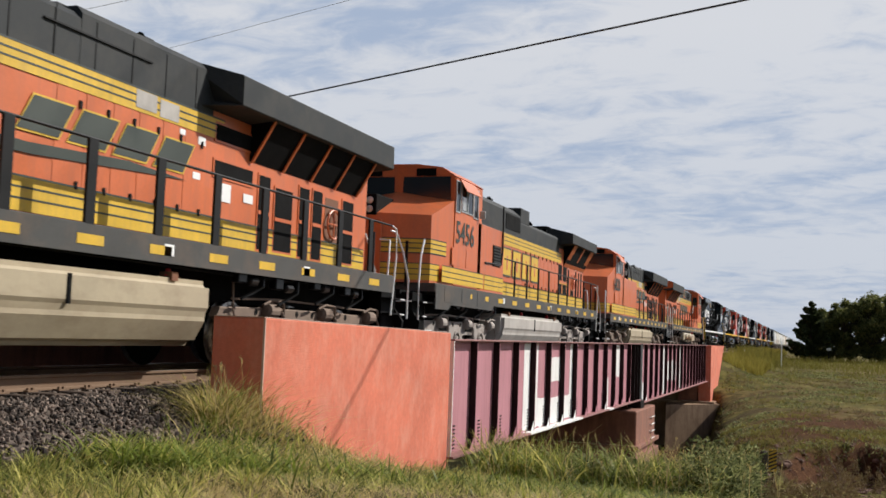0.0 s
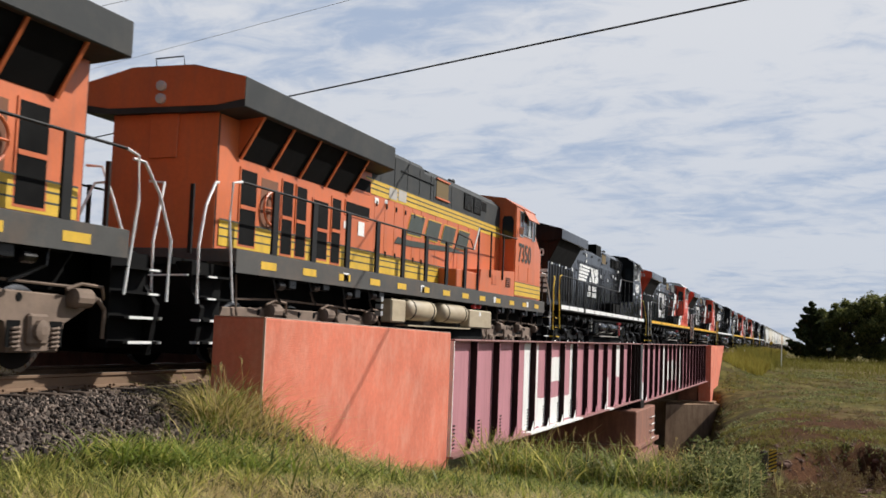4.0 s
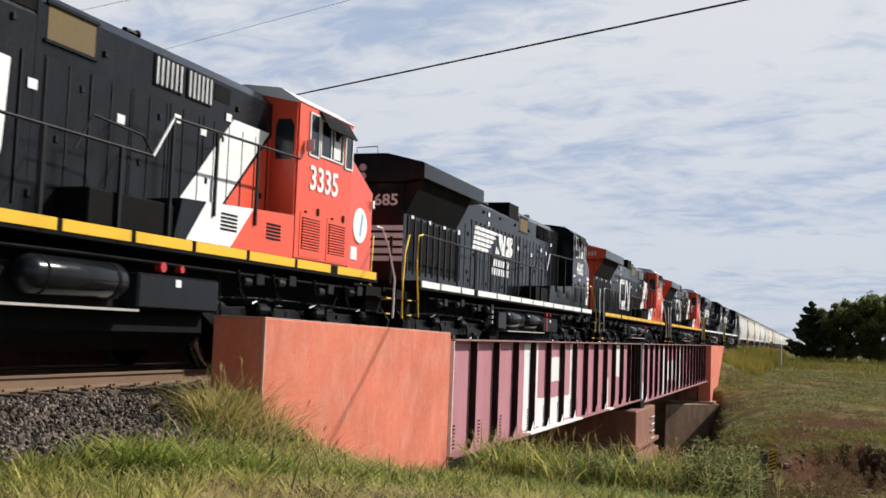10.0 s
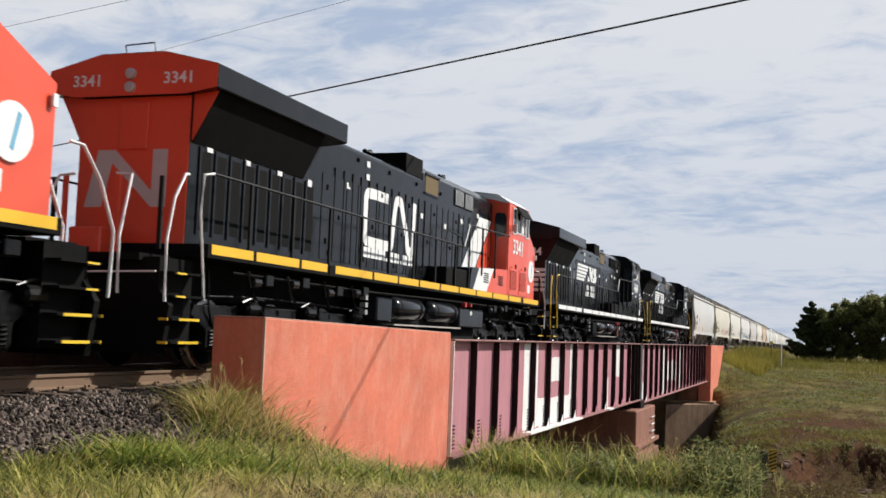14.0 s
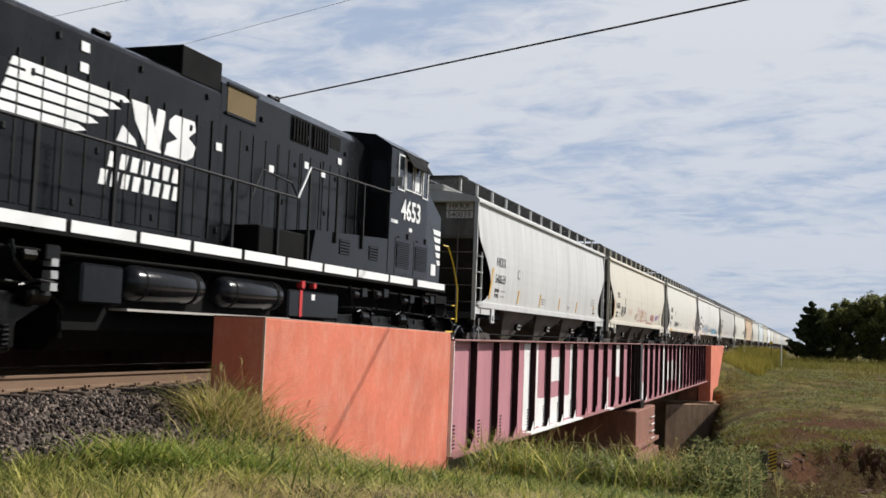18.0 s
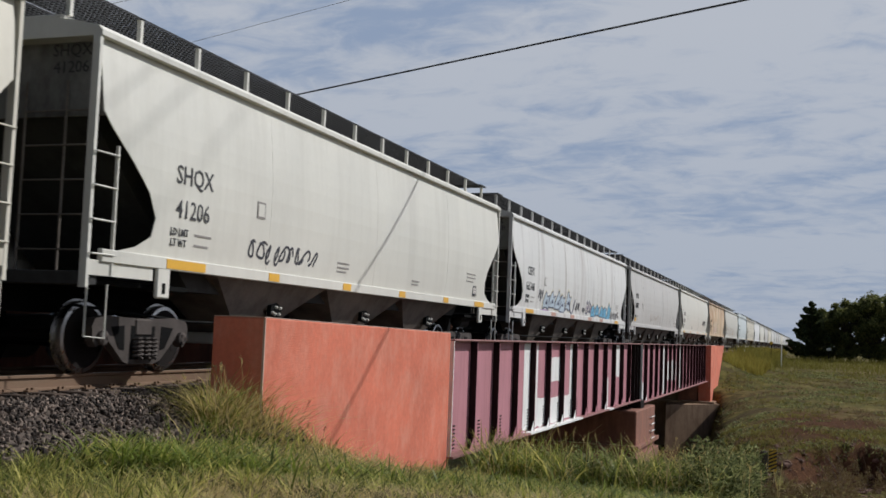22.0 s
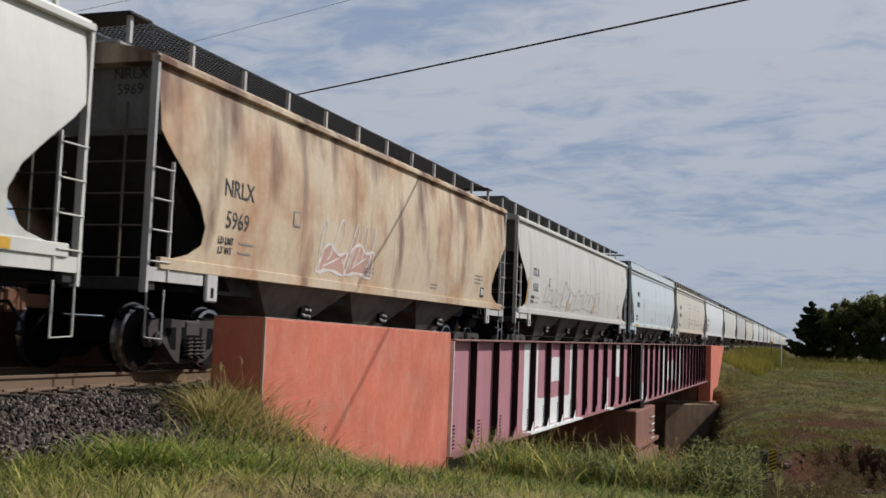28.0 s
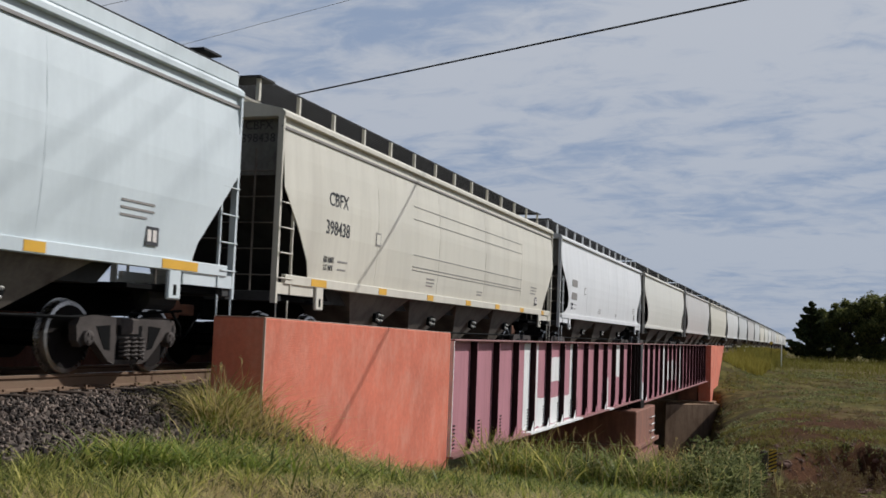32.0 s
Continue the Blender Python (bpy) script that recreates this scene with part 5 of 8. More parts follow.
def wheelset(parent, y, r, turned, spins=True):
    """An axle with two wheels that turns as the vehicle rolls."""
    if r not in WHEELS:
        axle = mesh_of("wheelset", lathem([(-1.02, 0.07), (-0.78, 0.085), (0.78, 0.085), (1.02, 0.07)], "x", (0, 0, 0), 10), M_WHEEL)
        ms = []
        for s in (-1, 1):
            bm = bmesh.new()
            prof = [(s * (0.775 - w), q) for w, q in wheel_prof(r, 0.068)]
            lathe(bm, prof, "x", (0, 0, 0), 28)
            for f in bm.faces:
                c = f.calc_center_median()
                if math.hypot(c.y, c.z) > r * 0.9:
                    f.material_index = 1
            # plate holes make the turning show
            box(bm, s * 0.80, s * 0.848, -0.05, 0.05, r * 0.45, r * 0.6)
            ms.append(mesh_of("wheel", bm, (M_WHEEL, M_TREAD)))
        WHEELS[r] = (axle, ms)
    axle, ms = WHEELS[r]
    ob = new("wheelset", axle)
    ob.parent = parent
    ob.location = (0, y, r)
    for me in ms:
        w = new("wheel", me)
        w.parent = ob
    if spins:
        SPIN.append((ob, y, r, turned))
    return ob


GEAR = {}


def spring_mesh(key, r, h, coils, material):
    if key not in GEAR:
        bm = bmesh.new()
        pts = []
        n = coils * 8
        for i in range(n + 1):
            a = 2 * math.pi * coils * i / n
            pts.append((r * math.cos(a), r * math.sin(a), h * i / n))
        tube(bm, pts, r * 0.28, 5)
        GEAR[key] = mesh_of("spring", bm, material)
    return GEAR[key]


def loco_truck(parent, yc, casting, turned, key):
    """A three-axle locomotive truck: side frames, journal boxes, springs, brake cylinders, sand pipes."""
    ax = (-2.05, 0.0, 2.05)
    R = 0.533
    if key not in GEAR:
        out = [(-2.95, 0.80), (-2.85, 0.95), (-1.5, 0.98), (-1.15, 1.08), (-0.8, 0.98), (0.8, 0.98), (1.15, 1.08), (1.5, 0.98), (2.85, 0.95), (2.95, 0.80)]
        for a in (2.05, 0.0, -2.05):
            out += [(a + 0.62, 0.66), (a + 0.50, 0.62), (a + 0.42, 0.28), (a - 0.42, 0.28), (a - 0.50, 0.62), (a - 0.62, 0.66)]
        bm = bmesh.new()
        prism(bm, out, "x", 0.98, 1.12)
        bmesh.ops.bevel(bm, geom=[e for e in bm.edges if e.calc_length() > 0.2], offset=0.02, segments=1, affect="EDGES")
        jb = bmesh.new()
        if key == "truck_bnsfFalse":      # bearing set in a round pocket of the casting
            lathe(jb, [(1.12, 0.23), (1.16, 0.22), (1.16, 0.18), (1.125, 0.175)], "x", (0, 0, R), 18)
            # black disc paints in the dark of the round pocket
            lathe(jb, [(1.12, 0.175), (1.128, 0.17)], "x", (0, 0, R), 18, 1)
            lathe(jb, [(1.12, 0.11), (1.15, 0.10), (1.16, 0.04)], "x", (0, 0.01, R), 10)
        else:
            box(jb, 1.10, 1.19, -0.17, 0.17, 0.36, 0.72, bev=0.03)
            lathe(jb, [(1.19, 0.13), (1.24, 0.12), (1.26, 0.05)], "x", (0, 0, R), 12)
        bc = bmesh.new()
        lathe(bc, [(-0.2, 0.06), (-0.17, 0.12), (0.13, 0.12), (0.17, 0.07), (0.3, 0.03)], "y", (1.18, 0, 0.93), 12)
        box(bc, 1.10, 1.2, -0.06, 0.06, 0.80, 0.95)
        tube(bc, [(1.2, -0.3, 1.02), (1.22, -0.05, 1.10), (1.22, 0.35, 1.08), (1.16, 0.5, 0.86), (1.18, 0.62, 0.6)], 0.022, 6)
        tube(bc, [(1.2, 0.3, 0.93), (1.22, 0.42, 0.80), (1.2, 0.44, 0.45)], 0.03, 6)
        sp = bmesh.new()
        tube(sp, [(1.17, 0, 1.45), (1.17, 0.05, 0.9), (1.1, 0.35, 0.5), (0.95, 0.5, 0.12)], 0.018, 5)
        # near-black plates on the side frame stand in for shaded recesses
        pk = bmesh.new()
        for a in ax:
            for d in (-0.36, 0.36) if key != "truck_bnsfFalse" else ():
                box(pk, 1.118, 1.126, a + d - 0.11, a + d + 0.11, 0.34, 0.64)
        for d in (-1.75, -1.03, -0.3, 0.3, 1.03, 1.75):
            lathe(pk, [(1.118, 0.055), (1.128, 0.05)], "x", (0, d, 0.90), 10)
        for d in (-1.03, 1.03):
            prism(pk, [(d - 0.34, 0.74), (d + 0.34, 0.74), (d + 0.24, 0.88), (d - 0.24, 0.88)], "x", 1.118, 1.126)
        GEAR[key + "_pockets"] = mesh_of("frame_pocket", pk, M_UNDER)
        GEAR[key] = (mesh_of("side_frame", bm, casting), mesh_of("journal_box", jb, (casting, M_UNDER)), mesh_of("brake_cylinder", bc, casting),
                     mesh_of("sand_pipe", sp, casting), mesh_of("bolster", boxm(-0.97, 0.97, -0.6, 0.6, 0.62, 1.02, bev=0.04), M_UNDER),
                     mesh_of("spring_seat", boxm(1.0, 1.17, -0.55, 0.55, 0.36, 0.42, bev=0.01), casting),
                     mesh_of("brake_rod", tubem([(1.16, -2.6, 1.08), (1.16, -1.2, 1.12), (1.16, 0.6, 1.10), (1.16, 2.6, 1.06)], 0.02), casting))
    frame_me, jb, bc, sp, bo, seat, rod = GEAR[key]
    truck = new("truck", bo)
    truck.parent = parent
    truck.location = (0, yc, 0)
    spring = spring_mesh(key + "_spring", 0.075, 0.26, 5, casting)
    out_side = -1 if turned else 1      # the side towards the bank carries the fittings
    for s in (1, -1):
        turn = Matrix.Rotation(0 if s > 0 else math.pi, 4, "Z")
        fittings = ((jb, "journal_box", ax), (bc, "brake_cylinder", (-1.35, 0.7, 2.75)), (sp, "sand_pipe", (-2.6,)), (rod, "brake_rod", (0,)), (GEAR[key + "_pockets"], "frame_pocket", (0,)))
        for me, nm, ys in ((frame_me, "side_frame", (0,)),) + (fittings if s == out_side else ()):
            for y in ys:
                o = new(nm, me)
                if nm == "frame_pocket":
                    tagged(o, kind="stuff")
                o.parent = truck
                o.matrix_local = Matrix.Translation((0, y * s, 0)) @ turn
        for y in ax if s == out_side else ():
            for d in (-0.33, 0.33) if key != "truck_bnsfFalse" else (-0.60, 0.60):
                o = new("spring", spring)
                o.parent = truck
                o.location = (s * (1.09 if abs(d) < 0.5 else 1.02), y + d, 0.32)
    for a in ax:
        wheelset(parent, yc + a, R, turned)
    return truck


def freight_truck(parent, yc, lite=False):
    """A two-axle freight truck with cast side frames and a nest of springs."""
    R = 0.457
    if "freight" not in GEAR:
        bm = bmesh.new()
        top = [(-1.08, 0.60), (-1.02, 0.70), (-0.75, 0.74), (-0.3, 0.72), (0.3, 0.72), (0.75, 0.74), (1.02, 0.70), (1.08, 0.60), (1.05, 0.42), (0.98, 0.34), (0.86, 0.40)]
        low = [(0.76, 0.44), (0.42, 0.16), (0.30, 0.12), (-0.30, 0.12), (-0.42, 0.16), (-0.76, 0.44), (-0.86, 0.40), (-0.98, 0.34), (-1.05, 0.42)]
        prism(bm, top + low, "x", 0.98, 1.10)
        # openings: near-black plates on the solid frame, shade put into their colour
        GEAR["freight"] = [mesh_of("side_frame", bm, H_FRAME)]
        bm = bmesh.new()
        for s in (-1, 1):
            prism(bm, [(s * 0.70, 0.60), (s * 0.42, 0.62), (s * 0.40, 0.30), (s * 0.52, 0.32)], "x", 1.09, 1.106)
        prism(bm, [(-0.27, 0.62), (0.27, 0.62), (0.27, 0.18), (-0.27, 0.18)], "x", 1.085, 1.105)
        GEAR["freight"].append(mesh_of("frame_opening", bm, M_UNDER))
        bm = bmesh.new()
        for d in (-0.89, 0.89):
            lathe(bm, [(1.08, 0.10), (1.14, 0.10), (1.16, 0.07)], "x", (0, d, R), 12)
        GEAR["freight"].append(mesh_of("bearing_caps", bm, H_FRAME))
        GEAR["freight"].append(mesh_of("bolster", boxm(-1.12, 1.12, -0.2, 0.2, 0.48, 0.72, bev=0.03), H_FRAME))
        bm = bmesh.new()
        lathe(bm, [(1.08, 0.095), (1.15, 0.095), (1.165, 0.06)], "x", (0, 0, R), 12)
        for k in range(3):
            box(bm, 1.165, 1.175, -0.02 + 0.05 * math.cos(k * 2.1), 0.02 + 0.05 * math.cos(k * 2.1), R - 0.02 + 0.05 * math.sin(k * 2.1), R + 0.02 + 0.05 * math.sin(k * 2.1))
        GEAR["freight"].append(mesh_of("bearing_cap", bm, H_FRAME))
        GEAR["freight"].append(mesh_of("brake_beam", tubem([(-0.8, 0, 0.35), (0.8, 0, 0.35)], 0.04), M_UNDER))
    fr, opening, caps, bolster, cap, beam = GEAR["freight"]
    truck = new("truck", bolster)
    truck.parent = parent
    truck.location = (0, yc, 0)
    spring = spring_mesh("freight_spring", 0.07, 0.27, 5, H_FRAME)
    for s in (1, -1):
        turn = Matrix.Rotation(0 if s > 0 else math.pi, 4, "Z")
        for me, nm in ((fr, "side_frame"), (opening, "frame_opening")):
            o = new(nm, me)
            o.parent = truck
            o.matrix_local = turn
        if lite or s < 0:
            continue
        for y in (-0.89, 0.89):
            o = new("bearing_cap", cap)
            o.parent = truck
            o.matrix_local = Matrix.Translation((0, y, 0)) @ turn
        for y in (-0.15, 0.02, 0.17):
            o = new("spring", spring)
            o.parent = truck
            o.location = (s * 1.13, y, 0.19)
    for y in () if lite else (-0.55, 0.55):
        o = new("brake_beam", beam)
        o.parent = truck
        o.location = (0, y, 0)
    for a in (-0.89, 0.89):
        wheelset(parent, yc + a, R, False, not lite)
    return truck


def coupler(parent, y, d):
    """A knuckle coupler with its draft box and air hose at one end; d: +1 or -1 along y."""
    bm = bmesh.new()
    box(bm, -0.09, 0.09, *sorted((y - d * 0.75, y - d * 0.12)), 0.80, 0.98, bev=0.02)
    box(bm, -0.17, 0.13, *sorted((y - d * 0.14, y + d * 0.09)), 0.74, 1.04, bev=0.03)
    part("coupler", bm, M_RUST, parent)
    pts = [(0.35, y - d * 0.35, 0.85), (0.36, y - d * 0.1, 0.62), (0.3, y, 0.45), (0.15, y + d * 0.02, 0.5)]
    part("air_hose", tubem(pts, 0.022), M_UNDER, parent)
# ---- locomotives ----
def arc_hood(w, z0, z1, r):
    """Outline of a hood: upright sides and a rounded top."""
    pts = [(w, z0)]
    for i in range(5):
        a = i * math.pi / 8
        pts.append((w - r + r * math.cos(a), z1 - r * 0.45 + r * 0.45 * math.sin(a)))
    return pts + [(-x, z) for x, z in reversed(pts)]


def locomotive(name, label, livery, number, vis, es=False, wide=False, stripes="", emblem=(-0.88, 1.24, 0.98, 2.84, 0.46), num_y=7.35, tank=(-3.75, 3.75)):
    """A six-axle road locomotive, cab towards +y. vis: the side (+1 or -1 in x) that carries the writing seen from the bank.
    es: the newer body with long radiator wings; wide: equipment cabinets flush with the cab on the vis side."""
    L = livery
    body, roof, trim, nose_m = L["body"], L["roof"], L["trim"], L["nose"]
    loco = new(name)
    tagged(loco, label, "locomotive", "locomotives of the train")
    s = vis
    turned = vis < 0

    def sx(a, b):
        return sorted((s * a, s * b))

    def sbox(nm, xa, xb, y0, y1, z0, z1, m, lb="", bev=0.0, parent=loco):
        return part(nm, boxm(*sx(xa, xb), y0, y1, z0, z1, bev=bev), m, parent, lb)

    def flat(nm, poly, m, x0=0.955, depth=0.006, lb="", parent=loco):
        """A painted shape on the side: (along the reading direction, z) pairs."""
        return part(nm, prismm([(s * u, z) for u, z in poly], "x", *sx(x0, x0 + depth)), m, parent, lb)

    hood_m = M_BGREY if L["kind"] == "bnsf" else body
    wf = -3.7 if es else -5.3
    wz = 3.94 if es else 4.05
    wr = -9.85
    # underframe and deck
    part("deck", boxm(-1.49, 1.49, -9.95, 9.55, 1.60, 1.80, bev=0.01), L["sill"], loco)
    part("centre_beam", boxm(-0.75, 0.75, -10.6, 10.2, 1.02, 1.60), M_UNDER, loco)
    if L["kind"] != "bnsf":
        cuts = [-9.9, -8.6, -7.05, -5.95, -5.7, -3.9, -2.55, -1.3, 0.1, 1.5, 2.9, 4.4, 6.0, 7.4, 7.6, 9.5]
        for a, b in zip(cuts, cuts[1:]):
            if b - a > 0.3:
                sbox("sill_stripe", 1.49, 1.497, a + 0.05, b - 0.05, 1.66, 1.80, L["stripe"])
    else:
        sbox("sill_skirt", 1.49, 1.50, -9.95, 9.5, 1.45, 1.79, L["sill"])
        if wide and not es:
            part("cab_skirt", prismm([(4.7, 1.46), (9.5, 1.46), (9.5, 1.22), (8.6, 1.22), (8.4, 1.34), (5.0, 1.32)], "x", *sx(1.47, 1.503)), L["sill"], loco, "deep dusty grey skirt below the cab")
            for y in (5.6, 6.9, 8.2):
                sbox("hatch", 1.503, 1.508, y, y + 0.7, 1.40, 1.74, L["sill"])
        for y in np.arange(-9.2, 9.4, 1.45):
            sbox("sill_reflector", 1.50, 1.506, y, y + 0.5, 1.55, 1.67, M_BYELLOW)
        for y in (-6.1, -2.0, 3.7, 7.2):
            sbox("sill_plate", 1.50, 1.506, y, y + 0.22, 1.55, 1.70, M_WHITE)
    # hood
    bm = bmesh.new()
    if es:
        prism(bm, [(0.95, 1.8), (0.95, 4.44), (0.86, 4.54), (-0.86, 4.54), (-0.95, 4.44), (-0.95, 1.8)], "y", -9.7, -0.55)
        prism(bm, [(0.945, 1.8), (0.945, 4.36), (0.84, 4.46), (-0.84, 4.46), (-0.945, 4.36), (-0.945, 1.8)], "y", -0.55, 0.16)
    else:
        prism(bm, arc_hood(0.95, 1.8, 4.32, 0.35), "y", -9.7, 0.16)
    part("engine_hood", bm, hood_m, loco)
    bm = bmesh.new()
    prism(bm, [(0.95, 1.8), (0.95, 4.36), (0.72, 4.56), (-0.72, 4.56), (-0.95, 4.36), (-0.95, 1.8)], "y", 0.15, 5.95)
    part("equipment_hood", bm, hood_m, loco)
    # radiator: flare, wing box, roof
    for q in (1, -1):
        bm = bmesh.new()
        prism(bm, [(q * 0.94, 3.30), (q * 0.97, 3.30), (q * 1.36, wz + 0.01), (q * 0.94, wz + 0.01)], "y", -9.1 if es else wr + 0.2, -4.85 if es else wf - 0.75)
        part("radiator_flare", bm, M_UNDER, loco, "dark screened flare below the radiator wing")
    if L["kind"] == "bnsf" and not es:
        ya, yb = wr + 0.2, wf - 0.75
        for k, (a, b) in enumerate(((0.0, 0.16), (0.47, 0.53), (0.86, 1.0))):
            y0, y1 = ya + a * (yb - ya), ya + b * (yb - ya)
            bm = bmesh.new()
            prism(bm, [(s * 0.965, 3.34), (s * 1.365, 4.05), (s * 1.378, 4.045), (s * 0.978, 3.335)], "y", y0, y1)
            part("screen_frame", bm, M_ORANGE, loco)
        bm = bmesh.new()
        prism(bm, [(s * 0.955, 3.28), (s * 1.02, 3.40), (s * 1.032, 3.395), (s * 0.967, 3.27)], "y", ya, yb)
        part("screen_frame", bm, M_ORANGE, loco)
    bm = bmesh.new()
    wing_fs = prism(bm, [(1.45, wz), (1.45, 4.40), (0.55, 4.62), (-0.55, 4.62), (-1.45, 4.40), (-1.45, wz), (-0.9, wz - 0.05), (0.9, wz - 0.05)], "y", wr, wf)
    if es:      # the wing's front end is cut back towards its outer edge
        for v in {v for f in wing_fs for v in f.verts}:
            if v.co.y > wf - 0.1 and abs(v.co.x) < 1.0:
                v.co.y += 0.38
    bmesh.ops.bevel(bm, geom=[e for e in bm.edges if e.calc_length() > 2], offset=0.015, segments=1, affect="EDGES")
    part("radiator_wing", bm, L.get("wing", roof), loco, "overhanging radiator wing")
    for k in range(4):
        y = wr + 0.4 + k * (wf - wr - 0.8) / 3.4
        part("roof_grille", boxm(-0.5, 0.5, y, y + 0.9, 4.62, 4.66), M_UNDER, loco)
    if es:
        for y in (-4.88, -5.95, -7.02, -8.05, -9.08):
            bm = bmesh.new()
            prism(bm, [(s * 0.972, 3.28), (s * 1.37, wz), (s * 1.395, wz), (s * 0.997, 3.27)], "y", y - 0.03, y + 0.03)
            part("flare_brace", bm, body, loco)
        # screened openings and doors under the wing
        for y0, y1, z0, z1 in ((-4.9, -3.78, 3.46, 3.70), (-4.95, -3.78, 2.92, 3.15), (-5.56, -5.18, 1.92, 3.13), (-6.38, -5.75, 1.95, 3.0), (-7.04, -6.66, 1.92, 3.14),
                               (-7.58, -7.2, 1.92, 3.16), (-9.0, -8.5, 1.95, 3.14)):
            sbox("screen_rim", 0.95, 0.972, y0 - 0.035, y1 + 0.035, z0 - 0.035, z1 + 0.035, body)
            sbox("screen_door", 0.96, 0.977, y0, y1, z0, z1, M_UNDER)
            if z1 - z0 > 0.9:
                sbox("door_bar", 0.972, 0.986, y0, y1, (z0 + z1) / 2 - 0.03, (z0 + z1) / 2 + 0.03, body)
        sbox("brake_recess", 0.945, 0.960, -8.32, -7.74, 1.98, 3.1, M_RUST, "recess with the hand brake")
        bm = bmesh.new()
        rim = [(s * 1.02, -8.03 + 0.27 * math.cos(i * math.pi / 9), 2.62 + 0.27 * math.sin(i * math.pi / 9)) for i in range(19)]
        tube(bm, rim, 0.022, 6)
        for i in range(4):
            tube(bm, [(s * 1.02, -8.03, 2.62), (s * 1.02, -8.03 + 0.27 * math.cos(i * math.pi / 2), 2.62 + 0.27 * math.sin(i * math.pi / 2))], 0.018, 5)
        part("brake_wheel", bm, M_ORANGE, loco, "orange hand brake wheel")
        for y, z, w, t in ((-3.5, 3.3, 0.2, 0.12), (-4.3, 2.55, 0.3, 0.28), (-5.0, 2.62, 0.3, 0.14), (-2.95, 3.36, 0.14, 0.08), (-3.4, 2.78, 0.2, 0.1)):
            sbox("notice", 0.962, 0.968, y, y + w, z, z + t, M_WHITE)
        sbox("worn_patch", 0.9735, 0.976, -2.75, -2.28, 3.50, 3.74, M_TANKGRY, "bare scuffed patch in the yellow band")
        sbox("worn_patch", 0.9735, 0.976, -2.2, -1.72, 3.52, 3.76, M_TANKGRY, "bare scuffed patch in the yellow band")
        for k in range(7):      # joints of the roof-side panels
            sbox("panel_joint", 0.951, 0.957, -3.2 + 0.78 * k, -3.18 + 0.78 * k, 3.80, 4.40, M_HANDK)
        sbox("roof_ledge", 0.945, 0.975, -2.05, 0.15, 4.18, 4.20, M_HANDK)
    # exhaust box and roof details
    if not es:
        part("exhaust_box", boxm(-0.94, 0.94, -0.95, 0.16, 4.2, 4.66, bev=0.02), M_BGREY if L["kind"] == "bnsf" else M_UNDER, loco)
    else:
        part("exhaust_box", boxm(-0.6, 0.6, -1.9, -0.5, 4.5, 4.60, bev=0.02), M_BGREY, loco)
    for y in (-4.6, -2.4, 2.4):
        bm = bmesh.new()
        for q in (-0.06, 0.06):
            lathe(bm, [(-0.12, 0.05), (0.1, 0.05), (0.16, 0.08)], "y", (s * 0.6, y, 4.42 + (0.2 if y > 0 or es else 0)), 8)
        part("air_horn" if y > 0 else "lifting_eye", bm, M_HANDK, loco)
    # engine doors: upright panels with a gap between
    dw = 0.56
    door = mesh_of("hood_door", boxm(*sx(0.948, 0.962), 0.02, dw - 0.02, 1.95, 3.62 if es else 3.55, bev=0.006), L.get("door", body))
    y = wf + 0.2 if es else wf + 0.05
    while y + dw < 0.1:
        o = new("hood_door", door)
        o.parent = loco
        o.location = (0, y, 0)
        y += dw
    latch = mesh_of("door_latch", boxm(*sx(0.962, 0.985), -0.02, 0.02, -0.05, 0.05), M_HANDK)
    for k in range(int((-0.1 - wf) / dw)):
        if L["kind"] != "bnsf" and wf + 0.3 + k * dw > -4.95:
            continue
        for z in (2.3, 3.3):
            o = new("door_latch", latch)
            o.parent = loco
            o.location = (0, wf + 0.3 + k * dw, z)
    dr2 = mesh_of("cabinet_door", boxm(*sx(0.948, 0.962), 0.02, 0.86, 1.95, 3.75, bev=0.006), L.get("door", body))
    if not wide:
        for k in range(5):
            o = new("cabinet_door", dr2)
            o.parent = loco
            o.location = (0, 0.3 + k * 0.88, 0)
    # tall screened doors under the radiator
    slot = mesh_of("screen_door", boxm(*sx(0.945, 0.957), 0.0, 0.27, 2.05, 3.22), M_UNDER)
    edge_bm = bmesh.new()
    box(edge_bm, *sx(0.95, 0.975), -0.05, 0.0, 1.98, 3.28)
    post_me = mesh_of("door_post", edge_bm, body)
    if L["kind"] == "bnsf" and not es:
        for y in (wr + 0.42, wr + 0.92, wr + 1.42, wr + 2.75):
            o = new("screen_door", slot)
            o.parent = loco
            o.location = (0, y, 0)
            sbox("notice", 0.957, 0.963, y + 0.02, y + 0.24, 3.26, 3.36, M_WHITE)
        sbox("brake_door", 0.945, 0.957, wr + 1.9, wr + 2.5, 2.0, 3.35, M_RUST, "recess with the hand brake")
        sbox("brake_back", 0.957, 0.9575, wr + 1.95, wr + 2.45, 2.5, 3.3, M_ORANGE)
        sbox("brake_recess", 0.945, 0.960, wr + 1.95, wr + 2.45, 2.0, 2.45, M_UNDER)
        bm = bmesh.new()
        rim = [(s * 1.02, wr + 2.2 + 0.30 * math.cos(i * math.pi / 10), 2.78 + 0.30 * math.sin(i * math.pi / 10)) for i in range(21)]
        tube(bm, rim, 0.022, 6)
        for i in range(5):
            a = i * 2 * math.pi / 5
            tube(bm, [(s * 1.02, wr + 2.2, 2.78), (s * 1.02, wr + 2.2 + 0.3 * math.cos(a), 2.78 + 0.3 * math.sin(a))], 0.018, 5)
        tube(bm, [(s * 0.95, wr + 2.2, 2.78), (s * 1.04, wr + 2.2, 2.78)], 0.06, 8)
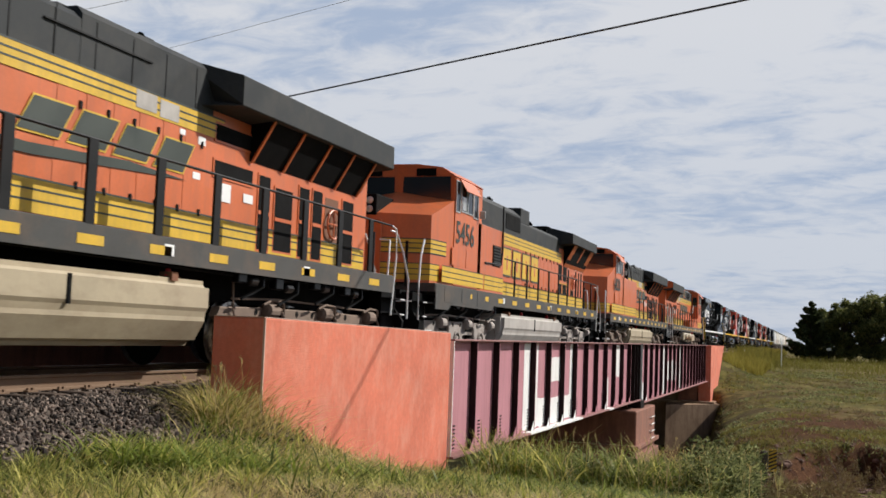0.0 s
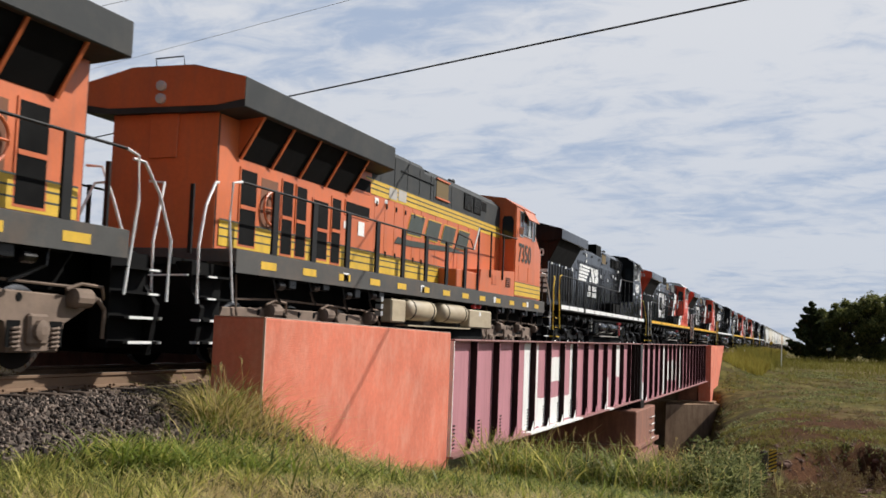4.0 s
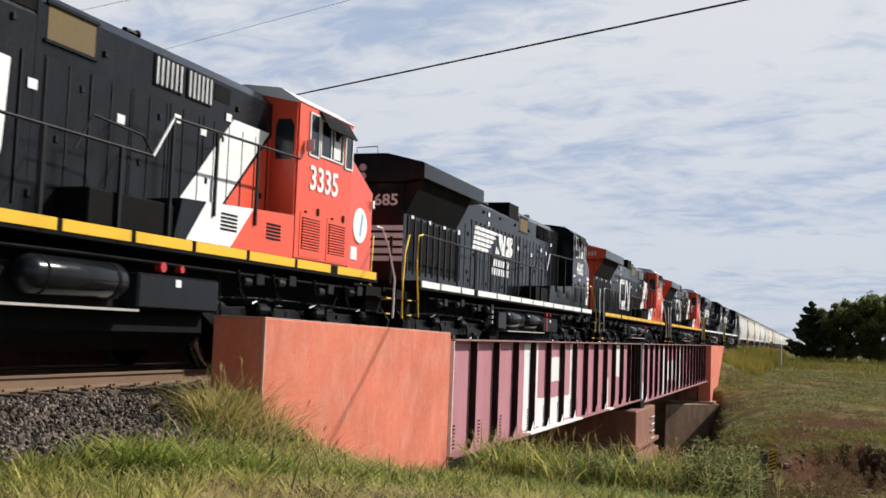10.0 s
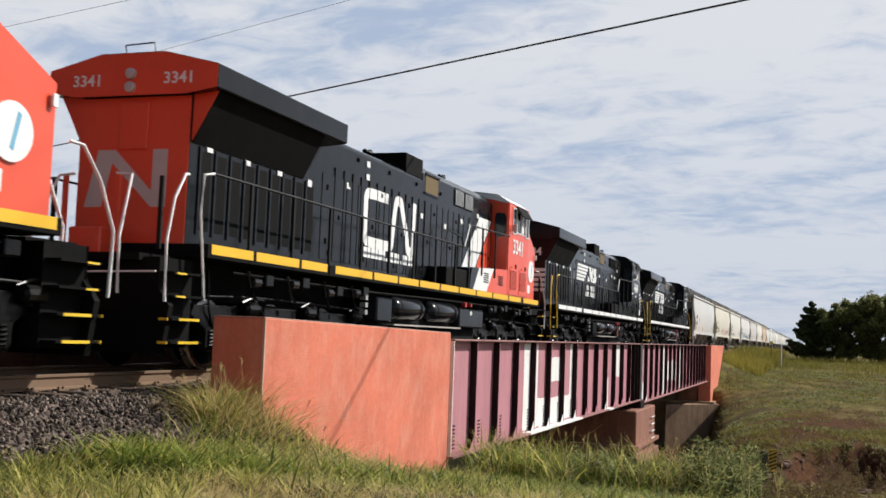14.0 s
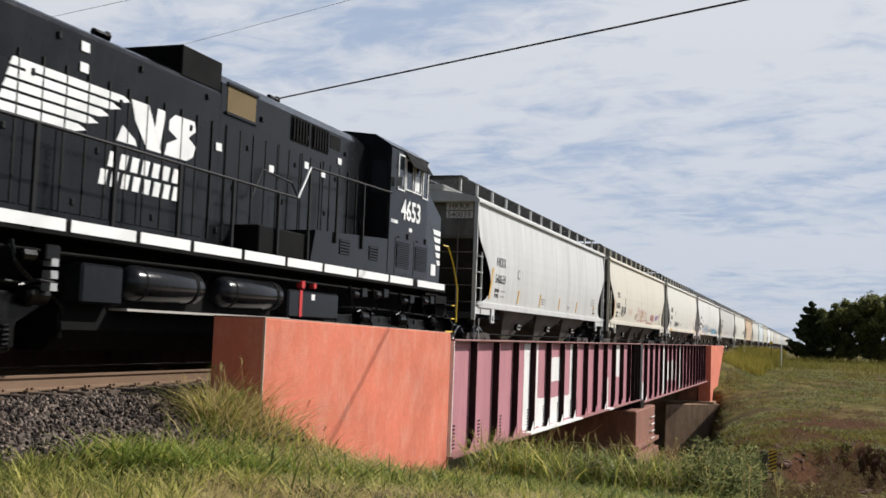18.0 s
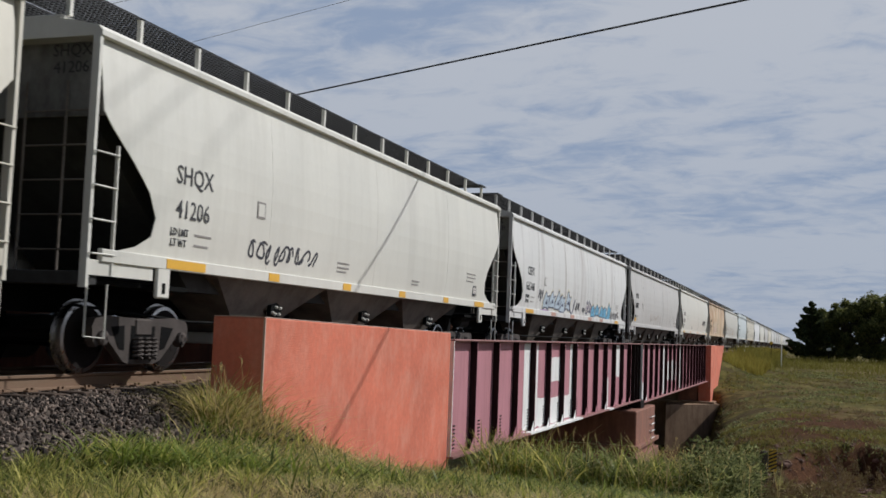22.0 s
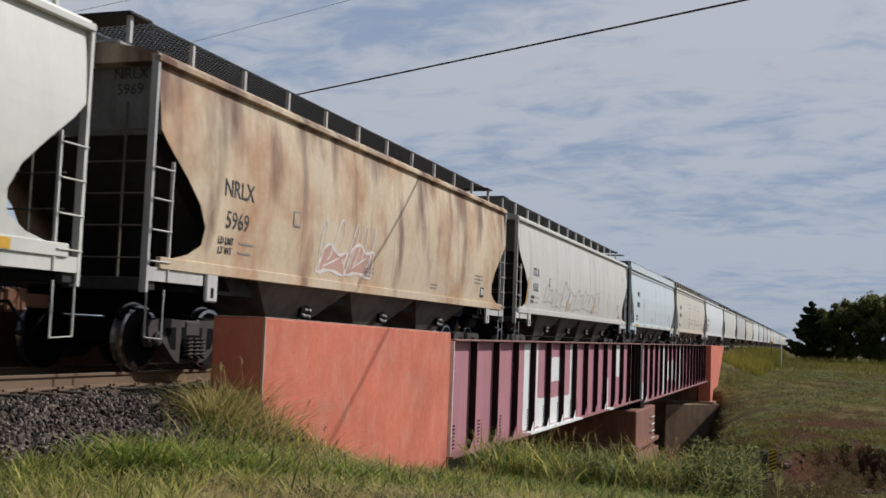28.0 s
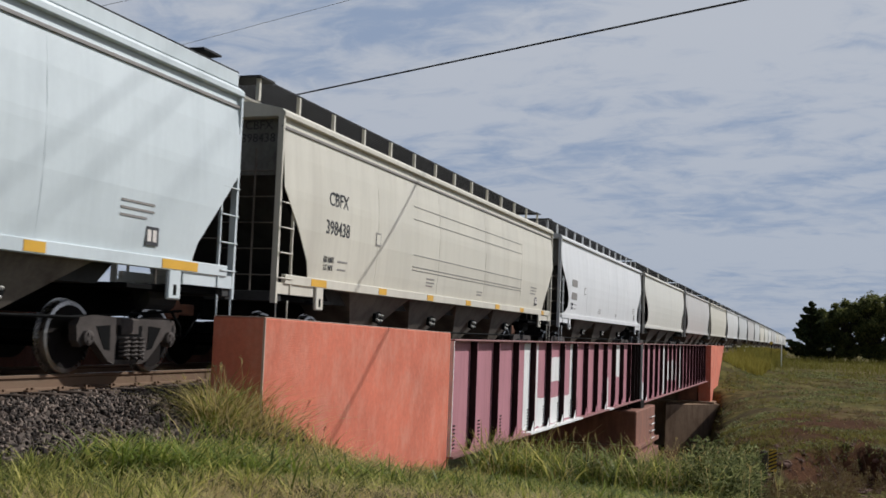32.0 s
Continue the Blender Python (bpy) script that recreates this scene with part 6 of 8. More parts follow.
        part("brake_wheel", bm, M_ORANGE, loco, "orange hand brake wheel")
        for y in (wr + 3.2, wr + 4.02):
            for z0, z1 in ((2.05, 2.62), (2.74, 3.30)):
                sbox("screen_rim", 0.945, 0.958, y - 0.03, y + 0.68, z0 - 0.03, z1 + 0.03, M_BYELLOW if z0 < 2.1 else M_ORANGE)
                sbox("screen_door", 0.95, 0.962, y, y + 0.65, z0, z1, M_UNDER)
    for k in range(0 if L["kind"] == "bnsf" else 9):
        y = wr + 0.45 + k * 0.44
        for nm, me, dy in (("screen_door", slot, 0.03), ("door_post", post_me, 0.0)):
            o = new(nm, me)
            o.parent = loco
            o.location = (0, y + dy, 0)
    # small dark bolts and hinges over the hood side
    if L["kind"] != "bnsf":
        bm = bmesh.new()
        for k in range(26):
            yy, zz = -4.9 + 0.42 * k, (2.05, 2.75, 3.45, 4.0)[k % 4]
            box(bm, *sx(0.955, 0.985), yy, yy + 0.06, zz, zz + 0.09, bev=0.01)
            box(bm, *sx(0.955, 0.972), yy + 0.2, yy + 0.225, 1.95, 3.72)
        tagged(part("hood_hardware", bm, M_HANDK, loco, "hinges, latches and joint strips of the hood doors"), kind="stuff")
    # small white notices
    if L["kind"] != "bnsf":
        for y, z in ((-9.25, 3.28), (-8.1, 3.27), (-7.0, 3.27), (-5.85, 3.25), (-4.15, 3.45), (-3.2, 4.02), (-3.2, 3.76), (0.05, 3.35), (1.75, 3.28), (3.05, 3.55), (3.75, 3.5), (4.45, 3.85)):
            sbox("notice", 0.962, 0.968, y, y + 0.16, z - 0.05, z + 0.07, M_WHITE)
    # grilles behind the cab
    def grille(nm, y0, y1, z0, z1, m, slats, upright=True, x=0.95):
        g = sbox(nm, x, x + 0.012, y0, y1, z0, z1, m)
        n = slats
        for k in range(n):
            if upright:
                yy = y0 + (k + 0.5) * (y1 - y0) / n
                sbox("slat", x + 0.012, x + 0.04, yy - 0.025, yy + 0.025, z0 + 0.03, z1 - 0.03, L["slat"], parent=g)
            else:
                zz = z0 + (k + 0.5) * (z1 - z0) / n
                sbox("slat", x + 0.012, x + 0.035, y0 + 0.03, y1 - 0.03, zz - 0.018, zz + 0.018, L["slat"], parent=g)
        return g

    if not wide:
        sbox("filter_screen", 0.95, 0.958, 0.33, 1.22, 3.93, 4.36, M_MESH, "brown filter screen")
        for z in (3.90, 4.36):
            sbox("screen_rim", 0.95, 0.985, 0.28, 1.27, z, z + 0.04, body)
        grille("louvre", 2.5, 3.2, 3.9, 4.34, M_UNDER, 6)
        grille("louvre", 3.32, 4.0, 3.9, 4.34, M_UNDER, 6)
        sbox("vent", 0.95, 0.958, 4.1, 4.55, 4.05, 4.3, M_UNDER)
    else:
        cab_end = 2.1 if es else 3.78
        ztop = 3.52
        # flush cabinets beside the cab
        part("side_cabinet", boxm(*sx(0.6, 1.45), cab_end, 6.25, 1.5, ztop, bev=0.012), body, loco)
        if es:
            for k in range(3):
                y = 6.0 - k * 1.05
                grille("louvre", y - 0.85, y, 3.75, 4.45, M_UNDER, 3, x=0.95)
            for y in (6.1, 4.95, 3.85, 2.75):
                sbox("roof_strut", 0.96, 1.12, y - 0.07, y + 0.07, 3.5, 4.42, M_HANDK)
            part("roof_rail", tubem([(s * 1.14, 6.2, 4.06), (s * 1.14, 2.3, 4.06)], 0.02), M_HANDK, loco)
            part("drop_pipe", tubem([(s * 1.0, 2.6, 4.5), (s * 1.05, 1.9, 4.3), (s * 1.12, 1.2, 3.3), (s * 1.1, 1.0, 2.75)], 0.022), M_HANDK, loco)
        else:
            for y0, y1 in ((5.6, 6.05), (4.7, 5.4)):
                grille("louvre", y0, y1, 3.75, 4.28, M_UNDER, 5, False)
            sbox("roof_box", 0.95, 0.965, 0.25, 1.9, 3.85, 4.3, M_UNDER, "dark roof-side box")
            part("drop_pipe", tubem([(s * 1.47, 4.0, 4.2), (s * 1.48, 4.0, 3.0), (s * 1.47, 4.1, 2.6), (s * 1.47, 5.6, 2.55)], 0.025), M_HANDK, loco)
            grille("louvre", 4.12, 4.88, 2.52, 3.08, M_UNDER, 7, False, x=1.45)
    # cab
    bm = bmesh.new()
    prism(bm, [(1.45, 1.8), (1.45, 4.42), (1.1, 4.64), (0.45, 4.72), (-0.45, 4.72), (-1.1, 4.64), (-1.45, 4.42), (-1.45, 1.8)], "y", 5.95, 8.2)
    bmesh.ops.bevel(bm, geom=[e for e in bm.edges if e.calc_length() > 1.8], offset=0.03, segments=2, affect="EDGES")
    part("cab", bm, nose_m, loco)
    bm = bmesh.new()
    prism(bm, [(1.46, 4.425), (1.1, 4.65), (0.45, 4.73), (-0.45, 4.73), (-1.1, 4.65), (-1.46, 4.425), (-1.40, 4.40), (0, 4.70), (1.40, 4.40)], "y", 5.93, 8.22)
    part("cab_roof", bm, L["cabroof"], loco)
    # nose: sides slope in, top slopes down
    bm = bmesh.new()
    prof = [(8.19, 1.8), (9.5, 1.8), (9.5, 3.34), (8.19, 3.84)]
    lo = [bm.verts.new((1.43 if y < 9 else 1.33, y, z)) for y, z in prof]
    hi = [bm.verts.new((-1.43 if y < 9 else -1.33, y, z)) for y, z in prof]
    mid = bm.verts.new((0, 9.95, 1.8)), bm.verts.new((0, 9.95, 3.36)), bm.verts.new((0, 8.19, 4.06))
    for f in ((lo[0], lo[1], lo[2], lo[3]), (hi[3], hi[2], hi[1], hi[0]), (lo[1], mid[0], mid[1], lo[2]), (mid[0], hi[1], hi[2], mid[1]),
              (lo[3], lo[2], mid[1], mid[2]), (mid[2], mid[1], hi[2], hi[3])):
        bm.faces.new(f)
    bmesh.ops.recalc_face_normals(bm, faces=bm.faces)
    part("nose", bm, nose_m, loco)
    part("nose_door", boxm(-0.3, 0.3, 9.93, 9.97, 1.85, 3.2, bev=0.01), nose_m, loco)
    # windows
    frame_m = M_HANDW if L["kind"] != "bnsf" else M_ALU
    for y0, y1, z0, z1, bars_at in ((6.37, 6.72, 3.60, 4.30, ()), (6.80, 7.72, 3.65, 4.26, (7.2, 7.32)), (7.84, 8.15, 3.60, 4.32, ())):
        win = sbox("window", 1.45, 1.456, y0, y1, z0, z1, M_GLASS, "dark cab window in a pale frame")
        for y in (y0 - 0.02, y1 - 0.015) + bars_at:
            sbox("window_bar", 1.452, 1.472, y, y + 0.035, z0 - 0.02, z1 + 0.02, frame_m, parent=win)
        for z in (z0 - 0.025, z1 - 0.005):
            sbox("window_bar", 1.453, 1.471, y0 - 0.02, y1 + 0.02, z, z + 0.03, frame_m, parent=win)
    sbox("window_blind", 1.457, 1.462, 7.36, 7.62, 3.68, 4.0, frame_m, "pale board behind the sliding window")
    bm = bmesh.new()
    prism(bm, [(s * 1.45, 4.40), (s * 1.47, 4.40), (s * 1.66, 4.10), (s * 1.64, 4.09)], "y", 6.72, 7.92)
    part("sunshade", bm, L["shade"], loco, "sunshade over the cab windows")
    part("mirror", boxm(*sx(1.47, 1.62), 6.2, 6.24, 3.62, 3.82, bev=0.01), M_ALU, loco)
    for q in (-0.72, 0.72):
        part("windshield", prismm([(q - 0.6, 4.42), (q + 0.6, 4.42), (q + 0.62, 3.86), (q - 0.62, 3.86)], "y", 8.2, 8.215), M_GLASS, loco)
    for q in (-0.70, 0.70):
        part("number_box", boxm(q - 0.25, q + 0.25, 8.2, 8.23, 4.44, 4.62), M_UNDER, loco)
    hl = part("headlight_panel", boxm(-0.16, 0.16, 8.92, 9.98, 3.3, 3.78, bev=0.02), M_UNDER, loco)
    for z in (3.43, 3.63):
        part("headlight", lathem([(9.97, 0.085), (10.0, 0.08), (10.01, 0.03)], "y", (0, 0, z), 12), M_LAMP, hl)
    if not wide:
        # door in the cab's back wall, seen past the narrow hood
        bm = bmesh.new()
        prism(bm, [(s * 1.06, 3.45), (s * 1.34, 3.45), (s * 1.38, 3.6), (s * 1.38, 4.0), (s * 1.32, 4.12), (s * 1.08, 4.12), (s * 1.04, 4.0), (s * 1.04, 3.6)], "y", 5.925, 5.945)
        part("cab_door_window", bm, M_GLASS, loco)
        sbox("cab_door", 1.0, 1.42, 5.935, 5.952, 2.2, 4.3, nose_m)
        sbox("battery_box", 0.96, 1.44, 0.64, 2.44, 1.8, 2.24, L["battery"], bev=0.02)
        part("apron", prismm([(2.46, 1.805), (5.94, 1.805), (5.94, 2.52), (3.1, 2.38), (2.62, 2.36)], "x", *sx(0.97, 1.448)), body, loco, "flush apron beside the cab")
        for y0 in (3.62, 5.0):
            ap = sbox("vent", 1.4535, 1.4545, y0, y0 + 0.46, 2.03, 2.30, M_UNDER if L["kind"] == "ns" else body)
            for k in range(5):
                sbox("slat", 1.4545, 1.466, y0, y0 + 0.46, 2.04 + 0.055 * k, 2.068 + 0.055 * k, body if L["kind"] == "ns" or y0 < 4 else M_UNDER, parent=ap)
    # doors with louvres under the cab
    for y0, y1 in ((6.22, 6.9), (7.28, 7.96)) if L["kind"] == "cn" else ((6.42, 7.14), (7.52, 8.24)):
        if L["kind"] == "bnsf":
            sbox("cab_side_door", 1.45, 1.458, y0 - 0.08, y1 + 0.08, 2.30, 2.72, nose_m)
            continue
        d = sbox("cab_side_door", 1.45, 1.458, y0 - 0.08, y1 + 0.08, 1.86, 2.60, L.get("cabdoor", nose_m))
        sbox("louvre_recess", 1.458, 1.460, y0 - 0.01, y1 + 0.01, 1.99, 2.52, M_UNDER, parent=d)
        for k in range(11):
            z = 2.0 + k * 0.047
            sbox("slat", 1.459, 1.474, y0, y1, z, z + 0.026, L.get("cabdoor", nose_m), parent=d)
        for q in (y0 + 0.1, y1 - 0.1):
            sbox("hinge", 1.458, 1.476, q - 0.03, q + 0.03, 2.60, 2.72 if q > y1 - 0.2 else 2.63, M_HANDK, parent=d)
    # walkway handrails
    top = 2.80
    for q in (1, -1):
        bm = bmesh.new()
        if q == s and not wide:
            pts = [(q * 1.47, -9.95, 1.0), (q * 1.47, -10.15, 2.2), (q * 1.47, -10.1, top - 0.05), (q * 1.47, -9.85, top)]
            run = [(q * 1.47, -9.85, top), (q * 1.47, 1.85, top), ]
            run2 = [(q * 1.47, 1.85, top), (q * 1.47, 2.28, 3.38), (q * 1.47, 6.0, 3.46)]
        else:
            pts = [(q * 1.47, -9.95, 1.0), (q * 1.47, -10.15, 2.2), (q * 1.47, -10.1, top - 0.05), (q * 1.47, -9.85, top)]
            end = (2.1 if es else 3.7) if q == s else 6.0
            run = [(q * 1.47, -9.85, top), (q * 1.47, end, top)]
            run2 = None
        part("end_grab", tubem(pts, 0.022), L["grab"], loco, "bent grab rail at the steps")
        part("handrail", tubem(run, 0.020), M_HANDK, loco)
        if run2:
            part("handrail", tubem(run2, 0.020), M_HANDK, loco)
            part("grab_bar", tubem(run2[:2], 0.022), M_HANDW, loco)
        n0 = -8.75
        step = 1.42
        k = 0
        if es or L["kind"] == "bnsf":
            post = mesh_of("rail_post", boxm(q * 1.47 - 0.02, q * 1.47 + 0.02, -(0.085 if es else 0.035), 0.085 if es else 0.035, 1.5, top), M_HANDK)
        else:
            post = mesh_of("rail_post", boxm(q * 1.47 - 0.02, q * 1.47 + 0.02, -0.028, 0.028, 1.62, top), M_HANDK)
        y = n0
        while y < run[-1][1] + 0.1:
            o = new("rail_post", post)
            o.parent = loco
            o.location = (0, y, 0)
            y += step
        if run2:
            for yy, zt in ((2.28, 3.38), (3.4, 3.4), (4.6, 3.43)):
                part("rail_post", boxm(q * 1.47 - 0.018, q * 1.47 + 0.018, yy - 0.025, yy + 0.025, 1.8 if yy < 2.4 else 2.2, zt), M_HANDK, loco)
            part("handrail", tubem([(q * 1.47, 0.3, 2.62), (q * 1.47, 0.6, 3.08), (q * 1.47, 1.6, 3.02), (q * 1.47, 1.85, top)], 0.016), M_HANDK, loco)
    # steps, pilots and end rails
    for e in (1, -1):
        ye = 9.55 if e > 0 else -9.95
        for q in (1, -1):
            st = part("stair_well", boxm(q * 1.12 - 0.14, q * 1.12 + 0.14, *sorted((ye, ye + e * 0.80)), 0.34, 1.55), M_UNDER, loco)
            for k in range(4):
                z = 0.40 + k * 0.31
                part("step", boxm(q * 1.31 - 0.17, q * 1.31 + 0.17, *sorted((ye + e * 0.03, ye + e * 0.78)), z, z + 0.03), M_UNDER, st)
                if k < 2:
                    part("step_edge", boxm(q * 1.485 - 0.008, q * 1.485 + 0.008, *sorted((ye + e * 0.12, ye + e * 0.62)), z - 0.003, z + 0.032), L["edge"], st)
                    part("step_edge", boxm(q * 1.40 - 0.07, q * 1.40 + 0.07, *sorted((ye + e * 0.852, ye + e * 0.868)), z - 0.003, z + 0.032), L["edge"], st)
                else:
                    part("step_edge", boxm(q * 1.485 - 0.008, q * 1.485 + 0.008, *sorted((ye + e * 0.5, ye + e * 0.72)), z - 0.003, z + 0.022), L["edge"], st)
            x = q * 1.46
            part("end_grab", tubem([(x, ye + e * 0.95, 0.95), (x, ye + e * 0.98, 1.75), (q * 1.4, ye + e * 0.75, 2.35), (q * 1.36, ye + e * 0.45, 2.72), (q * 1.3, ye + e * 0.28, 2.74)], 0.022), L["grab"], loco)
            part("end_grab", tubem([(q * 0.72, ye + e * 0.95, 1.05), (q * 0.72, ye + e * 0.98, 1.8), (q * 0.66, ye + e * 0.78, 2.3), (q * 0.6, ye + e * 0.6, 2.7), (q * 0.35, ye + e * 0.6, 2.72)], 0.022), L["grab"], loco)
            part("end_post", boxm(q * 0.9 - 0.03, q * 0.9 + 0.03, *sorted((ye + e * 0.3, ye + e * 0.34)), 1.7, 2.72), M_HANDK, loco)
        part("end_platform", boxm(-1.0, 1.0, *sorted((ye, ye + e * 0.9)), 1.5, 1.6), M_UNDER, loco)
        part("pilot", prismm([(-1.35, 0.25), (1.35, 0.25), (1.45, 0.9), (1.0, 1.5), (-1.0, 1.5), (-1.45, 0.9)], "y", *sorted((ye + e * 0.72, ye + e * 0.82))), M_UNDER, loco)
        for k in range(3):
            part("air_hose", tubem([(-0.75 + k * 0.22, ye + e * 0.9, 1.4), (-0.75 + k * 0.22, ye + e * 1.0, 1.1), (-0.7 + k * 0.22, ye + e * 1.06, 0.75)], 0.02), M_UNDER, loco)
        part("cut_lever", tubem([(-1.3, ye + e * 0.95, 1.35), (0.0, ye + e * 0.98, 1.32), (1.3, ye + e * 0.95, 1.35)], 0.014), L["grab"], loco)
        coupler(loco, ye + e * 1.30 if e > 0 else ye + e * 1.50, e)
    # rear end of the hood
    rear = L["rear"]
    part("rear_panel", boxm(-0.94, 0.94, -9.715, -9.70, 1.82, 3.98), rear, loco)
    part("rear_wing_panel", prismm([(1.44, 4.06), (1.44, 4.395), (0.55, 4.61), (-0.55, 4.61), (-1.44, 4.395), (-1.44, 4.06), (-0.95, 3.98), (0.95, 3.98)], "y", wr - 0.012, wr - 0.002), rear, loco)
    for q in (1, -1):
        bm = bmesh.new()
        prism(bm, [(q * 0.93, 3.33), (q * 0.96, 3.33), (q * 1.37, wz + 0.01), (q * 0.93, wz + 0.01)], "y", *((-9.112, -9.102) if es else (wr + 0.188, wr + 0.198)))
        part("rear_flare_panel", bm, rear, loco)
    for z in (4.12, 4.32):
        part("headlight", lathem([(0, 0.085), (-0.06, 0.08), (-0.07, 0.03)], "y", (0, wr - 0.005, z - 0.02), 12), M_LAMP, loco)
    part("rear_door", boxm(-0.25, 0.25, wr + 0.10, wr + 0.13, 3.2, 3.9, bev=0.01), rear, loco)
    part("rear_rail", tubem([(-0.25, wr + 0.2, 4.62), (-0.25, wr + 0.15, 4.78), (0.25, wr + 0.15, 4.8), (0.25, wr + 0.2, 4.62)], 0.012), M_HANDK, loco)
    if L["kind"] != "bnsf":
        # dark tail of the side next to the rear panel
        if L["kind"] == "ns":
            writing("road_number", number, 0.36, M_WHITE, loco, (0.42, -9.722, 3.58), 0, 1.1, 0.008)
        else:
            for q in (-0.76, 0.81):
                writing("road_number", number, 0.24, M_WHITE, loco, (q, wr - 0.018, 4.21), 0, 1.1, 0.004)
    # fuel tank and air tanks
    if L["kind"] == "bnsf" and wide:
        y0, y1 = tank if es else (-3.87, 3.6)
        bm = bmesh.new()
        prism(bm, [(1.46, 1.28), (1.46, 0.80), (1.22, 0.36), (-1.22, 0.36), (-1.46, 0.80), (-1.46, 1.28)], "y", y0, y1)
        bmesh.ops.bevel(bm, geom=[e for e in bm.edges if e.calc_length() > 0.3], offset=0.10, segments=3, affect="EDGES")
        tk = part("fuel_tank", bm, L["tank"], loco, "large pale fuel tank between the trucks")
        sbox("fuel_gauge", 1.455, 1.475, 0.0, 0.06, 0.85, 1.2, M_UNDER, parent=tk)
        for y in (y0 + 0.8, y1 - 0.9):
            sbox("filler_cap", 1.2, 1.4, y, y + 0.15, 1.24, 1.36, M_RUST, parent=tk)
        for y in (-2.2, 1.1):
            part("valve_handle", lathem([(1.30, 0.06), (1.40, 0.03)], "z", (s * 1.3, y, 0), 8), M_REDH, loco)
    else:
        bm = bmesh.new()
        prism(bm, [(1.2, 1.3), (1.25, 0.55), (1.0, 0.3), (-1.0, 0.3), (-1.25, 0.55), (-1.2, 1.3)], "y", -3.6, 3.6)
        part("fuel_tank", bm, L["under"], loco)
        sbox("tank_ledge", 1.2, 1.5, -2.7, 1.7, 0.80, 0.83, L["ledge"])
        tanks = ((-2.62, -0.82), (-0.35, 1.55))
        for y0, y1 in tanks:
            a = 0.23
            at = part("air_tank", lathem([(y0, 0.08), (y0 + 0.06, a * 0.8), (y0 + 0.16, a), (y1 - 0.16, a), (y1 - 0.06, a * 0.8), (y1, 0.08)], "y", (s * 1.30, 0, 1.16), 28), L["airtank"], loco, smooth=True)
            for yy in (y0 + 0.3, y1 - 0.3):
                part("tank_strap", lathem([(yy - 0.025, a + 0.008), (yy + 0.025, a + 0.008)], "y", (s * 1.30, 0, 1.16), 18), L["under"], at)
        sbox("equipment_box", 1.05, 1.46, -3.55, -2.75, 0.86, 1.34, L["airtank"], bev=0.03)
        sbox("equipment_box", 1.05, 1.46, 1.72, 3.68, 0.84, 1.30, L["airtank"], bev=0.03)
        sbox("notice", 1.46, 1.466, 2.55, 2.68, 1.15, 1.25, M_WHITE)
        for k in range(3):
            sbox("valve", 1.3, 1.42, -4.05, -3.93, 0.98 + k * 0.14, 1.07 + k * 0.14, M_ALU)
        part("valve_handle", lathem([(-0.05, 0.07), (0.05, 0.07)], "x", (s * 1.38, 2.3, 1.40), 10), M_REDH, loco)
        part("valve_handle", lathem([(-0.05, 0.05), (0.05, 0.05)], "x", (s * 1.38, 2.75, 1.40), 10), M_REDH, loco)
        if L["kind"] == "ns":
            sbox("red_strip", 1.462, 1.47, 2.1, 2.2, 0.86, 1.3, M_REDH)
    bm = bmesh.new()
    for k, (y, z) in enumerate(((-8.6, 1.36), (-7.3, 1.40), (-5.9, 1.33), (-4.7, 1.38), (4.3, 1.36), (5.4, 1.40), (6.9, 1.34), (8.2, 1.38))):
        tube(bm, [(s * 1.40, y, 1.50), (s * 1.42, y + 0.05, z - 0.1), (s * 1.36, y + 0.25, z - 0.2), (s * 1.30, y + 0.5, z - 0.3)], 0.025, 5)
        box(bm, *sx(1.28, 1.42), y + 0.55, y + 0.80, z - 0.06, z + 0.12, bev=0.015)
        lathe(bm, [(-0.12, 0.03), (-0.1, 0.075), (0.1, 0.075), (0.12, 0.03)], "y", (s * 1.36, y + 0.3, z - 0.02), 8)
    tagged(part("pipe_run", bm, M_TRUCKBLK, loco, "pipes, valves and hoses under the sill"), kind="stuff")
    part("brake_pipe", tubem([(s * 1.35, -9.0, 1.45), (s * 1.35, -3.8, 1.42), (s * 1.38, 0.5, 1.45), (s * 1.35, 9.0, 1.45)], 0.022), L["under"], loco)
    for yc in (-6.76, 6.76):
        loco_truck(loco, yc, L["casting"], turned, "truck_" + L["kind"] + str(es))
    # livery
    t90 = 90 * s
    if L["kind"] == "cn":
        # white emblem: one bent ribbon of even width
        path = [(-1.97, 3.47), (-2.90, 3.47), (-3.17, 3.44), (-3.17, 3.2), (-3.17, 2.74), (-3.17, 2.49), (-2.9, 2.47), (-1.95, 2.47), (-1.70, 2.47), (-1.66, 2.75), (-1.55, 3.3), (-1.50, 3.50),
                (-1.30, 3.50), (-1.2, 3.50), (-1.10, 3.28), (-0.80, 2.80), (-0.72, 2.50), (-0.60, 2.46), (-0.42, 2.46), (-0.40, 2.72), (-0.36, 3.58)]
        for _ in range(2):
            path = [path[0]] + [(a[0] * (1 - f) + b[0] * f, a[1] * (1 - f) + b[1] * f) for a, b in zip(path, path[1:]) for f in (0.25, 0.75)] + [path[-1]]
        bm = bmesh.new()
        prev = None
        for i, p in enumerate(path):
            a, b = Vector(path[max(i - 1, 0)]), Vector(path[min(i + 1, len(path) - 1)])
            d = (b - a).normalized()
            cur = [bm.verts.new((s * x, s * (p[0] - q * d.y * 0.108), p[1] + q * d.x * 0.108)) for q in (-1, 1) for x in (0.967, 0.958)]
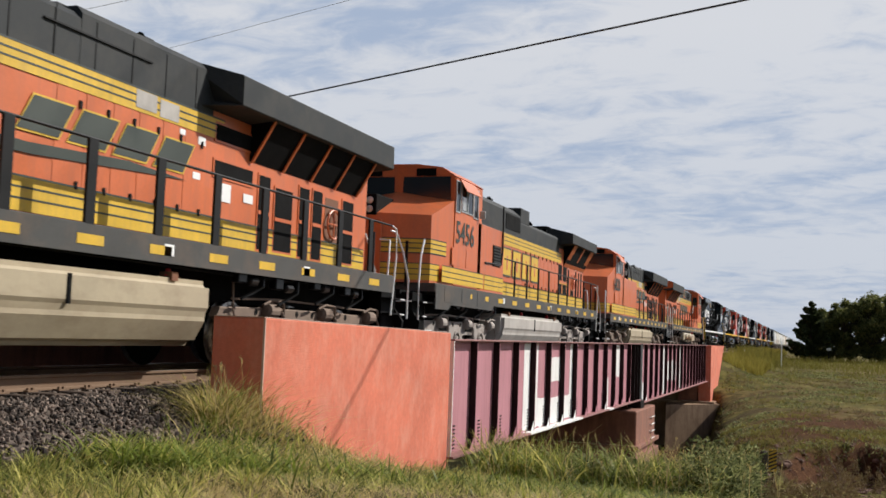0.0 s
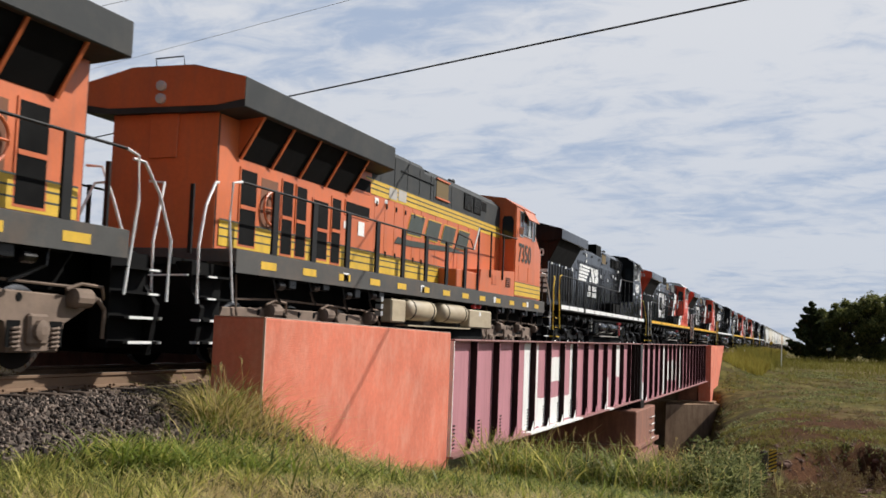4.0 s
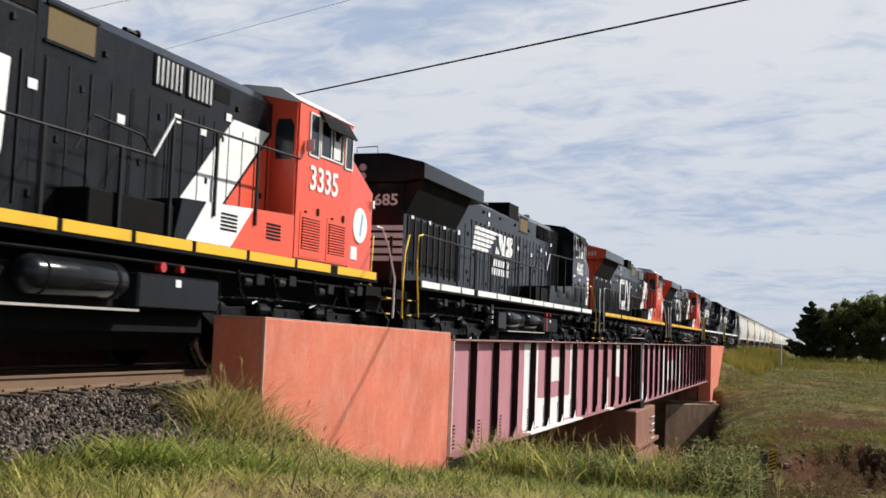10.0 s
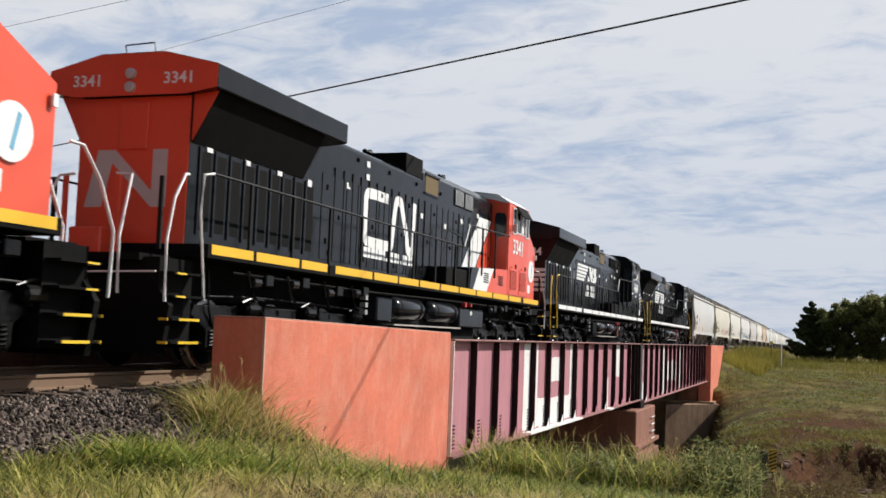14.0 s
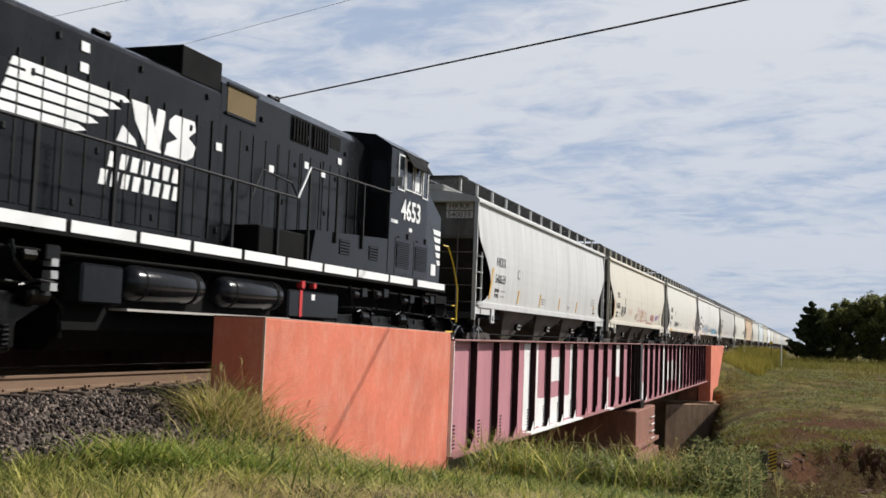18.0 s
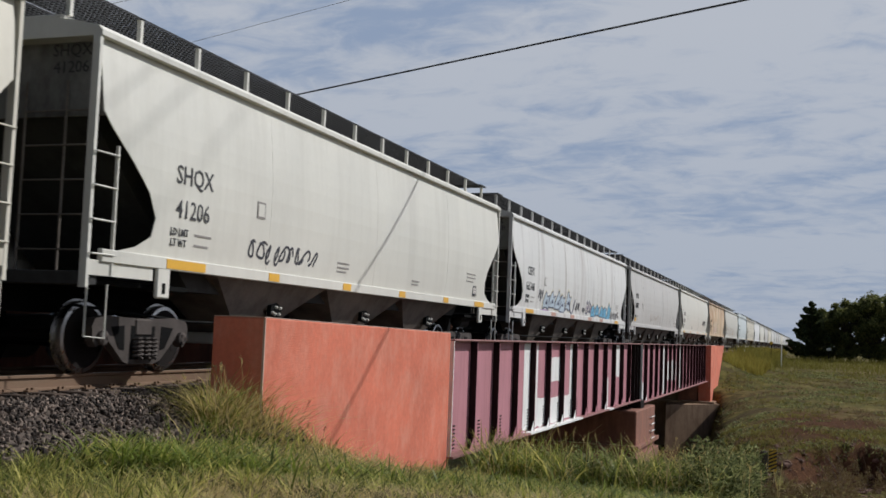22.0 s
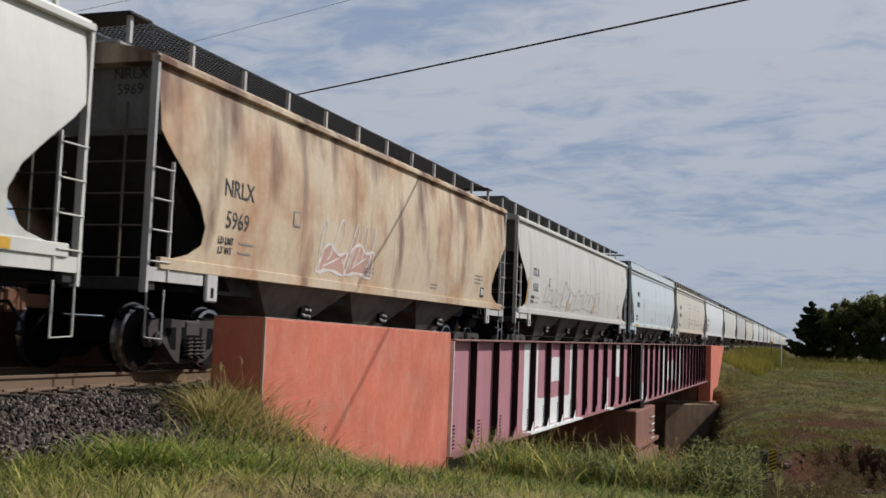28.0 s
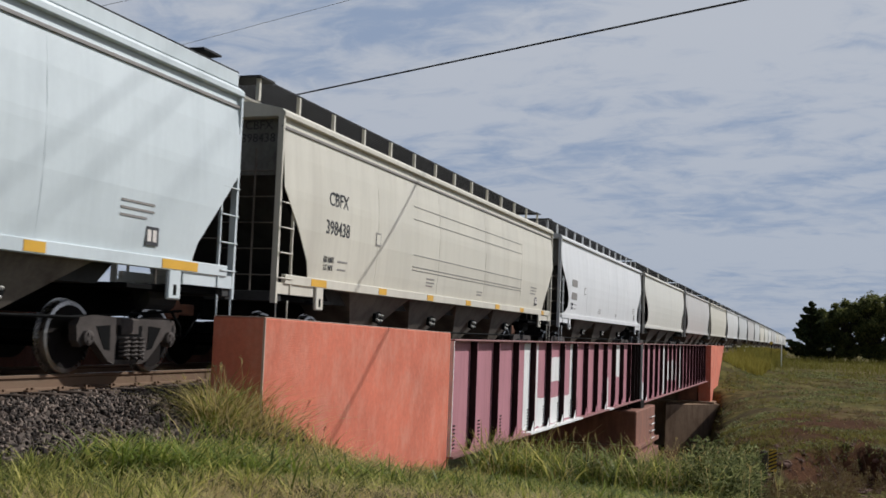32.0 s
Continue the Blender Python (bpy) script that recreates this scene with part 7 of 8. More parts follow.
            if prev:
                for f in ((0, 2), (2, 3), (3, 1), (1, 0)):
                    bm.faces.new((prev[f[0]], cur[f[0]], cur[f[1]], prev[f[1]]))
            else:
                bm.faces.new((cur[0], cur[2], cur[3], cur[1]))
            prev = cur
        bm.faces.new((prev[0], prev[1], prev[3], prev[2]))
        bmesh.ops.recalc_face_normals(bm, faces=bm.faces)
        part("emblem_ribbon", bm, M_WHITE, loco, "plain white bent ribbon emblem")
        for k, (u, w, tall_bar) in enumerate(((-3.2, 0.36, 0), (-2.8, 0.36, 0), (-2.4, 0.36, 0), (-1.98, 0.07, -1), (-1.84, 0.27, 0), (-1.5, 0.27, 0), (-1.14, 0.07, -1), (-0.98, 0.27, 0), (-0.64, 0.29, 0))):
            flat("name_bar", [(u, 2.15), (u + w, 2.15), (u + w, 2.22 if tall_bar else 2.36), (u, 2.22 if tall_bar else 2.36)], M_WHITE, 0.964)
        flat("red_panel", [(4.3, 2.3), (5.94, 2.3), (5.94, 3.84)], M_CNRED, 0.957)
        flat("white_flash", [(3.2, 2.36), (4.30, 2.36), (5.84, 3.86), (4.68, 3.86)], M_WHITE, 0.964)
        flat("red_panel", [(3.95, 1.81), (5.93, 1.81), (5.93, 2.51), (4.5, 2.45)], M_CNRED, 1.449)
        flat("white_flash", [(2.74, 1.81), (3.93, 1.81), (4.56, 2.448), (3.22, 2.386)], M_WHITE, 1.4515)
        writing("road_number", number, 0.58, M_WHITE, loco, (s * 1.462, 7.0, 3.2), t90, 1.02, 0.012)
        part("round_emblem", lathem([(1.405, 0.33), (1.424, 0.33)], "x", (0, 8.73, 2.64), 24) if s > 0 else lathem([(-1.424, 0.33), (-1.405, 0.33)], "x", (0, 8.73, 2.64), 24), M_WHITE, loco, "round white emblem")
        part("emblem_feather", prismm([(8.70, 2.46), (8.76, 2.44), (8.86, 2.84), (8.80, 2.87)], "x", 1.425, 1.428), G_BLUE, loco)
        sbox("notice", 1.38, 1.424, 8.34, 8.62, 1.98, 2.22, M_WHITE)
        sbox("notice", 1.36, 1.40, 9.38, 9.46, 3.05, 3.2, M_WHITE)
        # rear: pale band emblem
        part("rear_emblem", prismm([(-0.8, 2.35), (-0.5, 2.35), (-0.3, 3.2), (-0.6, 3.2)], "y", -9.72, -9.716), M_PALEGREY, loco)
        part("rear_emblem", prismm([(-0.55, 3.2), (-0.3, 3.2), (0.6, 2.35), (0.35, 2.35)], "y", -9.721, -9.717), M_PALEGREY, loco)
        for q in (-0.78, 0.12):
            part("end_post", boxm(q, q + 0.07, -10.25, -10.2, 1.6, 2.75), M_CNRED, loco, "red end rail post")
        part("end_box", boxm(-0.6, -0.05, -10.3, -9.9, 1.62, 2.0, bev=0.02), M_CNRED, loco)
        part("rear_emblem", prismm([(0.35, 2.35), (0.6, 2.35), (0.6, 3.2), (0.35, 3.2)], "y", -9.72, -9.716), M_PALEGREY, loco)
    elif L["kind"] == "ns":
        for k in range(5):
            z = 3.60 - k * 0.135
            r = -2.25 - k * 0.22
            flat("emblem_stripe", [(-4.42 - k * 0.045, z - 0.10), (r - 0.1, z - 0.10), (r + 0.12, z - 0.05), (r - 0.05, z), (-4.37 - k * 0.045, z)], M_WHITE, 0.964)
        flat("emblem_block", [(-2.40, 3.0), (-1.95, 3.0), (-2.0, 3.08), (-2.28, 3.22)], M_WHITE, 0.964)
        flat("emblem_block", [(-2.12, 3.60), (-1.72, 3.60), (-1.38, 3.0), (-1.72, 3.0), (-2.02, 3.34)], M_WHITE, 0.964, lb="plain white emblem blocks")
        flat("emblem_block", [(-1.52, 3.60), (-1.32, 3.60), (-1.42, 3.08), (-1.56, 3.3)], M_WHITE, 0.9655)
        flat("emblem_block", [(-1.30, 3.0), (-0.75, 3.0), (-0.58, 3.08), (-0.52, 3.24), (-0.72, 3.34), (-0.54, 3.46), (-0.58, 3.6), (-1.08, 3.6), (-1.22, 3.5), (-1.22, 3.36), (-1.0, 3.27), (-1.26, 3.16)], M_WHITE, 0.964)
        for a, b, z, n in ((-2.55, -0.84, 2.74, 7), (-2.72, -0.82, 2.49, 8)):
            for k in range(n):
                u, w = a + k * (b - a) / n, (b - a) / n * 0.62
                flat("name_bar", [(u, z - 0.10), (u + w, z - 0.10), (u + w + 0.04, z + 0.10), (u + 0.04, z + 0.10)], M_WHITE, 0.964)
        writing("road_number", number, 0.58, M_WHITE, loco, (s * 1.462, 7.18, 3.19), t90, 1.02, 0.014)
        sbox("notice", 1.452, 1.458, 6.06, 6.42, 2.88, 2.95, M_WHITE)
        sbox("notice", 1.452, 1.458, 7.1, 7.28, 2.78, 2.86, M_WHITE)

        def on_nose(y, lift):
            return 1.43 - 0.10 * (y - 8.19) / 1.31 + lift
        for k in range(5):
            z = 3.02 - k * 0.17
            y0 = 8.82 + 0.095 * k
            bm = bmesh.new()
            vs = [[bm.verts.new((s * on_nose(y, o), y, zz)) for y, zz in ((y0 + 0.09, z - 0.11), (9.49, z - 0.11), (9.49, z), (y0, z))] for o in (0.001, 0.006)]
            bm.faces.new(vs[1]), bm.faces.new(vs[0][::-1])
            for m in range(4):
                bm.faces.new((vs[0][m], vs[0][(m + 1) % 4], vs[1][(m + 1) % 4], vs[1][m]))
            bmesh.ops.recalc_face_normals(bm, faces=bm.faces)
            part("nose_stripe", bm, M_WHITE, loco)
            part("nose_stripe", boxm(-0.94, 0.945, -9.725, -9.716, z - 0.11, z), M_WHITE, loco)
        sbox("notice", 1.37, 1.40, 8.74, 9.04, 1.97, 2.22, M_WHITE)
    else:
        zu0, zu1, zl0, zl1 = (3.47, 3.78, 1.88, 2.28) if es else (3.35, 3.70, 1.80, 2.25)
        flat("side_panel", [(s * -9.68, 1.80), (s * 6.0, 1.80), (s * 6.0, zu0), (s * wf, zu0), (s * wf, 3.88), (s * -9.68, 3.88)], M_ORANGE, 0.951, 0.005)
        # dark hood top, yellow bands with thin dark lines
        flat("yellow_band", [(s * (wf - 0.3), zu0), (s * 6.0, zu0), (s * 6.0, zu1), (s * (wf - 0.3), zu1)], M_BYELLOW, 0.964)
        flat("yellow_band", [(s * -9.6, zl0), (s * 6.0, zl0), (s * 6.0, zl1), (s * -9.6, zl1)], M_BYELLOW, 0.964)
        for z0, z1 in ((zu0, zu1), (zl0, zl1)):
            for f in (0.36, 0.68, 1.0):
                z = z0 + f * (z1 - z0)
                flat("band_line", [(s * (-9.6 if z0 == zl0 else wf - 0.3), z - 0.012), (s * 6.0, z - 0.012), (s * 6.0, z + 0.012), (s * (-9.6 if z0 == zl0 else wf - 0.3), z + 0.012)], M_DGREEN, 0.9705, 0.003)
        # bands on the flush cabinets and the cab
        x = 1.452
        y_lo = (2.1 if es else 3.8) if wide else 5.95
        for a, b in ((y_lo, 5.6), (5.7, 9.0)) if wide else ((5.95, 9.0),):
            flat("cab_band", [(s * a, 1.86), (s * b, 1.86), (s * b, 2.24), (s * a, 2.24)], M_BYELLOW, x)
            for z in (1.985, 2.11, 2.235):
                flat("band_line", [(s * a, z - 0.01), (s * b, z - 0.01), (s * b, z + 0.01), (s * a, z + 0.01)], M_DGREEN, x + 0.0065, 0.003)
        def nose_wrap(y0, z0, z1, m, lift):
            """A painted band that wraps round the nose from y0 on one side to y0 on the other."""
            side = [(1.43 - 0.10 * (y0 - 8.19) / 1.31, y0), (1.33, 9.5), (0.0, 9.95), (-1.33, 9.5), (-1.43 + 0.10 * (y0 - 8.19) / 1.31, y0)]
            out = [(x + (lift if x > 0.1 else -lift if x < -0.1 else 0), y + (lift if abs(x) < 1.35 else 0)) for x, y in side]
            bm = bmesh.new()
            prism(bm, out + side[::-1], "z", z0, z1)
            part("nose_band", bm, m, loco)
        nose_wrap(9.0, 1.86, 2.24, M_BYELLOW, 0.008)
        for z in (1.985, 2.11, 2.235):
            nose_wrap(9.0, z - 0.01, z + 0.01, M_DGREEN, 0.012)
        if not es and wide:      # second pair of bands round the nose
            nose_wrap(8.62, 2.46, 2.80, M_BYELLOW, 0.008)
            for z in (2.47, 2.575, 2.69, 2.79):
                nose_wrap(8.62, z - 0.012, z + 0.012, M_DGREEN, 0.012)
        writing("road_number", number, 0.76, M_DGREEN, loco, (s * 1.463, num_y, 3.08), t90, 0.98, 0.008)
        # emblem: plain slanted blocks over a tapering swoosh, or upright blocks
        if stripes == "blocks":
            for k in range(4):
                u = -2.2 + k * 1.13 if s < 0 else -2.0 + k * 1.1
                flat("emblem_block", [(u, 2.42), (u + 0.95, 2.42), (u + 0.95, 3.28), (u, 3.28)], M_DGREEN, 0.972, lb="plain yellow emblem block with a dark rim")
                flat("emblem_block", [(u + 0.05, 2.47), (u + 0.9, 2.47), (u + 0.9, 3.23), (u + 0.05, 3.23)], M_BYELLOW, 0.978, 0.004)
                flat("emblem_core", [(u + 0.42, 2.62), (u + 0.56, 2.62), (u + 0.56, 3.04), (u + 0.42, 3.04)], M_ORANGE, 0.982, 0.004)
        else:
            u0, pitch, wide_b, ze, tall_b = emblem
            lean = 0.26
            for k in range(4):
                u = u0 + k * pitch
                flat("emblem_rim", [(u - 0.03, ze - 0.025), (u + wide_b + 0.02, ze - 0.025), (u + wide_b + lean + 0.04, ze + tall_b + 0.025), (u + lean - 0.01, ze + tall_b + 0.025)], M_BYELLOW, 0.9715, 0.002)
                flat("emblem_block", [(u, ze), (u + wide_b, ze), (u + wide_b + lean, ze + tall_b), (u + lean, ze + tall_b)], M_DGREEN, 0.9725, lb="plain dark slanted emblem block")
            e = u0 + 3 * pitch + wide_b
            flat("emblem_swoosh", [(u0 - 0.75, ze - 0.28), (u0 + 0.3, ze - 0.27), (e - 0.6, ze - 0.13), (e + 0.1, ze - 0.10), (e - 1.3, ze - 0.045), (u0 + 0.2, ze - 0.14), (u0 - 0.55, ze - 0.13)], M_DGREEN, 0.972, lb="tapering dark swoosh")
    return loco


BASE_BNSF = dict(kind="bnsf", body=M_ORANGE, roof=M_BGREY, wing=M_BGREY, trim=M_BYELLOW, nose=M_ORANGE, sill=M_SILL, slat=M_BGREY, cabroof=M_ORANGE, shade=M_ORANGE,
                 battery=M_ORANGE, grab=M_HANDW, edge=M_HANDW, rear=M_ORANGE, tank=M_TANKTAN, under=M_UNDER, ledge=M_TANKTAN, airtank=M_TANKTAN, casting=M_TRUCKBRN)
OLD_BNSF = dict(BASE_BNSF, tank=M_TANKGRY, casting=M_TRUCKGRY, shade=M_ORANGE)
CN = dict(kind="cn", body=M_CNBLACK, roof=M_CNBLACK, trim=M_CNRED, nose=M_CNRED, sill=M_UNDER, stripe=M_YELLOW, slat=M_ALU, cabroof=M_WHITE, shade=M_UNDER,
          battery=M_UNDER, grab=M_HANDW, edge=M_HANDY, rear=M_CNRED, under=M_UNDER, ledge=M_TANKGRY, airtank=M_CNBLACK, casting=M_TRUCKBLK)
NS = dict(CN, kind="ns", body=M_NSBLACK, roof=M_NSBLACK, trim=M_WHITE, nose=M_NSBLACK, stripe=M_WHITE, slat=M_UNDER, cabroof=M_NSBLACK, grab=M_HANDY, rear=M_NSBLACK, airtank=M_NSBLACK)

TRAIN = []      # thing, centre along the line at 9 s, turned


def add_locos():
    TRAIN.append((locomotive("locomotive", "orange and yellow locomotive with a dark hood and tan fuel tank", BASE_BNSF, "7001", -1, True, True, emblem=(-0.50, 0.90, 0.72, 2.82, 0.42), tank=(-3.1, 3.75)), -110.3, True))
    TRAIN.append((locomotive("locomotive", "faded orange locomotive with yellow block emblem and pale grey tank", OLD_BNSF, "5456", -1, False, True, "blocks"), -88.2, True))
    TRAIN.append((locomotive("locomotive", "orange locomotive numbered 6828 with a tan fuel tank", BASE_BNSF, "6828", -1, True, True, num_y=7.75), -65.65, True))
    TRAIN.append((locomotive("locomotive", "orange locomotive numbered 7350 running cab last", BASE_BNSF, "7350", 1, True, False, emblem=(-1.6, 1.16, 0.9, 2.86, 0.46), num_y=7.0), -43.1, False))
    cn_label = "black and red locomotive with a white ring emblem, numbered "
    ns_label = "black locomotive with white stripes and sill, numbered "
    for k, (L, num) in enumerate(((NS, "4680"), (CN, "3333"), (CN, "3335"), (NS, "4685"), (CN, "3337"), (CN, "3341"), (NS, "4684"), (NS, "4653"))):
        TRAIN.append((locomotive("locomotive", (cn_label if L is CN else ns_label) + num, L, num, 1), 23.3 + (k - 2) * 22.27 - (0.34 if k in (3, 4) else 0.0), False))


add_locos()


# ---- covered hopper cars ----
H_FAINT2 = mat("washed_out_spray_paint", (0.47, 0.40, 0.35), 0.6, vary=0.15, scale=2)
CUT_A = [(4.05, 0.08), (3.15, 0.12), (2.95, 0.32), (2.62, 0.75), (2.3, 1.12), (2.0, 1.30), (1.75, 1.25), (1.60, 0.95), (1.52, 0.6)]
CUT_B = [(4.05, 0.06), (2.90, 0.06), (2.78, 0.16), (2.3, 0.60), (1.77, 1.05), (1.5, 1.15), (1.42, 1.15)]


def bulge(z):
    """Half-width of the side sheet at height z."""
    k = (z - 1.3) / 2.75
    return 1.50 + 0.10 * math.sin(math.pi * min(max(k, 0), 1)) - 0.03 * k


def side_sheet(half, cut):
    """The curved side: a sheet 12 mm thick with shaped ends."""
    bm = bmesh.new()
    zs = sorted([z for z, _ in cut] + [3.75, 3.45, 1.42 if cut is CUT_A else 1.46])
    cz = [z for z, _ in reversed(cut)]
    cv = [v for _, v in reversed(cut)]
    rows = []
    ks = np.linspace(-1, 1, 15)
    for z in zs:
        e = half - float(np.interp(z, cz, cv))
        x = bulge(z)
        rows.append([(bm.verts.new((x, k * e, z)), bm.verts.new((x - 0.014, k * e, z))) for k in ks])
    for a, b in zip(rows, rows[1:]):
        for i in range(len(ks) - 1):
            bm.faces.new((a[i][0], a[i + 1][0], b[i + 1][0], b[i][0]))
            bm.faces.new((a[i][1], b[i][1], b[i + 1][1], a[i + 1][1]))
        for i in (0, len(ks) - 1):
            bm.faces.new((a[i][0], b[i][0], b[i][1], a[i][1]))
    for r in (rows[0], rows[-1]):
        for i in range(len(ks) - 1):
            bm.faces.new((r[i][0], r[i][1], r[i + 1][1], r[i + 1][0]))
    bmesh.ops.recalc_face_normals(bm, faces=bm.faces)
    return bm


def scribble(rng, car, y0, y1, z0, z1, paints, fat=0.05, strokes=9, fill=None, label="sprayed scribble"):
    """Sprayed lines with no letters in them: bent ribbons lying on the side sheet, one part a colour."""
    if fill:
        bm = bmesh.new()
        n = 7
        for k in range(n):
            a, b = y0 + (y1 - y0) * k / n, y0 + (y1 - y0) * (k + 1.12) / n
            zt = z1 - rng.uniform(0, 0.35) * (z1 - z0)
            zb = z0 + rng.uniform(0, 0.12) * (z1 - z0)
            m = (a + b) / 2
            pts = [(a, zb), (b, zb + 0.04), (b + 0.04, (zb + zt) / 2), (b - 0.1, zt - 0.05), (m, zt + 0.08), (a + 0.05, zt - 0.12), (a - 0.05, (zb + zt) / 2)]
            for off in (0.008,):
                vs = [bm.verts.new((bulge(z) + off + 0.0006 * k, y, z)) for y, z in pts]
                bm.faces.new(vs)
                ws = [bm.verts.new((bulge(z) + off - 0.006, y, z)) for y, z in pts]
                bm.faces.new(ws[::-1])
                for j in range(len(pts)):
                    bm.faces.new((vs[j], ws[j], ws[(j + 1) % len(pts)], vs[(j + 1) % len(pts)]))
        part("sprayed_fill", bm, fill, car, "pale sprayed fill")
    for c, paint in enumerate(paints):
        bm = bmesh.new()
        for k in range(strokes):
            u = y0 + (y1 - y0) * (k + rng.uniform(0.1, 0.6)) / strokes
            w = (y1 - y0) / strokes * rng.uniform(0.6, 1.5)
            ph = rng.uniform(0, 6.28)
            pts = []
            for i in range(23):
                t = i / 22
                y = u + w * (0.55 * t + 0.42 * math.sin(6.6 * t + ph))
                z = z0 + (z1 - z0) * (0.5 + 0.46 * math.cos(6.6 * t + ph * 0.6) * (0.75 + 0.25 * math.sin(9 * t + ph)))
                pts.append((y, z))
            off = 0.005 + 0.001 * c + 0.0002 * k
            prev = None
            for i, (y, z) in enumerate(pts):
                a, b = pts[max(i - 1, 0)], pts[min(i + 1, 22)]
                d = Vector((b[0] - a[0], b[1] - a[1]))
                d = d.normalized() if d.length else Vector((1, 0))
                h = fat * (0.5 if 0 < i < 22 else 0.25) * (2.4 if c == 0 and len(paints) > 1 else 1.0)
                cur = [bm.verts.new((bulge(z + q * d.x * h) + o, y - q * d.y * h, z + q * d.x * h)) for q in (-1, 1) for o in (off, off - 0.005)]
                if prev:
                    bm.faces.new((prev[0], cur[0], cur[2], prev[2]))
                    bm.faces.new((prev[1], prev[3], cur[3], cur[1]))
                prev = cur
        tagged(part("sprayed_outline", bm, paint, car, label), kind="stuff")


def on_side(bm, pts, lift, thick=0.006):
    """A flat painted shape lying on the bulging side: (y, z) outline."""
    a = [bm.verts.new((bulge(z) + lift, y, z)) for y, z in pts]
    b = [bm.verts.new((bulge(z) + lift - thick, y, z)) for y, z in pts]
    bm.faces.new(a), bm.faces.new(b[::-1])
    for j in range(len(pts)):
        bm.faces.new((a[j], b[j], b[(j + 1) % len(pts)], a[(j + 1) % len(pts)]))


def stroke(bm, pts, w, lift, closed=False):
    """A sprayed line of uneven width along (y, z) points."""
    n = len(pts)
    prev = first = None
    for i in range(n):
        a, b = Vector(pts[(i - 1) % n if closed else max(i - 1, 0)]), Vector(pts[(i + 1) % n if closed else min(i + 1, n - 1)])
        d = (b - a).normalized() if (b - a).length else Vector((1, 0))
        h = w * (0.5 + 0.22 * math.sin(i * 1.9))
        y, z = pts[i]
        cur = [bm.verts.new((bulge(z + q * d.x * h) + o, y - q * d.y * h, z + q * d.x * h)) for q in (-1, 1) for o in (lift, lift - 0.006)]
        if prev:
            bm.faces.new((prev[0], cur[0], cur[2], prev[2]))
        else:
            first = cur
        prev = cur
    if closed:
        bm.faces.new((prev[0], first[0], first[2], prev[2]))


def soft(pts, rounds=2):
    """Rounds the corners of a closed outline."""
    for _ in range(rounds):
        pts = [(a[0] * (1 - f) + b[0] * f, a[1] * (1 - f) + b[1] * f) for a, b in zip(pts, pts[1:] + pts[:1]) for f in (0.22, 0.78)]
    return pts


def throw_up(rng, car, y0, y1, z0, z1, n, fill, line, fat=0.05, halo=None, inner=None, label="sprayed outline shapes"):
    """A row of leaning bubble shapes with spikes, sprayed in outline; no letters in it."""
    bh, bf, bi, bl = bmesh.new(), bmesh.new(), bmesh.new(), bmesh.new()
    w = (y1 - y0) / n
    for k in range(n):
        a, lean = y0 + w * k, rng.uniform(-0.1, 0.35) * w
        zt, zb = z1 - rng.uniform(0, 0.3) * (z1 - z0), z0 + rng.uniform(0, 0.18) * (z1 - z0)
        m = (zt + zb) / 2
        p = [(a - 0.05 * w, zb), (a + 0.45 * w, zb + rng.uniform(0, 0.25) * (zt - zb)), (a + 1.02 * w, zb), (a + w * rng.uniform(0.8, 1.1) + lean * 0.5, m),
             (a + 1.0 * w + lean, zt), (a + 0.62 * w + lean, zt - 0.12), (a + w * rng.uniform(0.3, 0.55) + lean, zt + rng.uniform(0.0, 0.3) * (z1 - z0)), (a + 0.1 * w + lean, zt - 0.05), (a + w * rng.uniform(-0.1, 0.15) + lean * 0.5, m)]
        q = soft(p)
        if halo:
            c = (a + 0.5 * w, m)
            on_side(bh, [(c[0] + (y - c[0]) * 1.16, c[1] + (z - c[1]) * 1.16) for y, z in q], 0.0025 + 0.0001 * k, 0.004)
        if fill:
            on_side(bf, q, 0.0038 + 0.0002 * k, 0.004)
        if inner:
            c = (a + 0.55 * w + lean * 0.5, m + rng.uniform(-0.05, 0.05))
            on_side(bi, soft([(c[0] - 0.16 * w, c[1] - 0.05), (c[0] + 0.12 * w, c[1] - 0.07), (c[0] + 0.20 * w, c[1] + 0.0), (c[0] - 0.08 * w, c[1] + 0.05)], 1), 0.0052 + 0.0001 * k, 0.004)
        stroke(bl, q, fat, 0.0062 + 0.0002 * k, True)
        stroke(bl, [(a + 0.2 * w + lean * 0.3, zb + 0.3 * (zt - zb)), (a + 0.5 * w + lean * 0.5, m + 0.02), (a + 0.72 * w + lean * 0.7, zb + 0.72 * (zt - zb))], fat * 0.5, 0.008)
    for nm, bm, m, lb in (("sprayed_halo", bh, halo, "pale yellow sprayed edge"), ("sprayed_fill", bf, fill, "sprayed fill"), ("sprayed_shade", bi, inner, "dark sprayed shading"), ("sprayed_outline", bl, line, label)):
        if m:
            part(nm, bm, m, car, lb)
        else:
            bm.free()


HOP = {}


def grating(x0, x1, y0, y1, z):
    """Open steel grating: long bearing bars and thin cross bars."""
    bm = bmesh.new()
    for k in range(13):
        x = x0 + (x1 - x0 - 0.012) * k / 12
        box(bm, x, x + 0.012, y0, y1, z, z + 0.028)
    for y in np.arange(y0, y1, 0.085):
        box(bm, x0, x1, y, y + 0.014, z + 0.010, z + 0.026)
    return bm


def shared(key, make):
    if key not in HOP:
        HOP[key] = make()
    return HOP[key]


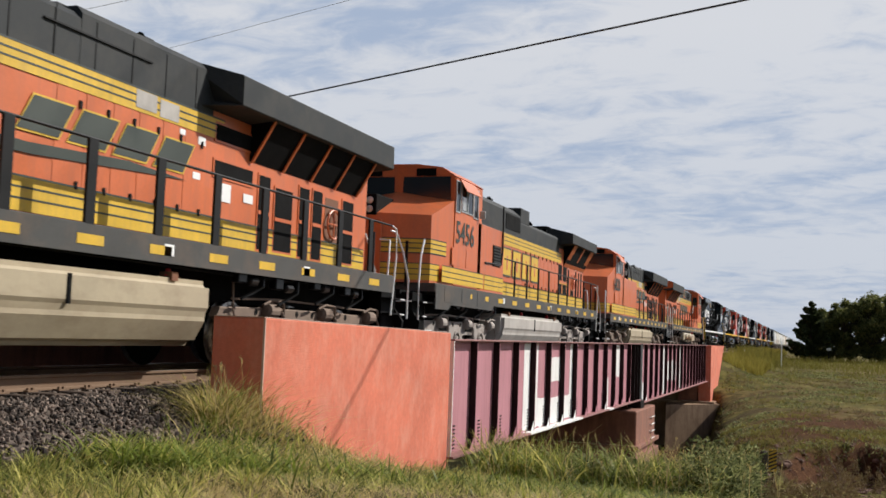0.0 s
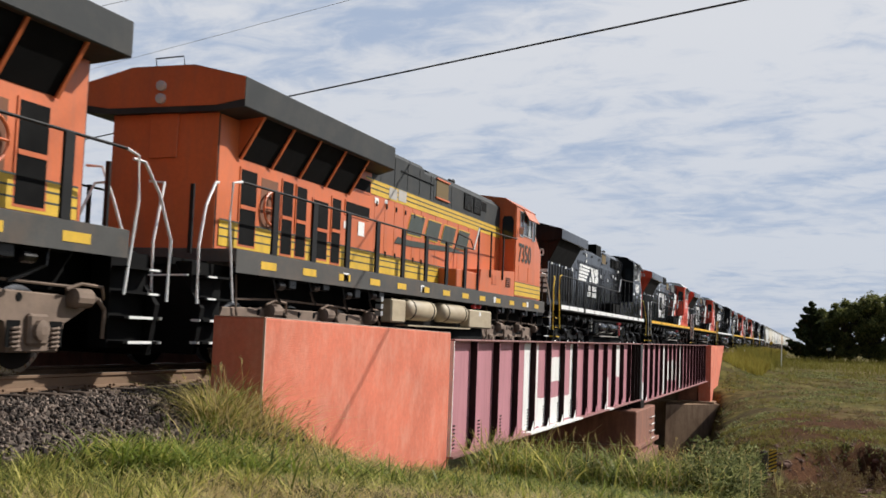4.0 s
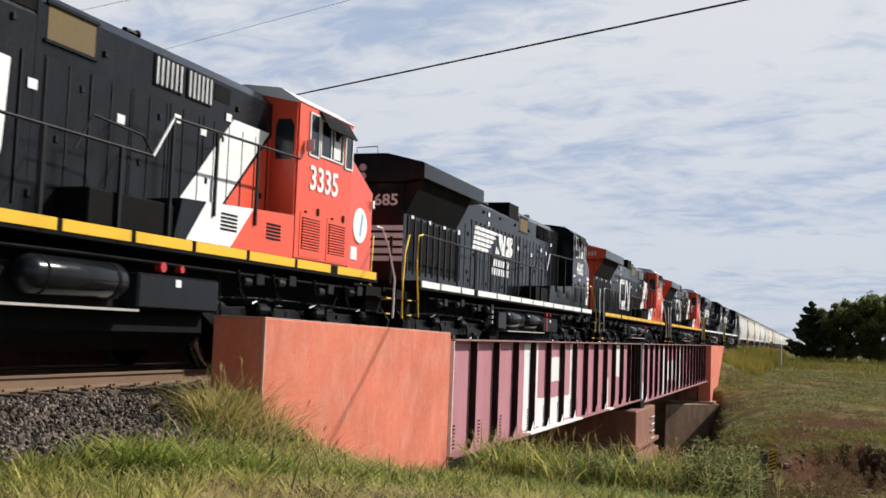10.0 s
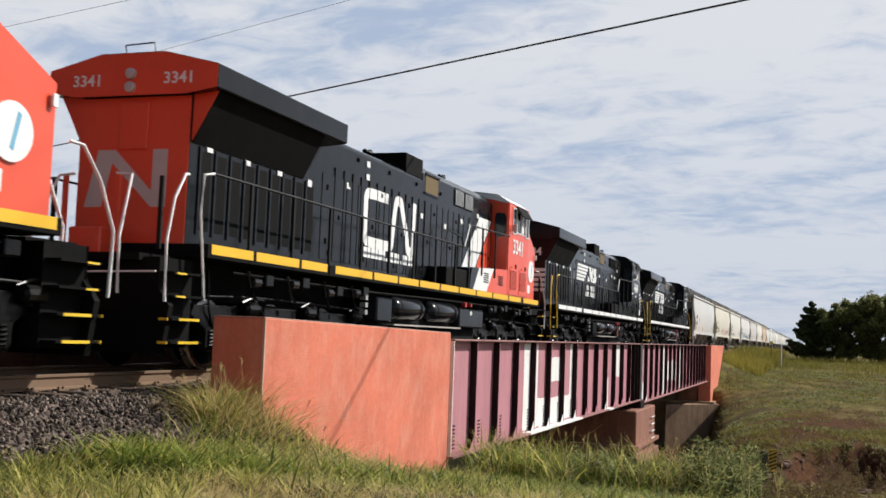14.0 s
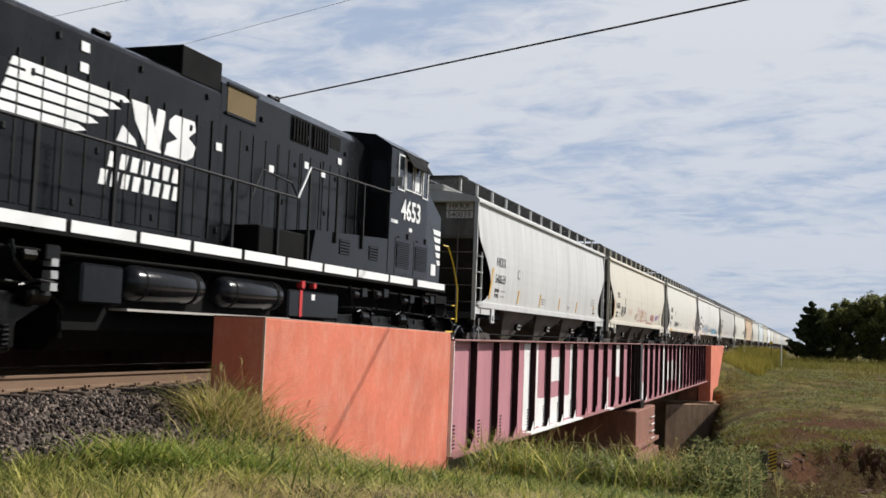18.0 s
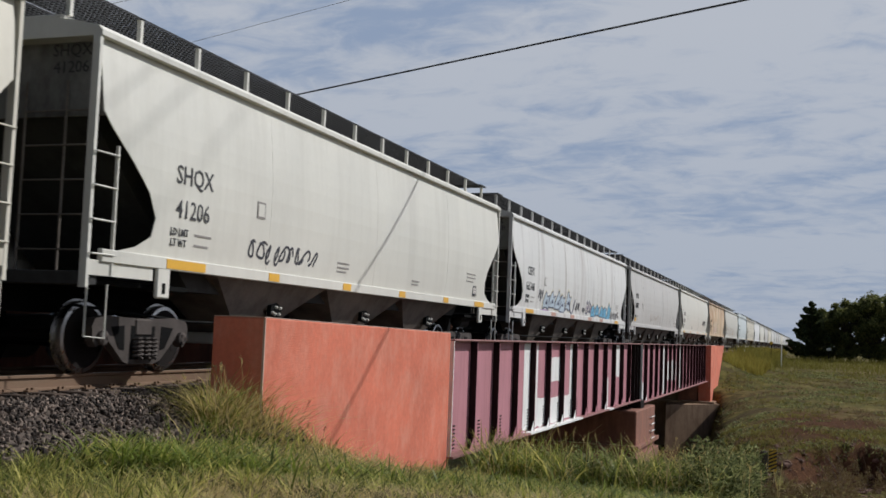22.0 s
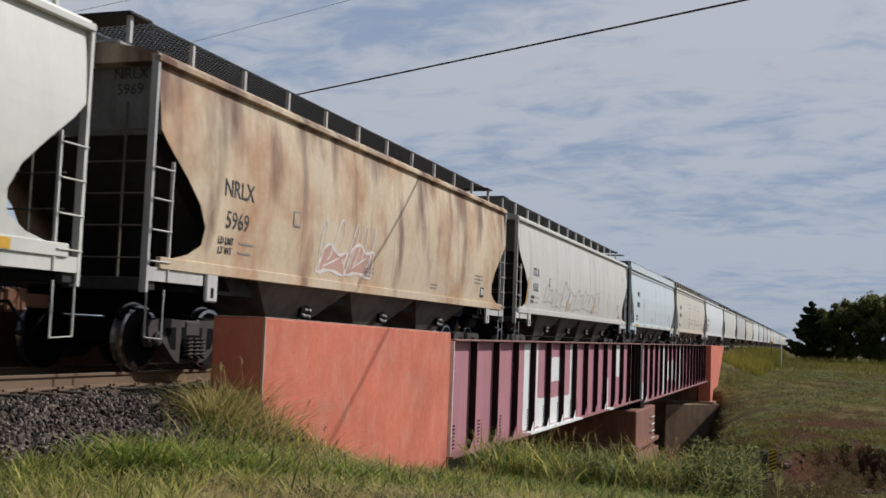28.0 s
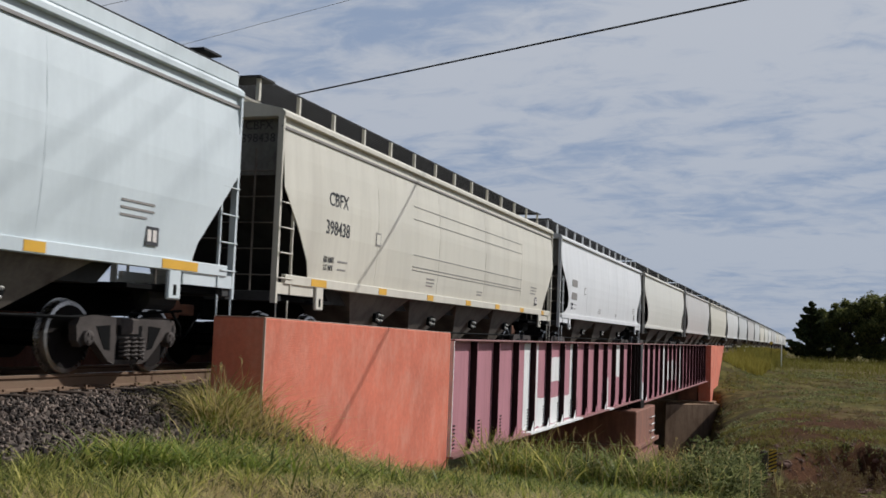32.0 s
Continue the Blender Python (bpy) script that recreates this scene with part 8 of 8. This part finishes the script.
def hopper(label, length, paint, marks="", number="", cut=CUT_A, rail=True, trim=None, bars=(), tape=(), mark_m=None, lite=False, mark_at=None, low_roof=False):
    """A covered hopper car: side sheets, shaped ends, roof, running boards, ladders, chutes, trucks."""
    car = new("covered_hopper")
    tagged(car, label, "hopper car", "covered hoppers of the train")
    half = length / 2 - 0.65
    trim = trim or paint
    mark_m = mark_m or H_MARK
    key = (round(length, 2), id(cut), paint.name)
    me = shared(("side",) + key, lambda: mesh_of("side_sheet", side_sheet(half, cut), paint))
    for q in (1, -1):
        o = new("side_sheet", me)
        o.parent = car
        o.matrix_local = Matrix.Rotation(0 if q > 0 else math.pi, 4, "Z")
    # roof: shallow curve, eave angle
    def roof():
        bm = bmesh.new()
        pts = [(1.50, 4.03), (1.53, 4.06), (1.50, 4.15), (1.2, 4.22), (0.7, 4.30), (0, 4.34)]
        prism(bm, pts + [(-x, z) for x, z in reversed(pts[:-1])], "y", -half + 0.02, half - 0.02)
        return mesh_of("roof", bm, paint)
    part("roof", shared(("roof", paint.name) + key, roof), None, car)
    for q in (1, -1):
        part("eave_angle", shared(("eave", q, trim.name) + key, lambda: mesh_of("eave_angle", boxm(*sorted((q * 1.47, q * 1.56)), -half, half, 4.02, 4.10, bev=0.008), paint)), None, car)
        part("side_sill", shared(("sill", q, trim.name) + key, lambda: mesh_of("side_sill", boxm(*sorted((q * 1.49, q * 1.565)), -half + 0.25, half - 0.25, 1.36, 1.52, bev=0.01), paint)), None, car)
    if cut is CUT_B:
        for q in (1,):
            part("top_chord", shared(("chord",) + key, lambda: mesh_of("top_chord", boxm(1.50, 1.525, -half, half, 3.84, 3.88), H_FAINT)), None, car)
    # hatch trough along the roof
    part("hatch_trough", shared(("hatch",) + key, lambda: mesh_of("hatch_trough", boxm(-0.32, 0.32, -half + 0.8, half - 0.8, 4.42, 4.60, bev=0.04), trim)), None, car)
    # inner core and slope sheets, shade put into their dark grey; chutes
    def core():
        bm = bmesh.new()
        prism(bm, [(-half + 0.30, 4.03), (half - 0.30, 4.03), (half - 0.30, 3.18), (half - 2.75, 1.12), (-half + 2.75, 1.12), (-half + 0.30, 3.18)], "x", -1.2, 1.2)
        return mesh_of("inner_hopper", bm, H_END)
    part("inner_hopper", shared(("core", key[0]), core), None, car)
    for e in (1, -1):
        y = e * half
        # end panel: grime over a grey that includes the end's shade
        part("end_panel", shared(("endp", e, paint.name, key[0]), lambda: mesh_of("end_panel", boxm(-1.46, 1.46, *sorted((y - e * 0.30, y - e * 0.26)), 3.12, 4.16), H_ENDTOP)), None, car, "grimy upper end panel, its grey darkened for shade")
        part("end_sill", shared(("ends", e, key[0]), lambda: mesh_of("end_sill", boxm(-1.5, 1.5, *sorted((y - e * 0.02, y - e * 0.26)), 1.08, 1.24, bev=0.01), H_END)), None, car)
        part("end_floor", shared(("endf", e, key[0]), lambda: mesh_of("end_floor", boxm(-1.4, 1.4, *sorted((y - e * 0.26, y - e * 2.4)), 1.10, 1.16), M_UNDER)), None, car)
        for q in (1, -1):
            part("corner_post", shared(("cpost", e, q, trim.name, key[0]), lambda: mesh_of("corner_post", boxm(*sorted((q * 1.44, q * 1.54)), *sorted((y, y - e * 0.055)), 1.05, 4.12), trim)), None, car)
            if lite:
                continue
            part("corner_plate", shared(("cplate", e, q, trim.name, key[0]), lambda: mesh_of("corner_plate", boxm(*sorted((q * 1.50, q * 1.535)), *sorted((y - e * 0.02, y - e * 1.35)), 1.20, 1.38), trim)), None, car)
            part("ladder_rail", shared(("lrail", e, q, trim.name, key[0]), lambda: mesh_of("ladder_rail", boxm(*sorted((q * 1.515, q * 1.555)), *sorted((y - e * 0.46, y - e * 0.49)), 1.2, 2.78), trim)), None, car)
            rung = shared(("rung", e, q, trim.name), lambda: mesh_of("rung", tubem([(q * 1.54, 0, 0), (q * 1.575, -e * 0.02, 0), (q * 1.575, -e * 0.44, 0), (q * 1.54, -e * 0.46, 0)], 0.012, 5), trim))
            for k in range(4):
                o = new("rung", rung)
                o.parent = car
                o.location = (0, y - e * 0.02, 1.45 + k * 0.40)
            part("sill_step", shared(("step", e, q, trim.name, key[0]), lambda: mesh_of("sill_step", tubem([(q * 1.52, y - e * 0.06, 1.1), (q * 1.52, y - e * 0.06, 0.48), (q * 1.52, y - e * 0.44, 0.46), (q * 1.52, y - e * 0.44, 1.1)], 0.016, 5), trim)), None, car)
            part("bolster_pad", shared(("pad", e, q, trim.name, key[0]), lambda: mesh_of("bolster_pad", boxm(*sorted((q * 1.50, q * 1.56)), *sorted((y - e * 1.42, y - e * 1.72)), 0.98, 1.40, bev=0.02), trim)), None, car)
            part("jack_slot", shared(("slot", e, q, key[0]), lambda: mesh_of("jack_slot", boxm(*sorted((q * 1.555, q * 1.564)), *sorted((y - e * 1.53, y - e * 1.61)), 1.04, 1.18, bev=0.004), M_UNDER)), None, car)
        # end ladder
        if lite:
            continue
        bm = bmesh.new()
        for x in (0.35, 0.95):
            tube(bm, [(x, y - e * 0.22, 1.2), (x, y - e * 0.22, 3.55)], 0.018, 5)
        for k in range(5):
            tube(bm, [(0.35, y - e * 0.21, 1.5 + 0.42 * k), (1.42, y - e * 0.21, 1.5 + 0.42 * k)], 0.012, 5)
        part("end_ladder", bm, H_UNDER, car)
        coupler(car, y + e * 0.60, e)
        # end platform of the running board
        part("end_grate", boxm(-1.1, 1.1, *sorted((y + e * 0.05, y - e * 0.45)), 4.66, 4.69), H_GRATE, car)
    # running boards on both sides of the roof
    if rail and low_roof:
        for q in (1, -1):
            part("roof_curb", boxm(*sorted((q * 1.36, q * 1.50)), -half + 0.1, half - 0.1, 4.16, 4.36, bev=0.01), paint, car)
            part("running_board", grating(*sorted((q * 0.5, q * 1.44)), -half, half, 4.38), H_GRATE, car)
    elif rail:
        for q in (1, -1):
            part("running_board", shared(("board", q, key[0]), lambda: mesh_of("running_board", grating(*sorted((q * 0.04, q * 1.04)), -half, half, 4.66), H_GRATE)), None, car)
            sup = shared(("sup", q, trim.name), lambda: mesh_of("board_support", boxm(*sorted((q * 0.98, q * 1.04)), -0.03, 0.03, 4.30, 4.69), trim))
            n = int(2 * half / 1.42)
            for k in range(0, n + 1, 3 if lite else 1):
                o = new("board_support", sup)
                o.parent = car
                o.location = (0, -half + 0.08 + k * (2 * half - 0.16) / n, 0)
    # centre sill and chutes
    part("centre_sill", shared(("csill", key[0]), lambda: mesh_of("centre_sill", boxm(-0.25, 0.25, -half, half, 0.75, 1.12), M_UNDER)), None, car)
    n = 4 if length > 19.5 else 3
    span = 2 * (half - 3.1)
    wch = span / n
    def chute():
        bm = bmesh.new()
        lo = [(0.9, -0.28), (0.9, 0.28), (-0.9, 0.28), (-0.9, -0.28)]
        hi = [(1.42, -wch / 2 + 0.02), (1.42, wch / 2 - 0.02), (-1.42, wch / 2 - 0.02), (-1.42, -wch / 2 + 0.02)]
        a = [bm.verts.new((x, y, 0.52)) for x, y in lo]
        b = [bm.verts.new((x, y, 1.37)) for x, y in hi]
        for i in range(4):
            bm.faces.new((a[i], a[(i + 1) % 4], b[(i + 1) % 4], b[i]))
        bm.faces.new(a[::-1]), bm.faces.new(b)
        bmesh.ops.recalc_face_normals(bm, faces=bm.faces)
        return mesh_of("chute", bm, H_UNDER)
    ch = shared(("chute", round(wch, 3)), chute)
    gate = shared("gate", lambda: mesh_of("outlet_gate", boxm(-1.12, 1.12, -0.46, 0.46, 0.37, 0.55, bev=0.02), H_PALE))
    handle = shared("gatehandle", lambda: mesh_of("gate_handle", boxm(1.1, 1.25, -0.09, 0.09, 0.43, 0.52), M_RUST))
    def bracket():
        bm = bmesh.new()
        prism(bm, [(-0.20, 0.0), (0.12, -0.05), (0.20, 0.10), (0.05, 0.20), (-0.16, 0.16)], "x", 1.20, 1.27)
        for dy, dz in ((-0.13, 0.04), (-0.02, 0.13), (0.09, 0.02), (0.12, 0.12), (-0.05, 0.02)):
            lathe(bm, [(1.27, 0.028), (1.30, 0.024), (1.31, 0.01)], "x", (0, dy, dz), 7, 1)
        return mesh_of("vibrator_bracket", bm, (M_UNDER, H_PALE))
    vib = shared("vib", bracket)
    for k in range(n):
        yc = -span / 2 + (k + 0.5) * wch
        for nm, m, dy in (("chute", ch, 0), ("outlet_gate", gate, 0), ("gate_handle", handle, 0), ("vibrator_bracket", vib, 0.3))[:2 if lite else 4]:
            o = new(nm, m)
            o.parent = car
            o.location = (0, yc + dy, 0.86 if nm == "vibrator_bracket" else 0)
    part("brake_pipe", tubem([(1.0, -half + 0.5, 0.85), (1.05, -half + 3, 0.7), (1.05, half - 3, 0.7), (1.0, half - 0.5, 0.85)], 0.02, 5), M_UNDER, car)
    part("brake_reservoir", lathem([(-0.4, 0.05), (-0.33, 0.16), (0.33, 0.16), (0.4, 0.05)], "y", (0.8, half - 0.9, 1.0), 12), H_END, car)
    for yc in (half - 1.85, -half + 1.85):
        freight_truck(car, yc, lite)
    if lite:
        return car
    # weld lines between the side panels
    seam = shared(("seam", paint.name), lambda: mesh_of("seam", side_strip(0.012, 1.53, 3.9, 0.0015), H_SEAM if paint in (H_STRIP, H_STAIN, H_RUSTY) else paint))
    ns = 8 if paint in (H_STRIP, H_STAIN) else n
    for k in range(1, ns + 1):
        o = new("panel_seam", seam)
        o.parent = car
        o.location = (0, -half + 2.2 + (k - 0.5) * (2 * half - 4.4) / ns, 0)
    # stencils
    zt = (2.62, 2.17) if cut is CUT_A else (2.92, 2.42)
    y = -half + 2.15
    if mark_at:
        y, zt = -half + mark_at[0], mark_at[1:]
    if paint is H_GREY:
        for dz in (3.93, 3.72):
            part("label_plate", boxm(0.60, 1.32, -half + 0.2585, -half + 0.2595, dz - 0.085, dz + 0.095), H_WHITE, car, "white painted label field")
    if marks:
        for txt, z in ((marks, zt[0]), (number, zt[1])):
            ob = writing("reporting_mark", txt, 0.35, mark_m, car, (bulge(z) + 0.003, y, z), 90, 0.97, 0.002)
        for e, dy in ((-1, 0),):
            writing("reporting_mark", marks, 0.21, H_MARK, car, (0.95, -half + 0.258, 3.93), 0)
            writing("reporting_mark", number, 0.21, H_MARK, car, (0.95, -half + 0.258, 3.72), 0)
    else:
        for z in zt:
            part("stencil_bar", boxm(bulge(z) + 0.001, bulge(z) + 0.008, y - 0.45, y + 0.45, z - 0.12, z + 0.12), H_FAINT, car)
    for txt, z in (("LD LMT", 1.87), ("LT WT", 1.73)):
        writing("load_limit", txt, 0.14, H_MARK, car, (bulge(z) + 0.006, y - 0.28, z), 90, 0.9, 0.002)
    for k, (dy, z, w) in enumerate(((0.5, 1.87, 0.42), (0.5, 1.73, 0.36), (5.2, 1.85, 0.5), (5.2, 1.77, 0.5), (5.2, 1.70, 0.4), (2 * half - 4.6, 2.15, 0.7), (2 * half - 4.6, 2.06, 0.7), (2 * half - 4.6, 1.97, 0.55), (9.0, 1.75, 0.45), (9.0, 1.68, 0.4))):
        part("stencil_bar", boxm(bulge(z) + 0.001, bulge(z) + 0.006, y - 0.4 + dy, y - 0.4 + dy + w, z - 0.014, z + 0.014), H_FAINT, car)
    part("stencil_box", boxm(bulge(2.5) + 0.001, bulge(2.5) + 0.006, y + 1.75, y + 2.0, 2.3, 2.55), H_FAINT, car)
    part("stencil_box", boxm(bulge(2.5) + 0.004, bulge(2.5) + 0.009, y + 1.78, y + 1.97, 2.33, 2.52), paint, car)
    part("service_panel", boxm(bulge(1.8) + 0.001, bulge(1.8) + 0.007, half - 2.28, half - 2.0, 1.64, 1.88), H_MARK, car)
    for k in range(2):
        part("service_label", boxm(bulge(1.8) + 0.006, bulge(1.8) + 0.011, half - 2.25 + 0.12 * k, half - 2.17 + 0.12 * k, 1.69, 1.84), G_WHITE, car)
    for (u, w, lean, z0, z1) in bars:
        bm = bmesh.new()
        vs = []
        for o in (0.004, 0.012):
            vs.append([bm.verts.new((bulge(zz) + o, -half + u + d, zz)) for d, zz in ((0, z0), (w, z0), (w + lean, z1), (lean, z1))])
        bm.faces.new(vs[1]), bm.faces.new(vs[0][::-1])
        for j in range(4):
            bm.faces.new((vs[0][j], vs[0][(j + 1) % 4], vs[1][(j + 1) % 4], vs[1][j]))
        part("yellow_bar", bm, H_REFL, car, "slanting yellow bar")
    for (u, w) in tape:
        part("reflector", boxm(1.565, 1.571, -half + u, -half + u + w, 1.38, 1.50), H_REFL, car)
    return car


def side_strip(w, z0, z1, lift):
    bm = bmesh.new()
    zs = np.linspace(z0, z1, 9)
    rows = [[bm.verts.new((bulge(z) + o, d, z)) for d in (-w / 2, w / 2) for o in (lift, -0.004)] for z in zs]
    for a, b in zip(rows, rows[1:]):
        bm.faces.new((a[0], a[2], b[2], b[0]))
        bm.faces.new((a[0], b[0], b[1], a[1]))
        bm.faces.new((a[2], a[3], b[3], b[2]))
    bmesh.ops.recalc_face_normals(bm, faces=bm.faces)
    return bm


def add_hoppers():
    rng = np.random.default_rng(21)
    edges = [145.75, 164.75, 184.0, 202.65, 223.9, 244.7, 265.6, 283.7, 304.5, 322.7, 343.0, 362.5]

    def place(car, k):
        TRAIN.append((car, (edges[k] + edges[k + 1]) / 2, False))

    ln = [b - a for a, b in zip(edges, edges[1:])]
    h = [v / 2 - 0.65 for v in ln]
    c = hopper("grey-white covered hopper with slanting yellow bars", ln[0], H_GREY, "HKRX", "540039", bars=[(1.15, 0.10, 0.18, 1.62, 2.45), (4.05, 0.09, 0.07, 1.60, 1.98), (6.7, 0.09, 0.07, 1.60, 1.98), (9.4, 0.09, 0.07, 1.60, 1.98), (12.2, 0.09, 0.07, 1.60, 1.98), (15.4, 0.09, 0.07, 1.60, 1.98)], mark_m=H_MARK)
    place(c, 0)
    c = hopper("cream covered hopper with a black tag and red scrawl", ln[1], H_CREAM, "TILX", "570823", bars=[(1.1, 0.08, 0.14, 1.62, 2.4), (8.9, 0.07, 0.06, 1.6, 1.9), (15.8, 0.08, 0.1, 1.62, 2.3)])
    scribble(rng, c, -h[1] + 2.9, -h[1] + 4.1, 1.72, 2.25, (G_BLACK,), 0.045, 7, label="black sprayed tag")
    throw_up(rng, c, -h[1] + 7.6, -h[1] + 10.8, 1.62, 2.28, 5, None, G_RED, 0.03, label="red sprayed outline")
    scribble(rng, c, -h[1] + 9.0, -h[1] + 9.5, 1.75, 2.2, (G_ORANGE,), 0.07, 2, label="orange sprayed patch")
    scribble(rng, c, -h[1] + 7.2, -h[1] + 7.6, 1.75, 2.0, (G_RED,), 0.04, 2, label="red sprayed curl")
    scribble(rng, c, -h[1] + 12.2, -h[1] + 13.4, 1.72, 2.12, (G_RED,), 0.06, 8, label="red sprayed tag")
    scribble(rng, c, -h[1] + 10.8, -h[1] + 13.0, 1.56, 1.66, (G_RED,), 0.03, 12, label="red sprayed writing")
    for z in (2.10, 2.03, 1.96, 1.89):
        part("stencil_bar", boxm(bulge(z) + 0.001, bulge(z) + 0.006, -h[1] + 4.9, -h[1] + 6.1, z - 0.010, z + 0.010), G_PINK, c, "faded red stencil line")
    scribble(rng, c, h[1] - 4.0, h[1] - 3.0, 1.75, 2.1, (G_VIOLET,), 0.04, 5, label="violet sprayed tag")
    place(c, 1)
    c = hopper("pale cream covered hopper with two black tags", ln[2], H_PALE, "SHQX", "41206", tape=[(1.6, 0.95), (4.4, 0.35), (7.2, 0.35), (10.0, 0.35), (12.8, 0.35), (15.2, 0.8)])
    scribble(rng, c, -h[2] + 3.7, -h[2] + 6.0, 1.62, 1.98, (G_BLACK,), 0.04, 9, label="black sprayed tag")
    place(c, 2)
    c = hopper("stained white covered hopper with large pale blue graffiti", ln[3], H_STAIN, "CEFX", "635148", tape=[(1.7, 0.95), (17.0, 0.8)])
    throw_up(rng, c, -6.05, -2.15, 1.50, 2.22, 5, G_PALE, G_NAVY, 0.045, G_HALO, G_NAVY, "navy sprayed outline with pale blue fill")
    bm = bmesh.new()
    stroke(bm, [(-2.3, 1.95), (-2.1, 1.7), (-1.85, 1.55), (-1.6, 1.56), (-1.45, 1.8), (-1.28, 2.05)], 0.10, 0.006)
    part("sprayed_outline", bm, G_NAVY, c, "navy sprayed tail")
    scribble(rng, c, -6.75, -6.2, 1.78, 2.18, (G_BLACK,), 0.05, 4, label="black sprayed tag")
    scribble(rng, c, -6.35, -5.3, 1.42, 1.56, (G_VIOLET,), 0.035, 8, label="violet sprayed writing")
    scribble(rng, c, -1.15, -0.5, 1.62, 1.98, (G_BLACK,), 0.05, 4, label="black sprayed tag")
    scribble(rng, c, 0.05, 0.5, 1.62, 1.82, (G_BLACK,), 0.04, 4, label="black sprayed tag")
    throw_up(rng, c, 0.75, 1.75, 1.58, 2.12, 3, G_WHITE, G_NAVY, 0.05, None, G_VIOLET, "navy sprayed outline")
    throw_up(rng, c, 1.8, 5.9, 1.47, 2.12, 5, G_BLUE, G_NAVY, 0.04, G_HALO, None, "navy sprayed outline with blue fill")
    scribble(rng, c, 6.0, 7.6, 1.48, 1.85, (G_BLACK,), 0.04, 7, label="black sprayed tags")
    for u in (-4.95, -2.0, 1.2, 3.6):
        part("reflector", boxm(1.566, 1.572, u, u + 0.62, 1.38, 1.50), G_PINK, c, "faded pinkish-brown tape")
    place(c, 3)
    c = hopper("dusty grey-cream covered hopper with faint red graffiti", ln[4], H_DUST, "CEFX", "380002", mark_at=(1.95, 2.83, 2.38), bars=[(1.4, 0.45, 0.0, 1.62, 1.80)])
    scribble(rng, c, -h[4] + 6.0, -h[4] + 10.5, 1.65, 2.15, (H_FAINT2,), 0.03, 6, label="faint reddish sprayed lines")
    place(c, 4)
    c = hopper("pale cream covered hopper with a black signature tag", ln[5], H_PALE, "", "", tape=[(1.6, 0.9), (6, 0.4), (11, 0.4), (15.6, 0.4), (17.6, 0.8)])
    scribble(rng, c, h[5] - 5.0, h[5] - 2.6, 2.0, 2.45, (G_BLACK,), 0.05, 8, label="black sprayed signature")
    place(c, 5)
    c = hopper("rust-streaked tan covered hopper with pink and white graffiti", ln[6], H_RUSTY, "NRLX", "5969", trim=H_DUST)
    throw_up(rng, c, -h[6] + 4.9, -h[6] + 7.3, 1.55, 2.25, 2, G_PINK, G_WHITE, 0.05, None, None, "white sprayed outline with pink fill")
    scribble(rng, c, -h[6] + 4.7, -h[6] + 7.6, 1.55, 2.75, (G_WHITE,), 0.03, 5, label="white sprayed rays")
    place(c, 6)
    c = hopper("streaked beige covered hopper with faint outline graffiti", ln[7], H_STRIP, "STLX", "9332", bars=[(1.05, 0.09, 0.15, 1.62, 2.4), (6.6, 0.09, 0.05, 1.6, 1.95), (11.2, 0.09, 0.05, 1.6, 1.95), (18.2, 0.1, 0.06, 1.6, 3.4)])
    throw_up(rng, c, -h[7] + 3.4, -h[7] + 12.6, 1.60, 2.42, 8, None, H_FAINT2, 0.05, None, None, "faint washed-out sprayed outline")
    place(c, 7)
    c = hopper("pale blue-white covered hopper with yellow reflector strips", ln[8], H_BLUE, "CAEX", "581852", cut=CUT_B, low_roof=True, tape=[(1.3, 0.95), (4.3, 0.35), (6.9, 0.35), (9.6, 0.35), (12.4, 0.35), (15.0, 0.85)])
    place(c, 8)
    c = hopper("cream covered hopper with yellow reflector squares", ln[9], H_CREAM, "CBFX", "398438", cut=CUT_B, tape=[(1.2, 0.6), (4.2, 0.4), (7.0, 0.4), (9.8, 0.4), (12.4, 0.4), (15.0, 0.4), (17.6, 0.3)])
    for z in (3.32, 3.05, 2.3, 2.05, 1.98):
        part("rub_line", boxm(bulge(z) + 0.001, bulge(z) + 0.006, -h[9] + 6.0, h[9] - 4.0, z - 0.007, z + 0.007), H_FAINT, c)
    place(c, 9)
    clean = hopper("clean white covered hopper with smooth rounded sides", ln[10], H_WHITE, "", "")
    place(clean, 10)
    # the cars that stay far down the line
    far = [hopper("pale cream covered hopper far down the train", 19.2, H_PALE, lite=True), hopper("dusty grey-cream covered hopper far down the train", 19.2, H_DUST, lite=True),
           hopper("pale cream covered hopper far down the train", 19.2, H_CREAM, cut=CUT_B, lite=True), hopper("stained white covered hopper far down the train", 19.2, H_STAIN, lite=True),
           hopper("grey-white covered hopper far down the train", 19.2, H_GREY, lite=True)]
    u = edges[-1]
    for k in range(18):
        if k < 5:
            car = far[k]
        else:
            src = far[(k * 3 + 1) % 5]
            car = copy_thing(src, Matrix.Identity(4))
        TRAIN.append((car, u + 9.6, False))
        u += 19.2


add_hoppers()


# ---- all that moves ----
def motions():
    """The train rolls past at an even pace; every wheelset turns with it."""
    for ob, centre, turned in TRAIN:
        walk(ob, [(t, pose(TRACK, centre - rolled(t), 0, 0, 0, 180 if turned else 0)) for t in range(0, 33, 2)])
    for ob, y, r, turned in SPIN:
        way = -1 if turned else 1
        walk(ob, [(i / 30, Matrix.Translation((0, y, r)) @ Matrix.Rotation(way * rolled(i / 30) / r, 4, "X")) for i in range(961)])


motions()
